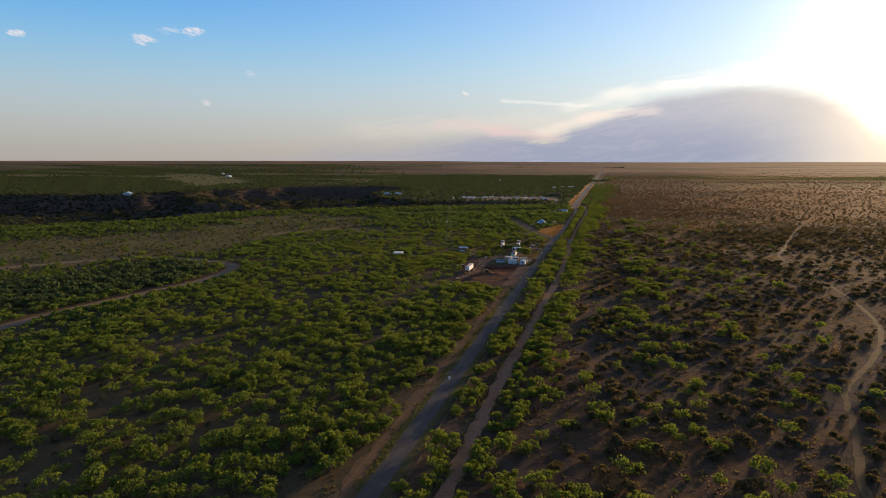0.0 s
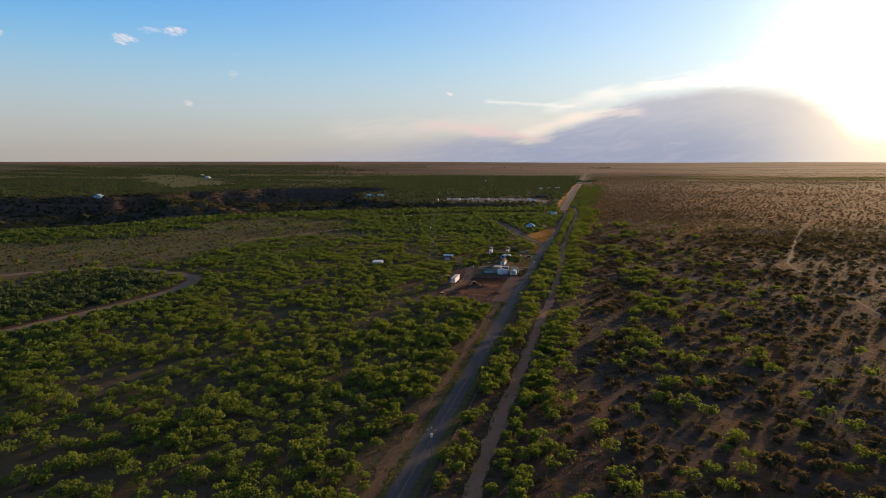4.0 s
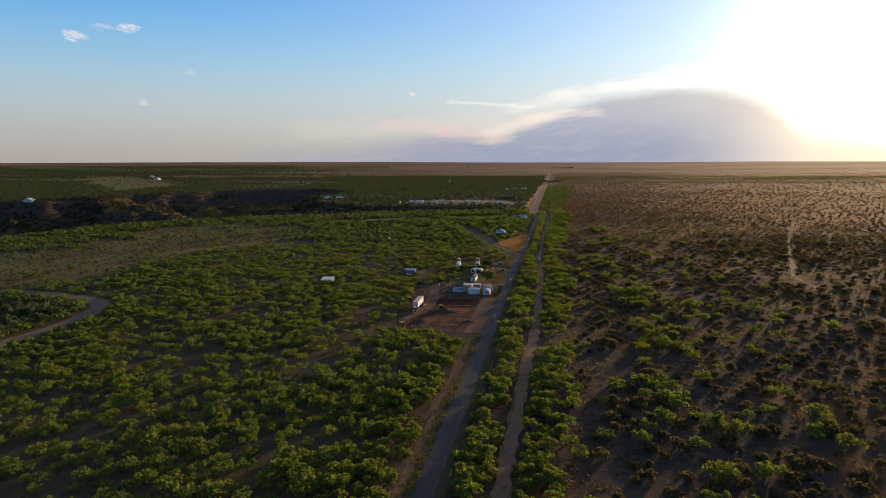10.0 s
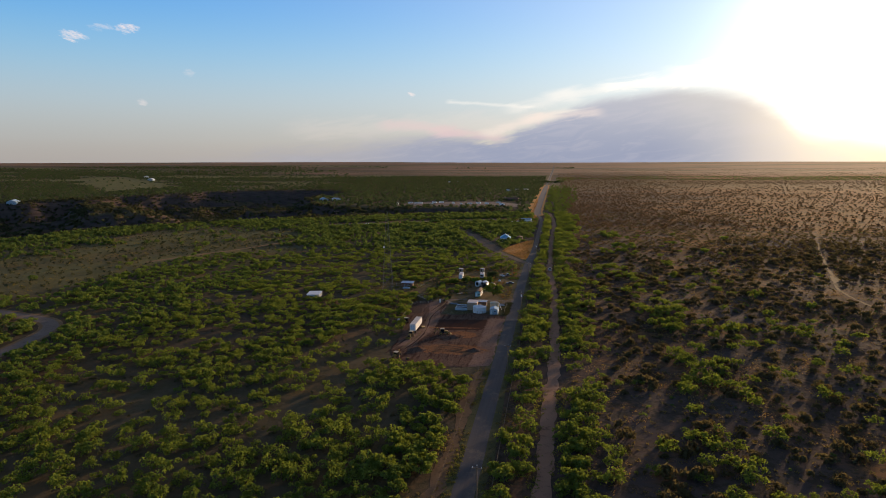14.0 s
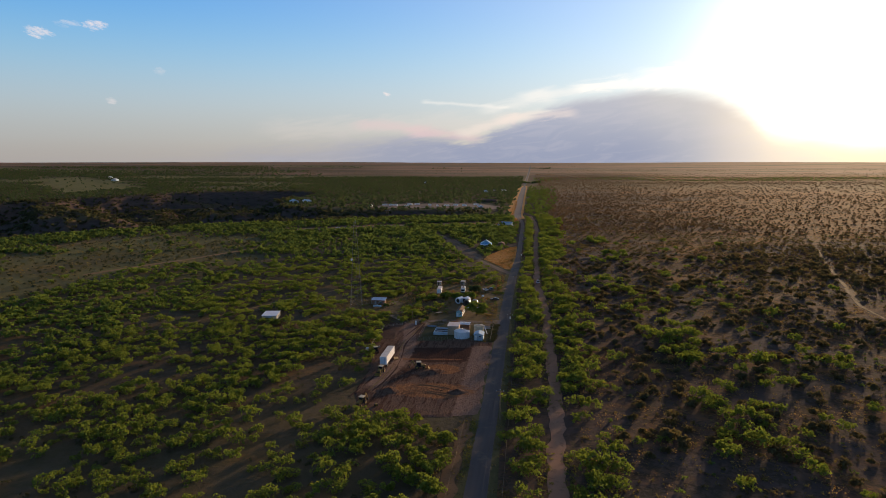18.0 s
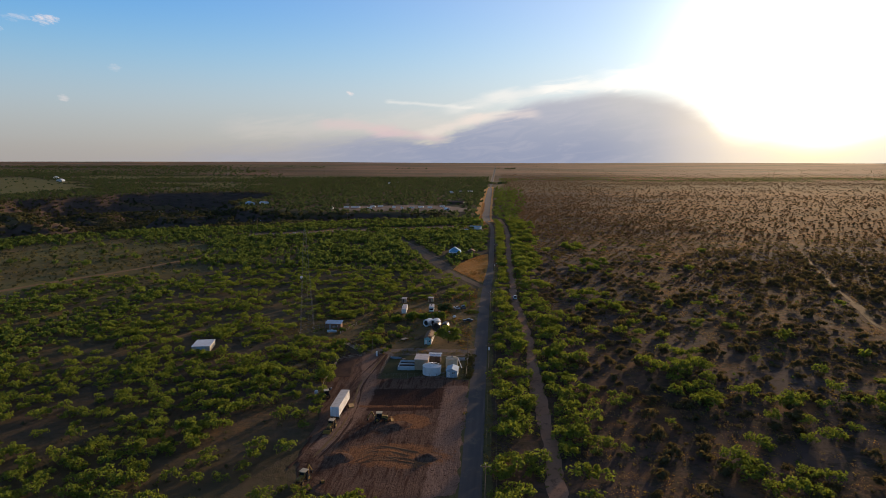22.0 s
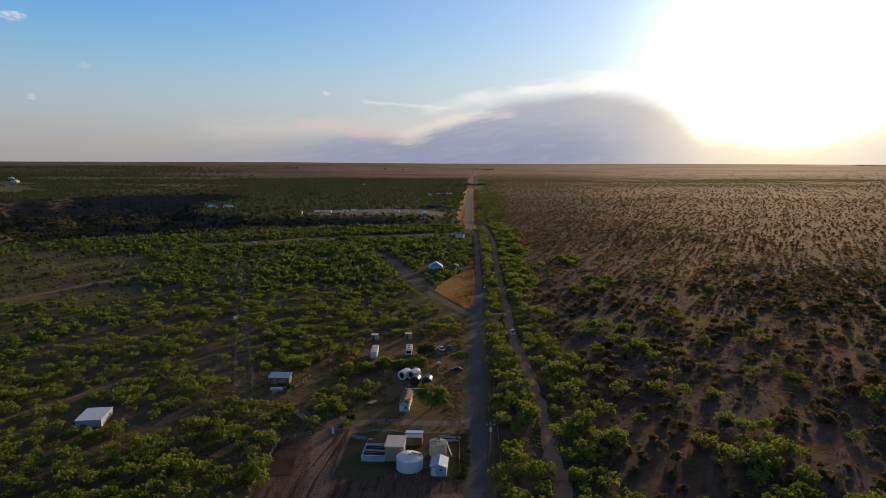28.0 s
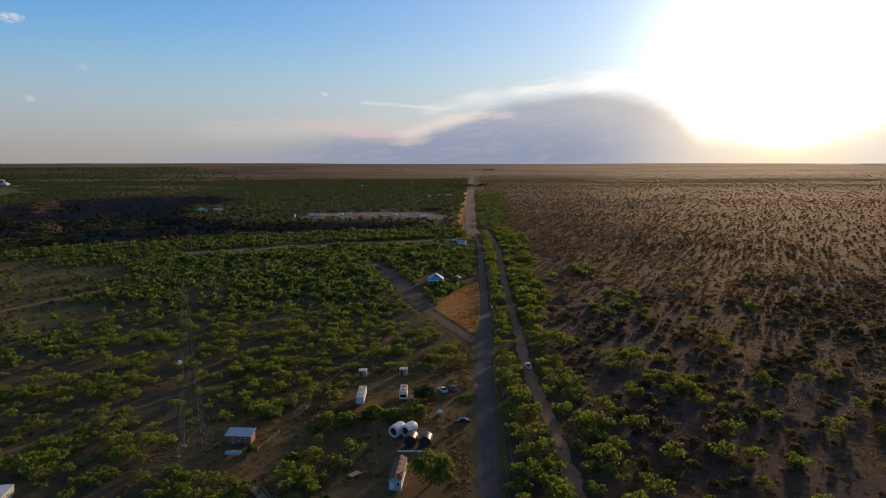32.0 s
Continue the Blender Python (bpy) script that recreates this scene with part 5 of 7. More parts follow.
def plant_trees():
    pairs = [tree_meshes(s) for s in range(7)]
    g = random.Random(5)
    spots_near = sorted(TREES.tolist(), key=lambda s: abs(s[0] - 6) + 0.02 * s[1])
    for i, (tx, ty, sc) in enumerate(spots_near):
        if i >= 300:
            break
        trunk, crown = pairs[i % 7]
        root = new("mesquite_tree")
        root.empty_display_size = 0.5
        root.matrix_basis = pose(tx, ty, z_at(tx, ty) + 0.02, 0, 0, g.uniform(0, 360)) @ Matrix.Diagonal((sc, sc, sc * g.uniform(0.85, 1.15), 1))
        tagged(root, "bushy green mesquite tree on reddish roadside soil" if tx > 0 else "bushy green mesquite tree on dry brush land", "tree", "mesquite trees by the road")
        for me in (trunk, crown):
            o = new(me.name, me)
            o.parent = root
    rest = spots_near[300:]
    if rest:
        scatter_mesh("mesquite_thicket", rest, NEAR, LEAF, "green mesquite thicket by the road", "brush")


plant_trees()


# ---- the building lot ----
def semi_trailer(x, y, turn):
    t = thing("semi_trailer", x, y, turn, "long white box trailer parked on reddish dirt", "trailer")
    part("box_body", box(-1.3, 1.3, 0, 13.6, 1.15, 4.05, 0.04), WHITE, t)
    part("roof_sheet", box(-1.26, 1.26, 0.05, 13.55, 4.05, 4.085, 0.01), paint_of("trailer_roof", (0.60, 0.55, 0.50), 0.5, 0.4), t, "dusty pale roof")
    for s in (-1, 1):
        door = part("rear_door", box(0.03 if s > 0 else -1.24, 1.24 if s > 0 else -0.03, -0.05, 0.0, 1.25, 3.95, 0.015), paint_of("door_white", (0.70, 0.74, 0.78), 0.5, 0.15), t)
        part("lock_rod", rod((0.5 * s, -0.09, 1.3), (0.5 * s, -0.09, 3.9), 0.025), STEEL, door)
    for s in (-1, 1):
        part("frame_rail", box(0.45 * s - 0.07, 0.45 * s + 0.07, 0.3, 13.0, 0.9, 1.15), DARK_STEEL, t)
        for dy in (1.3, 2.6):
            wheel(t, 0.98 * s, dy, 0.5, 0.5)
        part("landing_leg", box(0.6 * s - 0.07, 0.6 * s + 0.07, 10.4, 10.55, 0, 1.0), STEEL, t)
    part("bumper", box(-1.2, 1.2, -0.05, 0.08, 0.5, 0.62), DARK_STEEL, t)
    for k in range(9):
        part("side_rib", box(1.3, 1.325, 0.7 + k * 1.5, 0.76 + k * 1.5, 1.2, 4.0), WHITE, t)


def digger(x, y, turn, kind, label):
    t = thing("backhoe_loader" if kind == "backhoe" else "tractor", x, y, turn, label, "digger" if kind == "backhoe" else "tractor")
    part("chassis", box(-0.5, 0.5, -1.7, 2.0, 0.6, 1.05, 0.05), DARK_STEEL, t)
    part("hood", prism([(0.3, 1.0), (2.1, 1.0), (2.15, 1.45), (1.9, 1.65), (0.3, 1.8)], -0.48, 0.48, bevel=0.05), YELLOW, t, "yellow engine hood")
    cab = part("cab", prism([(-1.2, 1.0), (0.4, 1.0), (0.35, 2.5), (-1.1, 2.5)], -0.72, 0.72, bevel=0.04), GLASS, t, "dark glazed cab")
    part("cab_roof", box(-0.85, 0.85, -1.3, 0.5, 2.5, 2.68, 0.05), paint_of("cab_roof_tan", (0.55, 0.46, 0.32), 0.6, 0.3), cab)
    for sx in (-0.74, 0.74):
        for dy in (-1.15, 0.38):
            part("pillar", box(sx - 0.05, sx + 0.05, dy - 0.05, dy + 0.05, 1.0, 2.5), YELLOW, cab)
    for s in (-1, 1):
        wheel(t, 0.85 * s, -0.95, 0.72, 0.42, YELLOW)
        wheel(t, 0.80 * s, 1.55, 0.48, 0.34, YELLOW)
        part("loader_arm", rod((0.62 * s, 0.3, 1.5), (0.62 * s, 3.0, 0.55), 0.09), YELLOW, t)
    part("loader_bucket", prism([(2.9, 0.15), (3.6, 0.1), (3.75, 0.2), (3.1, 0.35), (3.0, 0.95), (2.9, 0.95)], -1.1, 1.1, bevel=0.02), YELLOW, t)
    if kind == "backhoe":
        part("boom", prism([(-1.7, 0.8), (-1.5, 1.0), (-2.3, 2.9), (-2.7, 3.05), (-2.6, 2.7)], -0.14, 0.14, bevel=0.02), YELLOW, t)
        part("dipper", prism([(-2.7, 3.1), (-2.4, 2.9), (-3.7, 0.9), (-3.95, 1.0)], -0.11, 0.11, bevel=0.02), YELLOW, t)
        part("digging_bucket", prism([(-4.0, 1.0), (-3.5, 0.9), (-3.5, 0.35), (-3.9, 0.3)], -0.35, 0.35, bevel=0.03), DARK_STEEL, t)
        for s in (-1, 1):
            part("stabiliser", rod((0.5 * s, -1.6, 0.9), (1.3 * s, -1.7, 0.08), 0.08), YELLOW, t)


semi_trailer(-38.85, 394.4, 0.5)
digger(-25.3, 394.5, -82, "backhoe", "yellow backhoe loader on dark graded dirt")
digger(-38.3, 388.6, 172, "tractor", "dusty yellow tractor behind the white trailer")
digger(-46.2, 412.0, 20, "tractor", "dusty yellow tractor beside the brush")
digger(-37.4, 360.0, 165, "backhoe", "yellow backhoe loader at the lot's edge")


def box_tank():
    t = thing("water_tote", -50.2, 414.3, 10, "white plastic liquid tote in a cage", "tank")
    part("bottle", box(-0.55, 0.55, -0.5, 0.5, 0.15, 1.25, 0.08), POLY, t)
    part("pallet", box(-0.6, 0.6, -0.55, 0.55, 0.0, 0.14), WOOD, t)
    for k in range(4):
        part("cage_bar", rod((-0.6 + 0.4 * k, -0.57, 0.14), (-0.6 + 0.4 * k, -0.57, 1.3), 0.02), STEEL, t)
    t = thing("lumber_pallet", -36.3, 404.5, 20, "pallet of yellow boards beside the trailer", "lumber")
    part("pallet", box(-0.8, 0.8, -1.3, 1.3, 0.0, 0.14), WOOD, t)
    for k in range(3):
        part("board_stack", box(-0.75 + 0.52 * k, -0.28 + 0.52 * k, -1.4 + 0.1 * k, 1.3, 0.14, 0.55), paint_of("new_boards", (0.50, 0.34, 0.15), 0.8, 0.3), t)
    t = thing("small_compactor", -32.4, 359.0, 30, "small dusty machine near the lot's edge", "machine")
    part("engine", box(-0.4, 0.4, -0.4, 0.4, 0.5, 1.0, 0.05), YELLOW, t)
    part("roller", drum(0.42, 0.42, 1.0, (-0.5, 0.6, 0.42), "x", 18), DARK_STEEL, t)
    part("handle", rod((0, -0.4, 0.9), (0, -1.2, 1.1), 0.04), DARK_STEEL, t)


box_tank()


def mound(x, y, r, h, turn, label):
    n = 15
    bm = bmesh.new()
    g = random.Random(int(x * 10))
    rings = []
    for k in range(6):
        u = k / 5
        ring = []
        for i in range(n):
            a = 2 * math.pi * i / n
            rr = r * (1 - u) * (1 + 0.22 * noise.noise((math.cos(a) * 1.5 + x, math.sin(a) * 1.5 + y, u * 2)))
            ring.append(bm.verts.new((rr * 1.5 * math.cos(a), rr * math.sin(a), -0.1 + h * (u ** 1.3) * (1 + 0.25 * g.uniform(-1, 1)) if k else -0.15)))
        rings.append(ring)
    for p, q in zip(rings[:-1], rings[1:]):
        for i in range(n):
            j = (i + 1) % n
            bm.faces.new((p[i], p[j], q[j], q[i]))
    bm.faces.new(rings[-1])
    ob = part("dirt_mound", bm, LOT, None, "", True)
    ob.matrix_basis = pose(x, y, z_at(x, y) + 0.1, 0, 0, turn)
    tagged(ob, label, "dirt mound")


mound(-9.0, 373, 3.0, 1.1, 20, "low heap of reddish soil on the lot")
mound(-31.5, 372, 3.4, 1.2, -10, "heap of dark reddish soil on the lot")
mound(-20.5, 391, 4.5, 0.9, 5, "low dark spoil heap beside the backhoe")
mound(-12, 426.5, 7.5, 0.5, 2, "long low ridge of dark soil by the fence")


def rail_fence(name, pts, label, gap=3.0, tall=1.2, rails=3, mat=WOOD, r=0.05):
    """Posts with rails or wires; pts are corners on the ground."""
    t = new(name)
    tagged(t, label, "fence")
    ox, oy = pts[0]
    t.matrix_basis = pose(ox, oy, z_at(ox, oy))
    post = None
    for (ax, ay), (bx, by) in zip(pts[:-1], pts[1:]):
        m = max(1, round(math.hypot(bx - ax, by - ay) / gap))
        line = [(ax + (bx - ax) * i / m, ay + (by - ay) * i / m) for i in range(m + 1)]
        for px, py in line:
            q = pose(px - ox, py - oy, z_at(px, py) - z_at(ox, oy))
            if post is None:
                post = part("post", drum(r, r, tall + 0.25, (0, 0, -0.2), "z", 7), mat, t)
                post.matrix_basis = q
            else:
                again(post, q)
        for k in range(rails):
            z = tall * (1 - k / max(rails, 1)) - 0.05
            part("rail", rod((ax - ox, ay - oy, z_at(ax, ay) - z_at(ox, oy) + z), (bx - ox, by - oy, z_at(bx, by) - z_at(ox, oy) + z), r * 0.4, None, 4), mat, t)
    return t


rail_fence("pit_fence", [(-50.6, 424), (-51.8, 449.5), (-44, 453.5)], "pale pipe rail along the dirt lot", 4.0, 1.1, 2, paint_of("pale_pipe", (0.5, 0.40, 0.28), 0.7, 0.3), 0.09)
rail_fence("compound_fence", [(-32.6, 430), (-32.6, 455), (-2.4, 455), (-2.2, 429.6), (-32.6, 430)], "grey wire fence round the water works", 2.6, 1.8, 4, paint_of("dull_fence_steel", (0.24, 0.21, 0.17), 0.8, 0.3), 0.035)
# grass tone is darkened: shade inside the fence is put into the colour
sheet("compound_grass", [(-32.2, 430.4), (-32.2, 454.6), (-2.6, 454.6), (-2.5, 430)], material("rough_lawn", dust((0.055, 0.062, 0.024), (0.10, 0.088, 0.036), (0.085, 0.062, 0.042), 0.3)), 0.04, "rough dark grass inside the fence", "grass", 1.0, 0.2)


# ---- the water works ----
def round_tank(name, x, y, r, h, cone, mat, label, ladder):
    t = thing(name, x, y, 0, label, "tank")
    bm = drum(r, r, h, (0, 0, 0), "z", 40)
    part("shell", bm, mat, t, "", True)
    roof = part("roof", drum(r + 0.06, 0.12, cone, (0, 0, h), "z", 40), mat, t, "shallow conical roof", False)
    part("hatch", drum(0.35, 0.35, 0.25, (0, 0, h + cone - 0.1), "z", 14), STEEL, roof)
    for k in range(12):
        a = 2 * math.pi * k / 12
        c = part("roof_seam", rod((0.3 * math.cos(a), 0.3 * math.sin(a), h + cone - 0.02), (r * math.cos(a), r * math.sin(a), h + 0.05), 0.03, None, 4), mat, roof)
    for z in (0.02, h / 3, 2 * h / 3, h - 0.03):
        part("hoop", drum(r + 0.03, r + 0.03, 0.07, (0, 0, z), "z", 40), mat, t)
    if ladder == "stair":
        bm = bmesh.new()
        rod((r + 0.1, -0.3, h), (r + 1.5, -1.3, 0), 0.07, bm)
        rod((r + 0.1, 0.3, h), (r + 1.5, -0.7, 0), 0.07, bm)
        part("stair_rail", bm, WHITE, t)
        for k in range(9):
            u = (k + 0.5) / 9
            part("tread", box(r + 0.1 + 1.4 * u - 0.15, r + 0.1 + 1.4 * u + 0.15, -u - 0.35, -u + 0.35, h * (1 - u) - 0.02, h * (1 - u) + 0.03), WHITE, t)
        part("walkway", box(-0.3, 0.5, -r * 0.2, r * 0.9, h + cone * 0.6, h + cone * 0.6 + 0.06), DARK_STEEL, t)
    else:
        part("outlet_pipe", rod((r - 0.1, -0.8, 0.5), (r + 1.3, -0.8, 0.5), 0.13, None, 10), STEEL, t)
        part("gangway", prism([(0.35, h + cone), (r * 0.95, h + 0.12), (r * 0.95, h + 0.3), (0.35, h + cone + 0.15)], 0.5, 0.9, axis="y"), DARK_STEEL, roof)
    return t


round_tank("white_water_tank", -14.5, 435.0, 3.25, 2.9, 0.65, POLY, "round white steel water tank with conical roof", "pipe")
round_tank("cream_water_tank", -7.9, 442.0, 2.2, 3.4, 0.25, CREAM, "round cream water tank with a leaning stair", "stair")


def window(parent, x, y, z, w, h, face=(0, -1), frame=WHITE):
    """A framed window; x, y is the middle of its foot on the wall, face points outwards."""
    fx, fy = face
    turn = math.degrees(math.atan2(fx, -fy))
    f = bmesh.new()
    for x0, x1, z0, z1 in ((-w / 2, w / 2, 0, 0.07), (-w / 2, w / 2, h - 0.07, h), (-w / 2, -w / 2 + 0.07, 0.07, h - 0.07), (w / 2 - 0.07, w / 2, 0.07, h - 0.07), (-0.025, 0.025, 0.07, h - 0.07)):
        box(x0, x1, -0.06, 0.02, z0, z1, 0, f)
    ob = part("window", f, frame, parent)
    ob.matrix_basis = pose(x, y, z, 0, 0, turn)
    part("pane", box(-w / 2 + 0.07, w / 2 - 0.07, -0.03, 0.0, 0.07, h - 0.07), GLASS, ob)
    return ob


def door(parent, x, y, w, h, face=(0, -1), mat=BROWN):
    fx, fy = face
    ob = part("door", box(-w / 2, w / 2, -0.05, 0.02, 0, h, 0.01), mat, parent)
    ob.matrix_basis = pose(x, y, 0.05, 0, 0, math.degrees(math.atan2(fx, -fy)))
    part("handle", box(w / 2 - 0.14, w / 2 - 0.08, -0.11, -0.05, 1.0, 1.12), STEEL, ob)
    return ob


def gable(name, x, y, turn, w, d, eave, ridge, wall, roof, label, category, over=0.25):
    """A building with its gable to the front; its front middle stands at x, y."""
    t = thing(name, x, y, turn, label, category)
    part("wall", prism([(-w / 2, 0), (w / 2, 0), (w / 2, eave), (0, ridge), (-w / 2, eave)], 0, d, "y"), wall, t)
    for s in (-1, 1):
        k = (ridge - eave) / (w / 2)
        e = w / 2 + over
        part("roof_slope", prism([(0, ridge + 0.02), (s * e, eave - over * k + 0.02), (s * e, eave - over * k + 0.1), (0, ridge + 0.11)], -over, d + over, "y"), roof, t)
    return t


g = gable("pump_house", -7.15, 430.8, -2, 3.8, 4.8, 2.4, 3.1, BLUE_WHITE, BLUE_ROOF, "small pale blue pump house with tin roof", "shed")
window(g, 0.6, 0, 1.3, 0.9, 0.7)
door(g, -1.1, 0, 0.95, 2.0, (0, -1), WHITE)


def filter_house():
    t = thing("filter_house", -18.7, 438.0, 0, "tall tan plaster filter house with flat pale roof", "building")
    part("wall", box(-2.35, 2.35, 0, 6.3, 0, 3.9, 0.03), TAN, t)
    part("roof", box(-2.5, 2.5, -0.15, 6.45, 3.9, 4.05, 0.02), PALE_ROOF, t, "flat pale pinkish roof")
    door(t, 1.2, 0, 1.0, 2.05)
    window(t, 2.35, 3.0, 1.4, 1.2, 0.8, (1, 0))
    part("downpipe", rod((2.42, 0.4, 0), (2.42, 0.4, 3.9), 0.06), STEEL, t)
    t = thing("settling_basin", -24.1, 441.9, 0, "open pale blue settling basin with pipes across", "basin")
    for x0, x1, y0, y1 in ((-3.1, 3.0, -4.0, -3.75), (-3.1, 3.0, 3.75, 4.0), (-3.1, -2.85, -3.75, 3.75), (2.75, 3.0, -3.75, 3.75)):
        part("basin_wall", box(x0, x1, y0, y1, 0, 1.15, 0.02), BLUE_WHITE, t)
    part("basin_floor", box(-2.85, 2.75, -3.75, 3.75, 0.0, 0.35), DARK_STEEL, t, "dark basin floor")
    for k in range(5):
        part("trough", box(-2.85, 2.75, -3.0 + 1.45 * k, -2.6 + 1.45 * k, 0.8, 1.12, 0.03), BLUE_WHITE if k % 2 == 0 else DARK_STEEL, t)
    t = thing("tool_shelter", -14.6, 446.6, 0, "brown shelter with two bright roof panels", "shelter")
    part("wall", box(-2.2, 2.2, 0, 3.3, 0, 2.35), BROWN, t)
    part("front_roof_panel", prism([(-0.35, 2.45), (1.55, 2.62), (1.55, 2.68), (-0.35, 2.51)], -2.4, 2.4), TIN_ROOF, t)
    part("back_roof_panel", prism([(1.75, 2.72), (3.65, 2.60), (3.65, 2.66), (1.75, 2.78)], -2.4, 2.4), TIN_ROOF, t)
    door(t, -0.8, 0, 1.6, 2.0, (0, -1), WOOD)
    t = thing("row_boat", -30.0, 451.2, 80, "dark blue upturned boat in the grass", "boat")
    bm = bmesh.new()
    secs = []
    for k in range(9):
        u = k / 8
        w = 0.75 * math.sin(math.pi * min(1, 0.18 + u * 0.82)) ** 0.7 if u < 1 else 0.05
        secs.append([bm.verts.new((w * math.cos(a), -2.3 + 4.6 * u, 0.62 * math.sin(a) * (0.8 + 0.2 * w))) for a in np.linspace(0, math.pi, 9)])
    for p, q in zip(secs[:-1], secs[1:]):
        for i in range(8):
            bm.faces.new((p[i], p[i + 1], q[i + 1], q[i]))
    part("hull", bm, paint_of("boat_blue", (0.16, 0.22, 0.28), 0.5, 0.4), t, "", True)
    part("keel", box(-0.04, 0.04, -2.2, 2.1, 0.58, 0.68), STEEL, t)
    t = thing("board_pallet", -26.8, 450.2, 5, "pale wooden pallet lying in grass", "pallet")
    for k in range(6):
        part("slat", box(-0.7, 0.7, -0.6 + 0.21 * k, -0.45 + 0.21 * k, 0.12, 0.15), TAN, t)
    for k in range(3):
        part("bearer", box(-0.65 + 0.6 * k, -0.55 + 0.6 * k, -0.6, 0.62, 0.0, 0.12), WOOD, t)
    for px, py, turn, ln in ((-5.6, 449.5, 12, 5.5), (-5.0, 451.6, -6, 6.0), (-8.2, 448.2, 4, 4.0)):
        t = thing("pipe_stack", px, py, turn, "stack of pale steel pipes by the fence", "pipes", "pipe stacks in the water works")
        for k in range(4):
            part("pipe", drum(0.13, 0.13, ln, (-ln / 2, -0.45 + 0.3 * k, 0.14), "x", 10), STEEL if k % 2 else BLUE_WHITE, t)
        part("top_pipe", drum(0.13, 0.13, ln * 0.9, (-ln / 2, -0.1, 0.38), "x", 10), STEEL, t)


filter_house()


# ---- the yard beyond ----
def mobile_home():
    t = gable("mobile_home", -19.6, 468.4, -1.5, 2.9, 10.6, 2.6, 3.35, TEAL, RUST_ROOF, "narrow turquoise mobile home with brown roof", "mobile home", 0.15)
    part("side_cladding", box(1.45, 1.48, 0.1, 10.5, 0.3, 2.55), WHITE, t, "white side wall")
    window(t, 0.7, -0.01, 1.1, 0.8, 0.9)
    door(t, -0.7, -0.01, 0.85, 1.95, (0, -1), WHITE)
    for k in range(4):
        window(t, 1.49, 1.5 + 2.4 * k, 1.2, 1.0, 0.8, (1, 0))
        part("roof_vent", drum(0.14, 0.14, 0.35, (0.35, 1.5 + 2.4 * k, 3.15), "z", 10), DARK_STEEL, t)
    part("skirting", box(-1.49, 1.49, 0.05, 10.55, 0.0, 0.3), BROWN, t)
    part("porch_step", box(-1.2, -0.2, -0.7, -0.06, 0.0, 0.3), WOOD, t)


def lying_tank(x, y, turn, r, ln, mat, label, z=0.0):
    """A big open-mouthed tank on its side, its mouth towards -y."""
    t = thing("storage_tank", x, y, turn, label, "tank", "big tanks lying in the yard")
    bm = bmesh.new()
    seg = 36
    prof = [(r * 0.62, 0.35), (r * 0.66, 0.02), (r * 0.90, 0.0), (r, 0.16), (r, ln * 0.5), (r, ln - 0.5), (r * 0.9, ln - 0.1), (r * 0.6, ln + 0.15), (0.02, ln + 0.2)]
    rings = [[bm.verts.new((q * math.cos(2 * math.pi * i / seg), v, r + q * math.sin(2 * math.pi * i / seg))) for i in range(seg)] for q, v in prof]
    for p, q in zip(rings[:-1], rings[1:]):
        for i in range(seg):
            j = (i + 1) % seg
            bm.faces.new((p[i], p[j], q[j], q[i]))
    part("shell", bm, mat, t, "", True)
    # black disc stands in for the darkness inside the open tank
    part("mouth", drum(r * 0.66, r * 0.66, 0.06, (0, 0.30, r), "y", 10), BLACK, t, "black disc for the mouth's unlit inside")
    for k in range(4):
        part("rib", drum(r + 0.025, r + 0.025, 0.10, (0, ln * (0.18 + 0.22 * k), r), "y", 36), mat, t)
    for s in (-1, 1):
        part("chock", box(s * r * 0.55 - 0.15, s * r * 0.55 + 0.15, ln * 0.2, ln * 0.8, 0, 0.3), WOOD, t)


mobile_home()
lying_tank(-23.4, 495.4, -28, 1.68, 4.3, POLY, "white storage tank lying on its side, mouth open")
lying_tank(-20.2, 495.8, -30, 1.68, 4.2, POLY, "white storage tank lying on its side beside another")
lying_tank(-18.3, 489.4, -8, 1.75, 3.9, BLACK_POLY, "black storage tank lying with its dark mouth open")
lying_tank(-14.3, 488.9, -6, 1.75, 3.9, BLACK_POLY, "black storage tank with a sun-lit top")


def tarp():
    t = thing("plastic_sheet", -16.6, 487.6, 3, "crumpled white plastic sheet before black tanks", "plastic sheet")
    bm = bmesh.new()
    n = 26
    rows = []
    for j in range(5):
        rows.append([bm.verts.new((-4.6 + 9.2 * i / n, -0.5 + 0.25 * j + 0.2 * noise.noise((i * 0.5, j, 3.0)), 0.03 + 0.38 * max(0, noise.noise((i * 0.45, j * 0.8, 9.0)) + 0.35) * (1 - abs(j - 2) / 2.6))) for i in range(n + 1)])
    for p, q in zip(rows[:-1], rows[1:]):
        for i in range(n):
            bm.faces.new((p[i], p[i + 1], q[i + 1], q[i]))
    part("sheet", bm, POLY, t, "", True)


tarp()


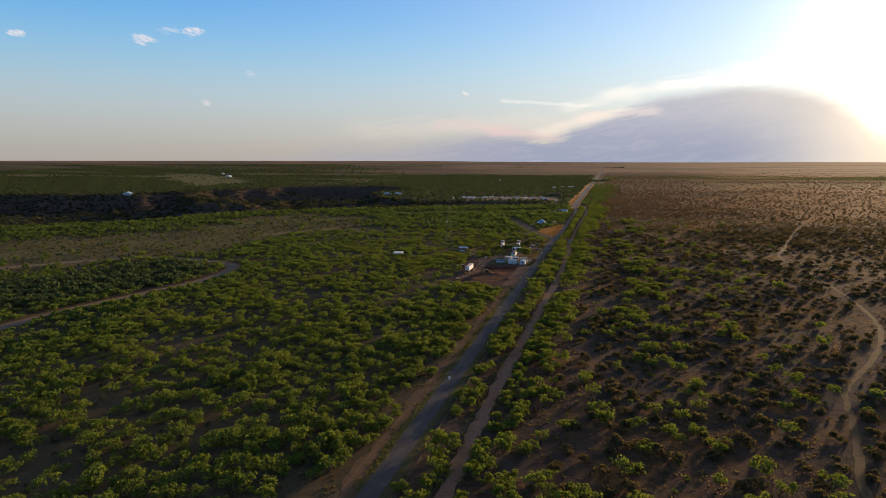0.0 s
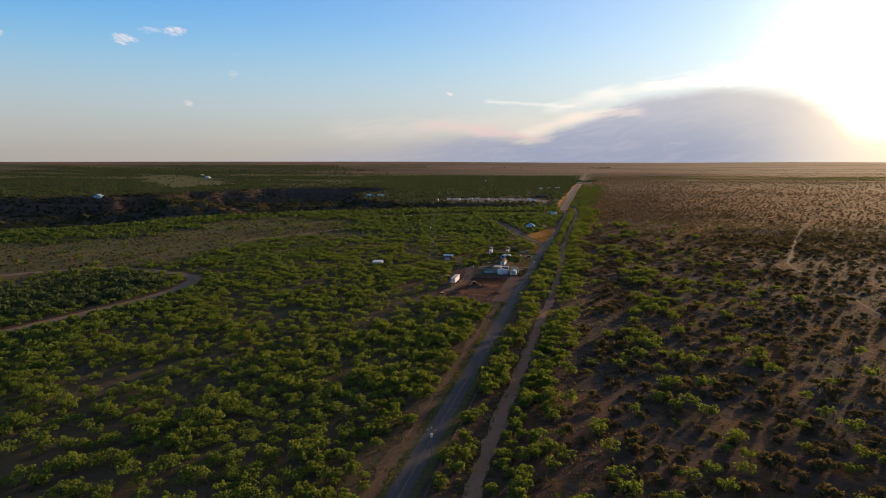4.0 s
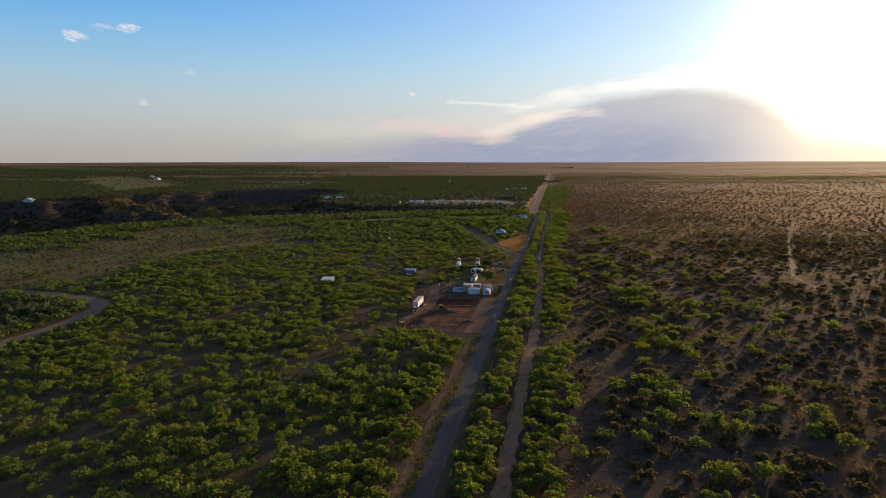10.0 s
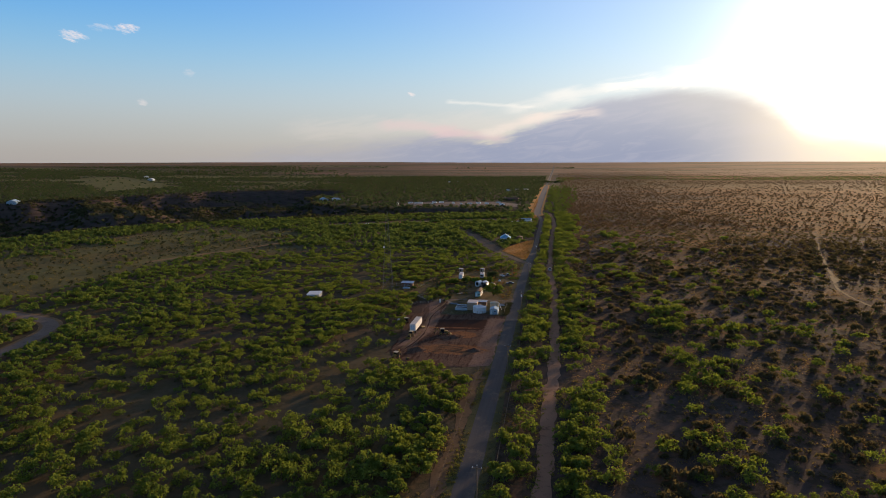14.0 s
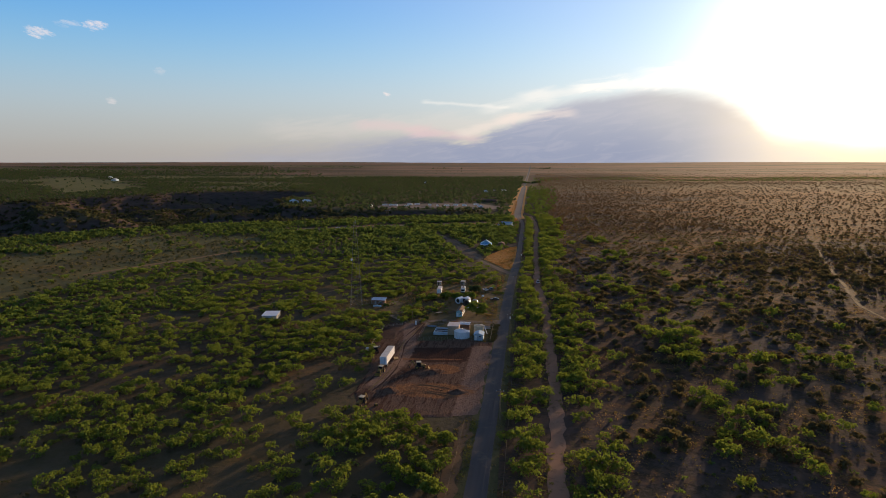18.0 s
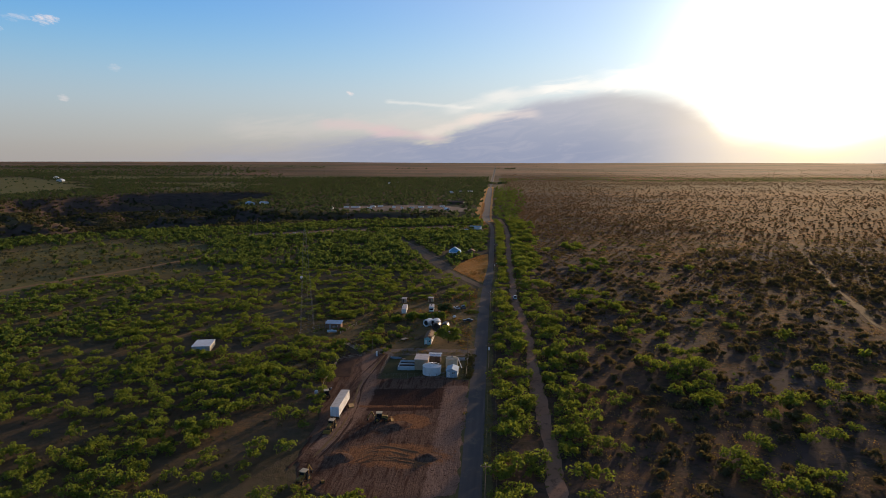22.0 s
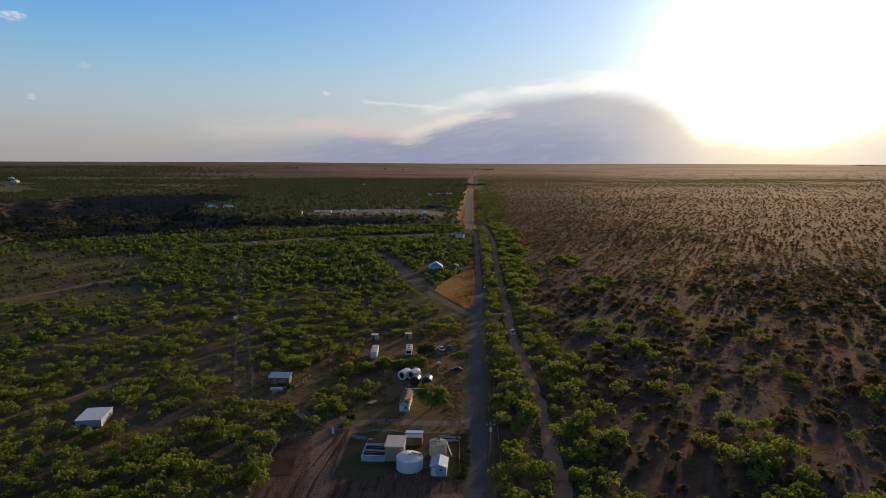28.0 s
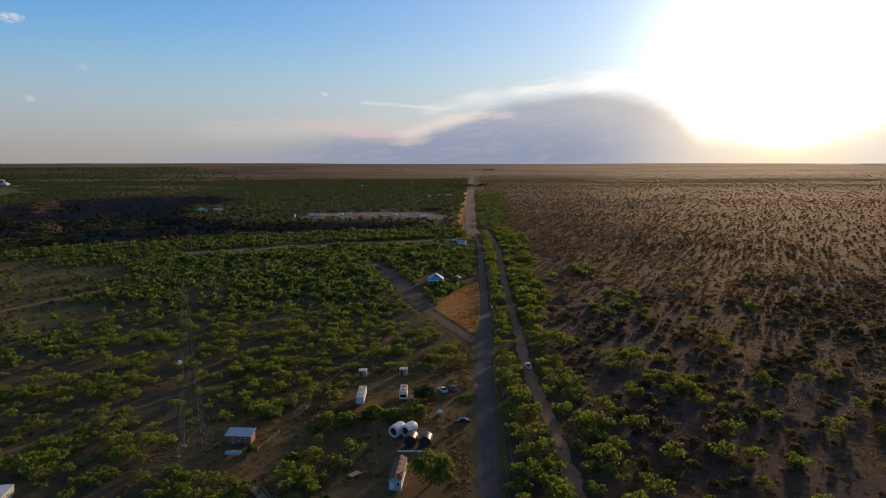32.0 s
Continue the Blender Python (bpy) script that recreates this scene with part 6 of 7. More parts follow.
def big_tree(x, y, r, h, label, seed, leaf=LEAF, cards=2600):
    t = thing("shade_tree", x, y, seed * 40, label, "tree")
    g = random.Random(seed)
    bm = bmesh.new()
    rod((0, 0, -0.2), (0.15, 0.1, h * 0.32), 0.28, bm, 8, 0.2)
    for k in range(7):
        a = k * 0.9 + g.uniform(-0.3, 0.3)
        p = Vector((0.15, 0.1, h * g.uniform(0.2, 0.32)))
        q = p + Vector((math.cos(a) * r * 0.45, math.sin(a) * r * 0.45, h * g.uniform(0.15, 0.32)))
        rod(p, q, 0.13, bm, 6, 0.07)
        for _ in range(3):
            b = a + g.uniform(-0.8, 0.8)
            rod(q, q + Vector((math.cos(b) * r * 0.35, math.sin(b) * r * 0.35, h * g.uniform(0.05, 0.2))), 0.06, bm, 5, 0.02)
    part("trunk", bm, BARK, t)
    cards = clump(cards, 0.62, 2 * r, h, 24, 300 + seed).reshape(-1, 3)
    crown = new("crown", mesh_of("crown", cards.tolist(), [(i, i + 1, i + 2) for i in range(0, len(cards), 3)], leaf))
    crown.parent = t


big_tree(-11.4, 471.5, 5.2, 6.8, "broad green tree beside the mobile home", 1)
big_tree(-17.0, 522.5, 3.4, 4.6, "dark round tree near the parked camper", 2, LEAF_FAR, 1500)
big_tree(-31.5, 508, 3.5, 3.2, "green mesquite tree behind the white tanks", 3, LEAF, 1500)
big_tree(-25.5, 508, 3.3, 3.4, "green mesquite tree behind the white tanks", 4, LEAF, 1500)
big_tree(-18.5, 510, 3.4, 3.6, "green mesquite tree in the yard", 5, LEAF, 1500)
big_tree(-38.0, 504, 3.2, 3.0, "green mesquite tree in the yard", 6, LEAF, 1500)
big_tree(-42.4, 473.6, 1.45, 1.8, "low mesquite bush on dry yard grass", 9, LEAF, 500)
big_tree(-47.5, 483.1, 1.45, 1.8, "small mesquite bush beside the sandy yard", 10, LEAF, 500)
big_tree(-44.9, 499.4, 1.45, 1.8, "rounded mesquite bush near the cabin yard", 11, LEAF_MID, 500)
big_tree(-33.1, 478.6, 1.52, 1.95, "lone mesquite bush on the sandy yard", 12, LEAF, 500)
big_tree(-34.9, 463.8, 1.12, 1.5, "small dark bush by the driveway", 13, LEAF_FAR, 500)
big_tree(-58.6, 462.3, 1.58, 1.95, "mesquite bush at the lot fence", 14, LEAF, 500)
big_tree(-70.7, 471.8, 1.72, 2.1, "mesquite bush beyond the tilled strip", 15, LEAF, 500)
big_tree(-56.2, 469.0, 1.45, 1.8, "mesquite bush between cabin and lot", 16, LEAF_MID, 500)
big_tree(-59.7, 486.9, 1.32, 1.65, "small mesquite bush near the propane tank", 17, LEAF_MID, 500)


# ---- vehicles ----
def car(x, y, turn, mat, label, kind="sedan", name="car"):
    """Its nose points along +y before it is turned."""
    t = thing(name, x, y, turn, label, "car" if kind != "pickup" else "pickup truck")
    if kind == "sedan":
        low = [(-2.3, 0.35), (2.25, 0.3), (2.35, 0.55), (2.2, 0.78), (0.95, 0.95), (-1.5, 1.0), (-2.3, 0.95), (-2.38, 0.6)]
        top = [(1.0, 0.93), (0.25, 1.42), (-0.9, 1.46), (-1.75, 0.98)]
    else:
        low = [(-2.7, 0.5), (2.6, 0.5), (2.7, 0.8), (2.6, 1.12), (1.3, 1.22), (-2.7, 1.15)]
        top = [(1.3, 1.2), (0.7, 1.85), (-0.75, 1.88), (-0.95, 1.18)]
    body = part("body", prism(low, -0.9, 0.9, bevel=0.07), mat, t, "", True)
    cabin = part("windows", prism(top, -0.74, 0.74, bevel=0.04), GLASS, t, "dark tinted windows", True)
    hi = max(z for _, z in top)
    a, b = (0.2, -0.9) if kind == "sedan" else (0.65, -0.75)
    part("roof", box(-0.70, 0.70, b, a, hi - 0.03, hi + 0.03, 0.02), mat, cabin)
    if kind == "pickup":
        part("bed", box(-0.72, 0.72, -2.6, -1.05, 1.1, 1.2), DARK_STEEL, t, "dark open load bed")
        for s in (-1, 1):
            part("bed_side", box(0.78 * s - 0.08, 0.78 * s + 0.08, -2.65, -1.0, 1.1, 1.32), mat, t)
    end = 2.3 if kind == "sedan" else 2.64
    for s in (-1, 1):
        for dy in (1.4, -1.4):
            wheel(t, 0.82 * s, dy, 0.34 if kind == "sedan" else 0.4, 0.24)
        part("headlight", box(0.62 * s - 0.16, 0.62 * s + 0.16, end - 0.08, end + 0.04, 0.6, 0.74, 0.02), LAMP, body)
        part("tail_light", box(0.66 * s - 0.12, 0.66 * s + 0.12, -end - 0.06, -end + 0.05, 0.72, 0.88, 0.02), RED, body)
        part("mirror", box(0.93 * s - 0.09, 0.93 * s + 0.09, 0.75, 0.9, 0.98, 1.1), mat, body)
    return t


car(-11.4, 529.5, 28, CAR_WHITE, "white sedan parked on the sandy yard")
car(-8.0, 529.8, 12, CAR_BLUE, "dark blue pickup parked beside a white sedan", "pickup", "pickup_truck")
car(-4.7, 505.2, 92, CAR_DARK, "black sedan parked alone on dry grass")
car(18.7, 552, 2, CAR_WHITE, "white pickup on the reddish dirt track", "pickup", "pickup_truck")


def camper(x, y, turn, ln, label, name="camper_trailer", cab=False):
    t = thing(name, x, y, turn, label, "camper")
    part("body", box(-1.2, 1.2, 0, ln, 0.55, 2.95, 0.08), WHITE, t)
    part("roof", box(-1.17, 1.17, 0.05, ln - 0.05, 2.95, 3.0, 0.02), PALE_ROOF, t, "dusty pale roof")
    for k in range(2):
        part("roof_vent", box(-0.3, 0.3, ln * (0.3 + 0.4 * k) - 0.3, ln * (0.3 + 0.4 * k) + 0.3, 3.0, 3.2, 0.03), DARK_STEEL if cab else POLY, t)
    for s in (-1, 1):
        for k in range(2):
            window(t, 1.2 * s, ln * (0.28 + 0.42 * k), 1.5, 0.9, 0.7, (s, 0))
        wheel(t, 0.98 * s, ln * 0.45, 0.36, 0.24)
        if cab:
            wheel(t, 0.98 * s, 0.8, 0.36, 0.24)
    if cab:
        part("windscreen", box(-0.95, 0.95, -0.05, 0.02, 1.35, 2.3, 0.02), GLASS, t, "dark wide windscreen")
        part("bumper", box(-1.15, 1.15, -0.18, 0.0, 0.45, 0.75, 0.03), DARK_STEEL, t)
    else:
        part("tow_bar", rod((0, -0.1, 0.5), (0, -1.2, 0.45), 0.06), DARK_STEEL, t)
        door(t, 1.21, ln * 0.55, 0.7, 1.8, (1, 0), WHITE).location.z = 0.65
    return t


camper(-36.6, 517.5, 4, 9.5, "long white camper trailer behind mesquite trees")
camper(-23.5, 521.0, 3, 7.0, "white motorhome with dark roof vents", "motorhome", True)


def hut(x, y, turn, label):
    t = thing("wooden_hut", x, y, turn, label, "hut", "tan huts behind the yard")
    part("wall", box(-1.3, 1.3, 0, 2.4, 0, 2.3), TAN, t)
    part("roof", box(-1.45, 1.45, -0.15, 2.55, 2.3, 2.42), PALE_ROOF, t)
    door(t, -0.5, 0, 0.8, 1.9)
    window(t, 0.65, 0, 1.2, 0.6, 0.6)


hut(-40.3, 543.5, 3, "small tan plywood hut with pale roof")
hut(-26.1, 544.5, -2, "small tan plywood hut beyond the motorhome")


def capsule(x, y, turn, ln, r, label, name="propane_tank", mat=BLUE_WHITE):
    t = thing(name, x, y, turn, label, "tank")
    bm = bmesh.new()
    bmesh.ops.create_uvsphere(bm, u_segments=20, v_segments=12, radius=r, matrix=Matrix.Rotation(radians(90), 4, "Y"))
    for v in bm.verts:
        v.co.x += math.copysign(ln / 2 - r, v.co.x) if abs(v.co.x) > 1e-4 else 0
        v.co.z += r + 0.3
    part("vessel", bm, mat, t, "", True)
    part("dome", drum(0.25, 0.2, 0.22, (0, 0, 2 * r + 0.28), "z", 12), mat, t)
    for s in (-1, 1):
        part("saddle", box(s * ln * 0.28 - 0.12, s * ln * 0.28 + 0.12, -r * 0.6, r * 0.6, 0, 0.42), TAN, t)


capsule(-63.9, 484.7, 2, 4.4, 0.6, "long pale blue propane tank on saddles")
capsule(-11.4, 511.0, 20, 1.7, 0.55, "short white propane tank in weeds", "propane_tank", POLY)


def cabin():
    t = thing("equipment_cabin", -65.0, 491.4, 0, "low brick equipment cabin with tin roof", "cabin")
    part("wall", prism([(0, 0), (3.4, 0), (3.4, 2.95), (0, 2.45)], -3.4, 3.4), BRICK, t)
    part("roof_front", prism([(-0.4, 2.44), (1.5, 2.72), (1.5, 2.80), (-0.4, 2.52)], -3.75, 3.75), TIN_ROOF, t)
    part("roof_back", prism([(1.5, 2.73), (3.7, 3.06), (3.7, 3.14), (1.5, 2.81)], -3.75, 3.75), TIN_ROOF, t, "bright upper roof sheet")
    door(t, -1.5, 0, 1.0, 2.0, (0, -1), STEEL)
    window(t, 1.2, 0, 1.0, 1.3, 0.8)
    part("wall_unit", box(-0.3, 0.5, -0.35, 0.0, 0.7, 1.4, 0.03), STEEL, t, "grey air conditioner on the wall")
    part("flue", drum(0.09, 0.09, 3.6, (-3.9, 0.6, 0), "z", 10), STEEL, t)
    part("lamp", box(3.4, 3.6, 0.5, 0.8, 2.0, 2.25, 0.03), WHITE, t)


cabin()
rail_fence("cabin_fence", [(-59.6, 483.0), (-55.8, 497.8)], "leaning pale pipe rails beside the cabin", 5.0, 1.2, 3, paint_of("pale_rail", (0.45, 0.38, 0.30), 0.7, 0.3), 0.06)
rail_fence("ice_bridge", [(-73.5, 488.0), (-68.9, 492.2)], "steel cable bridge from tower to cabin", 3.0, 2.2, 2, STEEL, 0.05)


# wall is tanner and darker than the roof: its shade is put into the paint
SHED_WALL = paint_of("shed_wall_shaded", (0.46, 0.43, 0.36), 0.6, 0.3)


def metal_shed():
    t = thing("metal_shed", -110.3, 456.9, 11, "low white metal shed with flat roof", "shed")
    part("wall", box(-3.5, 3.5, 0, 8.7, 0, 2.25, 0.02), SHED_WALL, t)
    part("roof", prism([(-0.2, 2.26), (8.9, 2.40), (8.9, 2.48), (-0.2, 2.34)], -3.7, 3.7), paint_of("shed_roof_white", (0.66, 0.68, 0.72), 0.45, 0.2), t, "flat pale bluish roof")
    part("sliding_door", box(-1.6, 1.6, -0.06, 0.0, 0.05, 2.05, 0.01), BLUE_WHITE, t)
    for k in range(9):
        part("wall_seam", box(3.5, 3.53, 0.5 + 0.95 * k, 0.55 + 0.95 * k, 0.05, 2.22), SHED_WALL, t)
    window(t, 3.51, 6.0, 1.2, 1.0, 0.7, (1, 0))


metal_shed()


MAST = paint_of("weathered_mast_steel", (0.17, 0.165, 0.15), 0.9, 0.3)


def tower():
    t = thing("lattice_tower", -75.9, 488.0, 12, "tall grey steel lattice mast with a white dish", "tower")
    high, a, b, bays = 44.0, 3.0, 0.55, 12
    corners = ((-1, -1), (1, -1), (1, 1), (-1, 1))

    def at(c, u):
        w = a + (b - a) * u
        return Vector((c[0] * w, c[1] * w, high * u))
    for c in corners:
        part("leg", rod(at(c, 0), at(c, 1), 0.05, None, 6, 0.03), MAST, t)
        part("footing", box(c[0] * a - 0.45, c[0] * a + 0.45, c[1] * a - 0.45, c[1] * a + 0.45, -0.25, 0.2, 0.03), TAN, t, "dusty concrete footing")
    for k in range(bays):
        u, v = 1 - (1 - k / bays) ** 0.85, 1 - (1 - (k + 1) / bays) ** 0.85
        for i in range(4):
            c, d = corners[i], corners[(i + 1) % 4]
            thin = 0.03 if k < 5 else 0.016
            bm = rod(at(c, u), at(d, v), thin, None, 4)
            rod(at(d, u), at(c, v), thin, bm, 4)
            rod(at(c, v), at(d, v), 0.016, bm, 4)
            part("brace", bm, MAST, t)
    dish = part("dish", drum(0.15, 0.55, 0.3, (-1.9, -0.9, 24.8), "y", 24), POLY, t, "white drum dish", True)
    dish.matrix_basis = pose(0, 0, 0)
    part("dish_cover", drum(0.55, 0.55, 0.35, (-1.9, -1.25, 24.8), "y", 24), POLY, dish)
    part("bracket", rod((-1.9, -0.6, 24.8), (-0.9, -0.9, 24.8), 0.07), STEEL, t)
    for s in (-1, 0, 1):
        part("aerial", rod((0.4 * s, 0, high - 0.5), (0.4 * s, 0, high + 2.5 - abs(s)), 0.03, None, 5), STEEL, t)
    part("ladder", rod((0.9, -2.6, 0.3), (0.1, -0.5, high), 0.03, None, 4), MAST, t)


tower()


HOUSE_ROOF = material("bright_blue_roof", ribbed((0.14, 0.36, 0.54), 0.5, 0.1, 0.4))


def farm_house():
    t = thing("blue_roofed_house", -23.4, 704.5, 4, "white house under a hipped blue metal roof", "house")
    part("wall", box(-4.4, 4.4, 1.5, 10.5, 0, 2.7), WHITE, t)
    bm = bmesh.new()
    e, f = 5.0, 0.0
    z0, z1 = 2.65, 6.0
    v = [bm.verts.new(p) for p in ((-e, 1.0, z0), (e, 1.0, z0), (e, 11.2, z0), (-e, 11.2, z0), (0, 4.4, z1), (0, 8.2, z1))]
    for q in ((0, 1, 4), (1, 2, 5, 4), (2, 3, 5), (3, 0, 4, 5), (3, 2, 1, 0)):
        bm.faces.new([v[i] for i in q])
    part("roof", bm, HOUSE_ROOF, t, "hipped blue metal roof")
    part("dormer", prism([(-1.7, 3.2), (1.7, 3.2), (0, 5.6)], 2.4, 6.0, "y"), HOUSE_ROOF, t)
    part("porch_roof", prism([(-1.0, 2.35), (1.1, 2.62), (1.1, 2.70), (-1.0, 2.43)], -4.9, 4.9), paint_of("porch_white", (0.62, 0.70, 0.78), 0.5, 0.15), t, "pale porch roof")
    for k in range(5):
        part("porch_post", box(-4.6 + 2.3 * k - 0.06, -4.6 + 2.3 * k + 0.06, -0.85, -0.73, 0, 2.4), WHITE, t)
    door(t, 0, 1.5, 0.95, 2.05)
    for wx in (-2.8, 2.6):
        window(t, wx, 1.5, 0.9, 1.3, 1.2)
    window(t, 4.4, 5.5, 0.9, 1.2, 1.2, (1, 0))
    g = gable("wooden_barn", -10.8, 710.5, 0, 5.5, 6.0, 2.6, 3.6, BROWN, RUST_ROOF, "dark brown wooden barn under trees", "barn")
    door(g, 0, 0, 2.4, 2.2, (0, -1), WOOD)


farm_house()


# ---- power line, fences and posts along the road ----
POLES = [178 + 87.7 * k for k in range(-1, 9)]


def pole(x, y, tall, label, group, loaded):
    t = thing("power_pole", x, y, 0, label, "utility pole", group)
    part("pole", drum(0.16, 0.10, tall + 0.4, (0, 0, -0.4), "z", 9), WOOD, t)
    part("crossarm", box(-1.15, 1.15, -0.06, 0.06, tall - 0.65, tall - 0.5), WOOD, t)
    for k in (-1.0, 0.0, 1.0):
        part("insulator", drum(0.07, 0.05, 0.24, (k, 0, tall - 0.5 if k else tall), "z", 8), POLY, t)
    if loaded:
        part("transformer", drum(0.28, 0.28, 0.95, (0.05, -0.4, tall - 2.1), "z", 14), POLY, t, "pale grey transformer drum")
        part("bracket", box(-0.05, 0.05, -0.25, 0.0, tall - 1.7, tall - 1.5), STEEL, t)
    return t


def pole_x(y):
    """The line keeps to the road's edge and shifts with it past the fork."""
    return 5.5 + 3.1 * float(step(y, 520, 670))


for k, py in enumerate(POLES):
    pole(pole_x(py), py, 9.0, "wooden power pole with transformer by the road" if k in (1, 4, 6) else "wooden power pole at the road's edge", "power poles along the road", k in (1, 4, 6))
WIRE = paint_of("tarnished_wire", (0.045, 0.04, 0.036), 0.95, 0.3)
wires = new("power_lines")
wires.matrix_basis = pose(5.5, POLES[0], z_at(5.5, POLES[0]))
tagged(wires, "sagging power wires beside the asphalt road", "power line")
for dx, dz in ((-1.0, 8.75), (0.0, 9.25), (1.0, 8.75), (0.0, 6.6)):
    for p, q in zip(POLES[:-1], POLES[1:]):
        a, b = dx + pole_x(p) - 5.5, dx + pole_x(q) - 5.5
        bm = bmesh.new()
        for i in range(8):
            u, v = i / 8, (i + 1) / 8
            rod((a + (b - a) * u, p + (q - p) * u - POLES[0], dz - 3.2 * u * (1 - u)), (a + (b - a) * v, p + (q - p) * v - POLES[0], dz - 3.2 * v * (1 - v)), 0.012, bm, 3)
        part("wire", bm, WIRE, wires)
for px, py in ((-2.6, 454.2), (-5.0, 530.4)):
    t = thing("telephone_pole", px, py, 0, "lone wooden telephone pole beside the yard", "utility pole")
    part("pole", drum(0.15, 0.10, 8.0, (0, 0, -0.3), "z", 9), WOOD, t)
    part("crossarm", box(-0.7, 0.7, -0.05, 0.05, 7.0, 7.14), WOOD, t)
    part("insulator", drum(0.06, 0.05, 0.2, (0, 0, 7.7), "z", 8), POLY, t)
rail_fence("roadside_fence", [(8.2, 110), (8.0, 420), (8.4, 560), (9.6, 660), (9.4, 763), (9.8, 860)], "wire fence on dark posts along the road", 5.5, 1.25, 4, WOOD, 0.06)
rail_fence("west_fence", [(-4.6, 112), (-4.4, 352)], "sparse wire fence beside the dry verge", 8.0, 1.1, 2, WOOD, 0.05)


def far_pole(x, y, tall, twin):
    t = thing("transmission_pole", x, y, 20, "grey twin-legged power pole beyond the brush" if twin else "tall grey power pole above the brush", "utility pole", "distant power poles")
    for s in ((-1.6, 1.6) if twin else (0,)):
        part("pole", drum(0.22, 0.15, tall, (s, 0, 0), "z", 8), WOOD, t)
    part("crossarm", box(-3.2, 3.2, -0.12, 0.12, tall - 1.6, tall - 1.35), WOOD, t)
    for k in (-2.8, 0, 2.8):
        part("insulator", drum(0.14, 0.1, 0.8, (k, 0, tall - 2.4), "z", 6), POLY, t)


far_pole(-229, 819, 20, False)
far_pole(-475, 1131, 20, False)
far_pole(-180, 1001, 13, True)
far_pole(-620, 1330, 20, True)
g = gable("white_hut", -251, 1184, 10, 4.0, 5.0, 2.6, 3.6, WHITE, TIN_ROOF, "small white hut at the campground's edge", "hut")


# ---- campground and far buildings ----
def far_house(x, y, turn, w, d, h, wall, roof, label):
    t = gable("far_house", x, y, turn, w, d, h, h + w * 0.22, wall, roof, label, "house", 0.4)
    for k in range(3):
        window(t, -w * 0.3 + w * 0.3 * k, 0, 0.9, 1.2, 1.2)
    return t


far_house(-6.5, 888, 78, 5, 12, 2.6, WHITE, BLUE_ROOF, "long shelter with pale blue roof")
for cx, cy, turn, mat, words in ((-31, 882, 70, CAR_WHITE, "white"), (-27, 885, 100, CAR_BLUE, "dark blue"), (-22.5, 883, 60, CAR_WHITE, "white"), (-19, 880, 95, CAR_DARK, "black"), (-7, 879, 40, CAR_WHITE, "white")):
    tagged(car(cx, cy, turn, mat, words + " car parked near the blue-roofed shelter"), group="cars near the shelter")
far_house(-89.1, 1635.2, 20, 7, 11, 2.8, WHITE, TIN_ROOF, "small white house amid far scrub")
far_house(-66.9, 1657.2, 51, 6, 9, 2.8, TAN, PALE_ROOF, "pale cottage amid far scrub")
far_house(-43.2, 1654.1, 82, 7, 12, 2.8, WHITE, TIN_ROOF, "low pale house near the far road")
far_house(-329.3, 2200.4, 23, 9, 14, 2.8, WHITE, TIN_ROOF, "white building beyond the ravine")
far_house(-310.1, 2243.0, 54, 7, 9, 2.8, BLUE_WHITE, RUST_ROOF, "pale shed beyond the ravine")
far_house(-48.7, 1300.8, 85, 6, 10, 2.8, WHITE, BLUE_ROOF, "blue-roofed shed near the far road")
far_house(-420, 1275, 40, 12, 18, 3.2, BLUE_WHITE, BLUE_ROOF, "blue-roofed building on the far ravine side")
far_house(-398, 1290, 60, 9, 16, 3.0, WHITE, TIN_ROOF, "pale building on the far ravine side")
far_house(-982, 1122, 25, 16, 22, 5.0, BLUE_WHITE, BLUE_ROOF, "large bluish house on the ravine's far rim")
far_house(-1433, 2150, 10, 18, 20, 5.0, BLUE_WHITE, TIN_ROOF, "pale farm building on the far plateau")
far_house(-1573, 2320, 30, 16, 20, 5.0, WHITE, BLUE_ROOF, "pale house on the far plateau")
far_house(-62, 1132, 15, 5, 7, 2.6, BROWN, TIN_ROOF, "low brown shelter at the campground")
far_house(-45, 1285, 85, 10, 24, 3.0, BROWN, RUST_ROOF, "long low shed beyond the campground")
g = random.Random(11)
first = None
for k in range(15):
    u = k / 14
    cx, cy = -228 + 172 * u + g.uniform(-9, 9), 1205 - 30 * u + g.uniform(-28, 26)
    m = pose(cx, cy, z_at(cx, cy) + 0.25, 0, 0, g.uniform(20, 120))
    if first is None:
        first = camper(cx, cy, 40, 8.5, "white camper parked on the sandy campground")
        tagged(first, group="campers on the campground")
        first.matrix_basis = m
    else:
        copy_thing(first, m)
for cx, cy in ((-100, 895), (-160, 880), (-205, 858)):
    car(cx, cy, 70 + g.uniform(-8, 8), CAR_WHITE, "pale car on the distant crossing road")


# ---- small things left about ----
def garden_bench(x, y, turn, label):
    t = thing("garden_bench", x, y, turn, label, "bench", "benches behind the mobile home")
    for k in range(3):
        part("seat_slat", box(-0.9, 0.9, -0.22 + 0.16 * k, -0.09 + 0.16 * k, 0.42, 0.46), BROWN, t)
    for k in range(2):
        part("back_slat", box(-0.9, 0.9, 0.26, 0.30, 0.55 + 0.18 * k, 0.68 + 0.18 * k), BROWN, t)
    for s in (-0.75, 0.75):
        part("leg", box(s - 0.05, s + 0.05, -0.2, -0.12, 0, 0.42), BROWN, t)
        part("back_leg", box(s - 0.05, s + 0.05, 0.2, 0.28, 0, 0.92), BROWN, t)


garden_bench(-23.6, 477.2, 85, "dark wooden bench beside the mobile home")
garden_bench(-22.9, 479.0, 70, "dark wooden bench turned towards the wall")


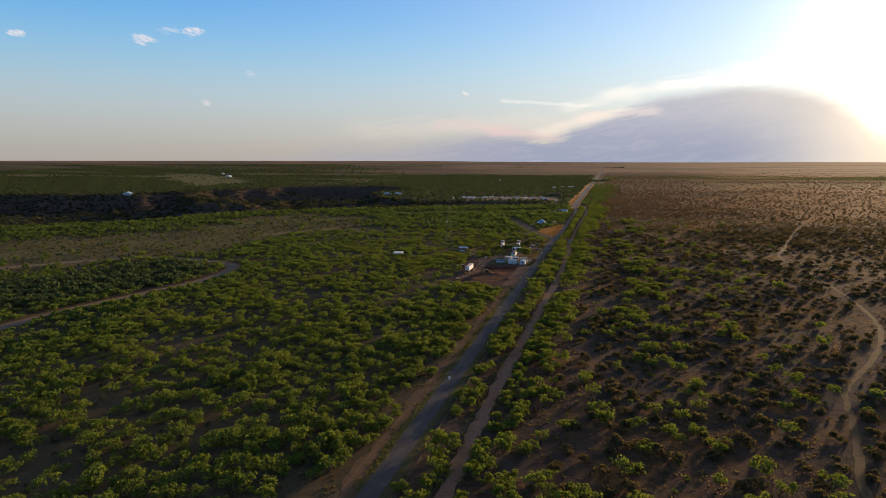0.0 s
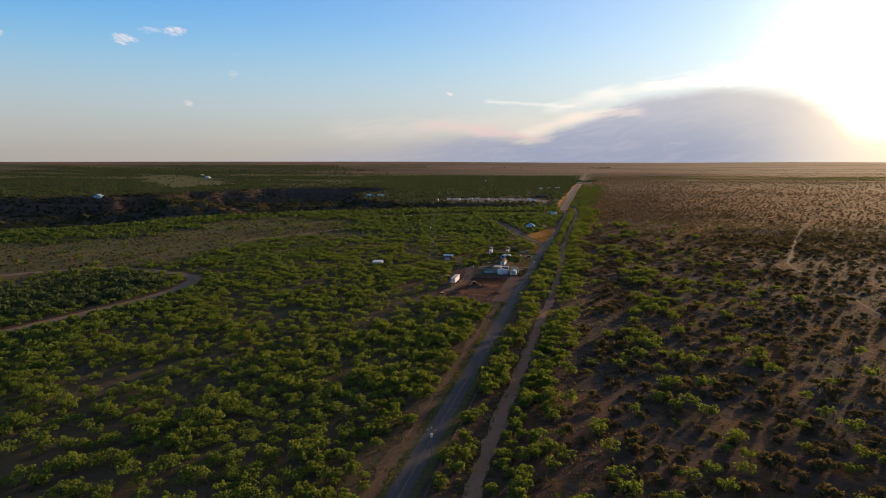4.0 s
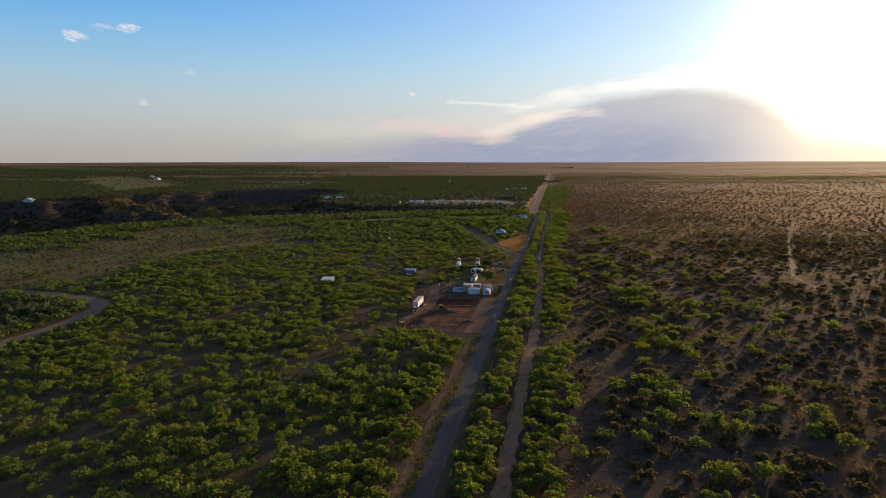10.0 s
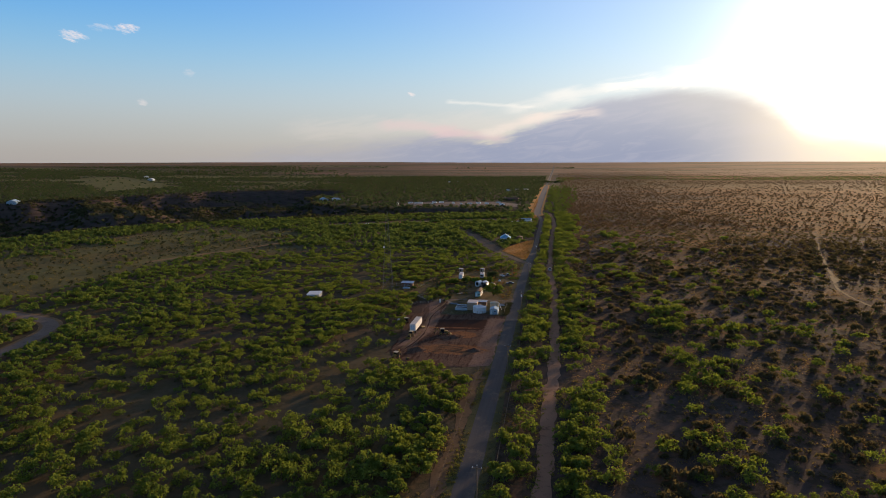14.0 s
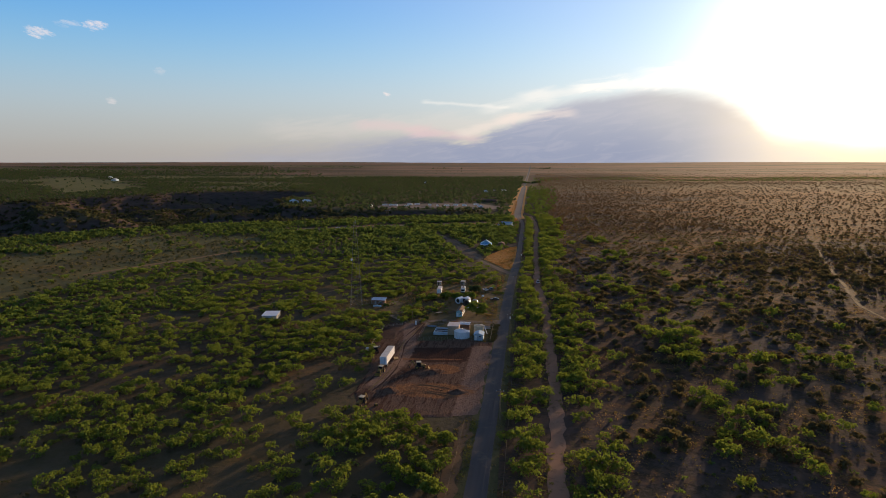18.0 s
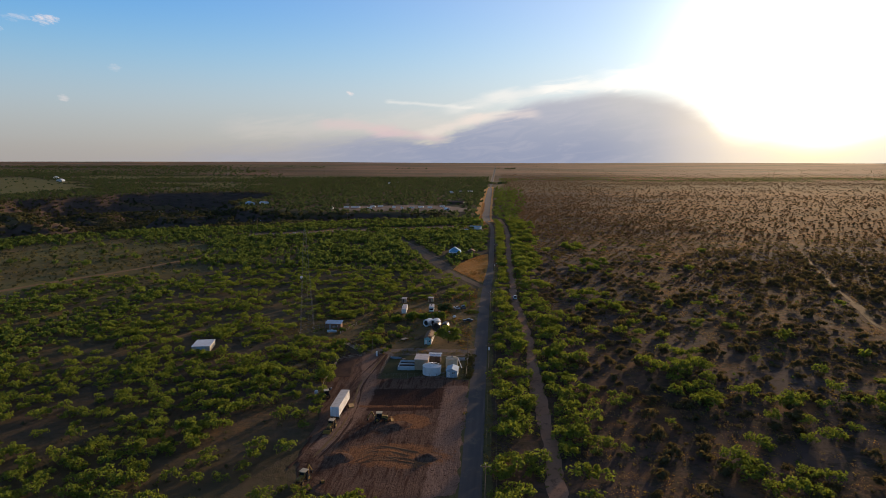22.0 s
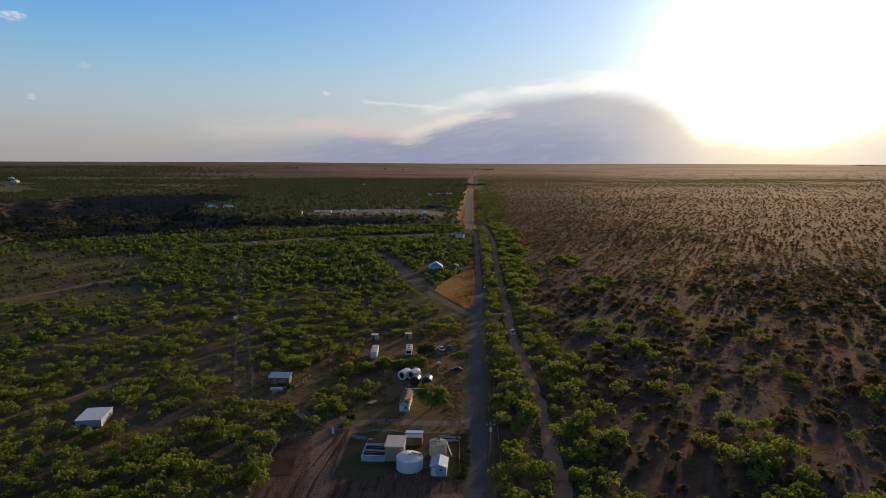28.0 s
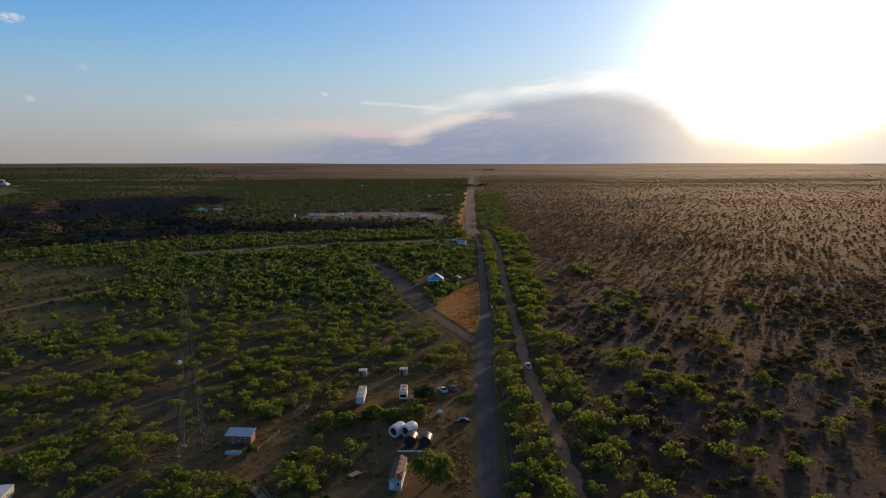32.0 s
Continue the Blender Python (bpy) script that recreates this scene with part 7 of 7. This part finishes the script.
def picnic_table(x, y, turn):
    t = thing("picnic_table", x, y, turn, "dark weathered picnic table behind the mobile home", "table")
    for k in range(5):
        part("top_board", box(-0.9, 0.9, -0.38 + 0.155 * k, -0.24 + 0.155 * k, 0.71, 0.75), BROWN, t)
    for s in (-0.65, 0.65):
        part("bench_board", box(-0.9, 0.9, s - 0.13, s + 0.13, 0.42, 0.46), BROWN, t)
        part("cross_leg", rod((s, -0.7, 0.0), (s, 0.3, 0.72), 0.05, None, 5), BROWN, t)
        part("cross_leg", rod((s, 0.7, 0.0), (s, -0.3, 0.72), 0.05, None, 5), BROWN, t)


picnic_table(-24.6, 475.4, 30)


def flat_trailer():
    t = thing("flat_trailer", -30.2, 475.0, -40, "low pale plank trailer in dry grass", "trailer")
    for k in range(6):
        part("plank", box(-0.85, 0.85, -1.5 + 0.5 * k, -1.04 + 0.5 * k, 0.55, 0.60), TAN, t)
    for s in (-0.85, 0.85):
        part("side_rail", box(s - 0.04, s + 0.04, -1.5, 1.5, 0.42, 0.56), STEEL, t)
        wheel(t, s * 1.12, 0.0, 0.3, 0.18)
    part("tow_bar", rod((0, -1.5, 0.48), (0, -2.6, 0.4), 0.05), STEEL, t)


flat_trailer()
PALE_TIMBER = paint_of("pale_timber", (0.34, 0.25, 0.17), 0.85, 0.4, (0.14, 0.10, 0.07))


def loading_chute():
    t = thing("loading_chute", -50.4, 466.2, 40, "old grey pipe cattle chute in weeds", "cattle chute")
    for s in (-1.1, 1.1):
        for k in range(6):
            part("post", rod((s, -5 + 2 * k, -0.1), (s, -5 + 2 * k, 1.5), 0.06, None, 6), PALE_TIMBER, t)
        for k in range(3):
            part("rail", rod((s, -5, 0.5 + 0.45 * k), (s, 5, 0.5 + 0.45 * k), 0.045, None, 5), PALE_TIMBER, t)
    for k in range(3):
        part("floor_board", box(-1.0, 1.0, -4.6 + 3.2 * k, -1.6 + 3.2 * k, 0.02, 0.10), PALE_TIMBER, t)


loading_chute()


def notice_board():
    t = thing("white_board", -37.9, 453.8, -15, "leaning white board at the lot's corner", "board")
    part("panel", box(-0.35, 0.35, -0.03, 0.03, 0.1, 2.0, 0.01), WHITE, t)
    for s in (-0.3, 0.3):
        part("stake", box(s - 0.04, s + 0.04, 0.03, 0.09, -0.1, 1.9), WOOD, t)
    t = thing("bare_post", -40.4, 458.5, 0, "thin grey post at the drive's corner", "post")
    part("shaft", drum(0.09, 0.07, 5.4, (0, 0, -0.2), "z", 8), WOOD, t)
    part("cap", drum(0.09, 0.05, 0.12, (0, 0, 5.2), "z", 8), STEEL, t)


notice_board()


def junk_heap(x, y, seed, label):
    t = thing("junk_heap", x, y, 0, label, "junk")
    g = random.Random(seed)
    for k in range(9):
        w, d, h = g.uniform(0.3, 0.9), g.uniform(0.3, 0.8), g.uniform(0.25, 0.8)
        m = Matrix.Translation((g.uniform(-1.4, 1.4), g.uniform(-1.2, 1.2), h / 2)) @ Matrix.Rotation(g.uniform(0, 3), 4, "Z")
        part(("crate", "bin", "board_pile")[k % 3], box(-w / 2, w / 2, -d / 2, d / 2, -h / 2, h / 2, 0.02, None, m), (BROWN, BLACK, STEEL, TAN)[g.randrange(4)], t)


junk_heap(-20.2, 522.6, 3, "dark clutter of crates beside the motorhome")
junk_heap(-47.5, 418.2, 4, "clutter of crates and bins near the tractor")
rail_fence("mast_fence", [(-79.6, 486.5), (-79.7, 499.4), (-70.5, 499.6)], "thin grey pipe fence by the mast", 3.2, 1.2, 2, PALE_TIMBER, 0.05)
x, y = field(-2.6, 0.2, 430, 456, 0.8)
k = rng.uniform(size=x.shape) < 0.7
scatter_mesh("fence_weeds", spots(x[k], y[k], 0.3, 0.55), LOW, LEAF_DULL, "tall weeds along the water works' fence", "weeds")
x, y = field(-8, 1, 518, 528, 0.8)
k = (np.hypot(x + 3.8, y - 522.5) < 3.4) & (rng.uniform(size=x.shape) < 0.8)
scatter_mesh("weed_patch", spots(x[k], y[k], 0.2, 0.4), LOW, LEAF_MID, "round patch of green weeds by the lane", "weeds")
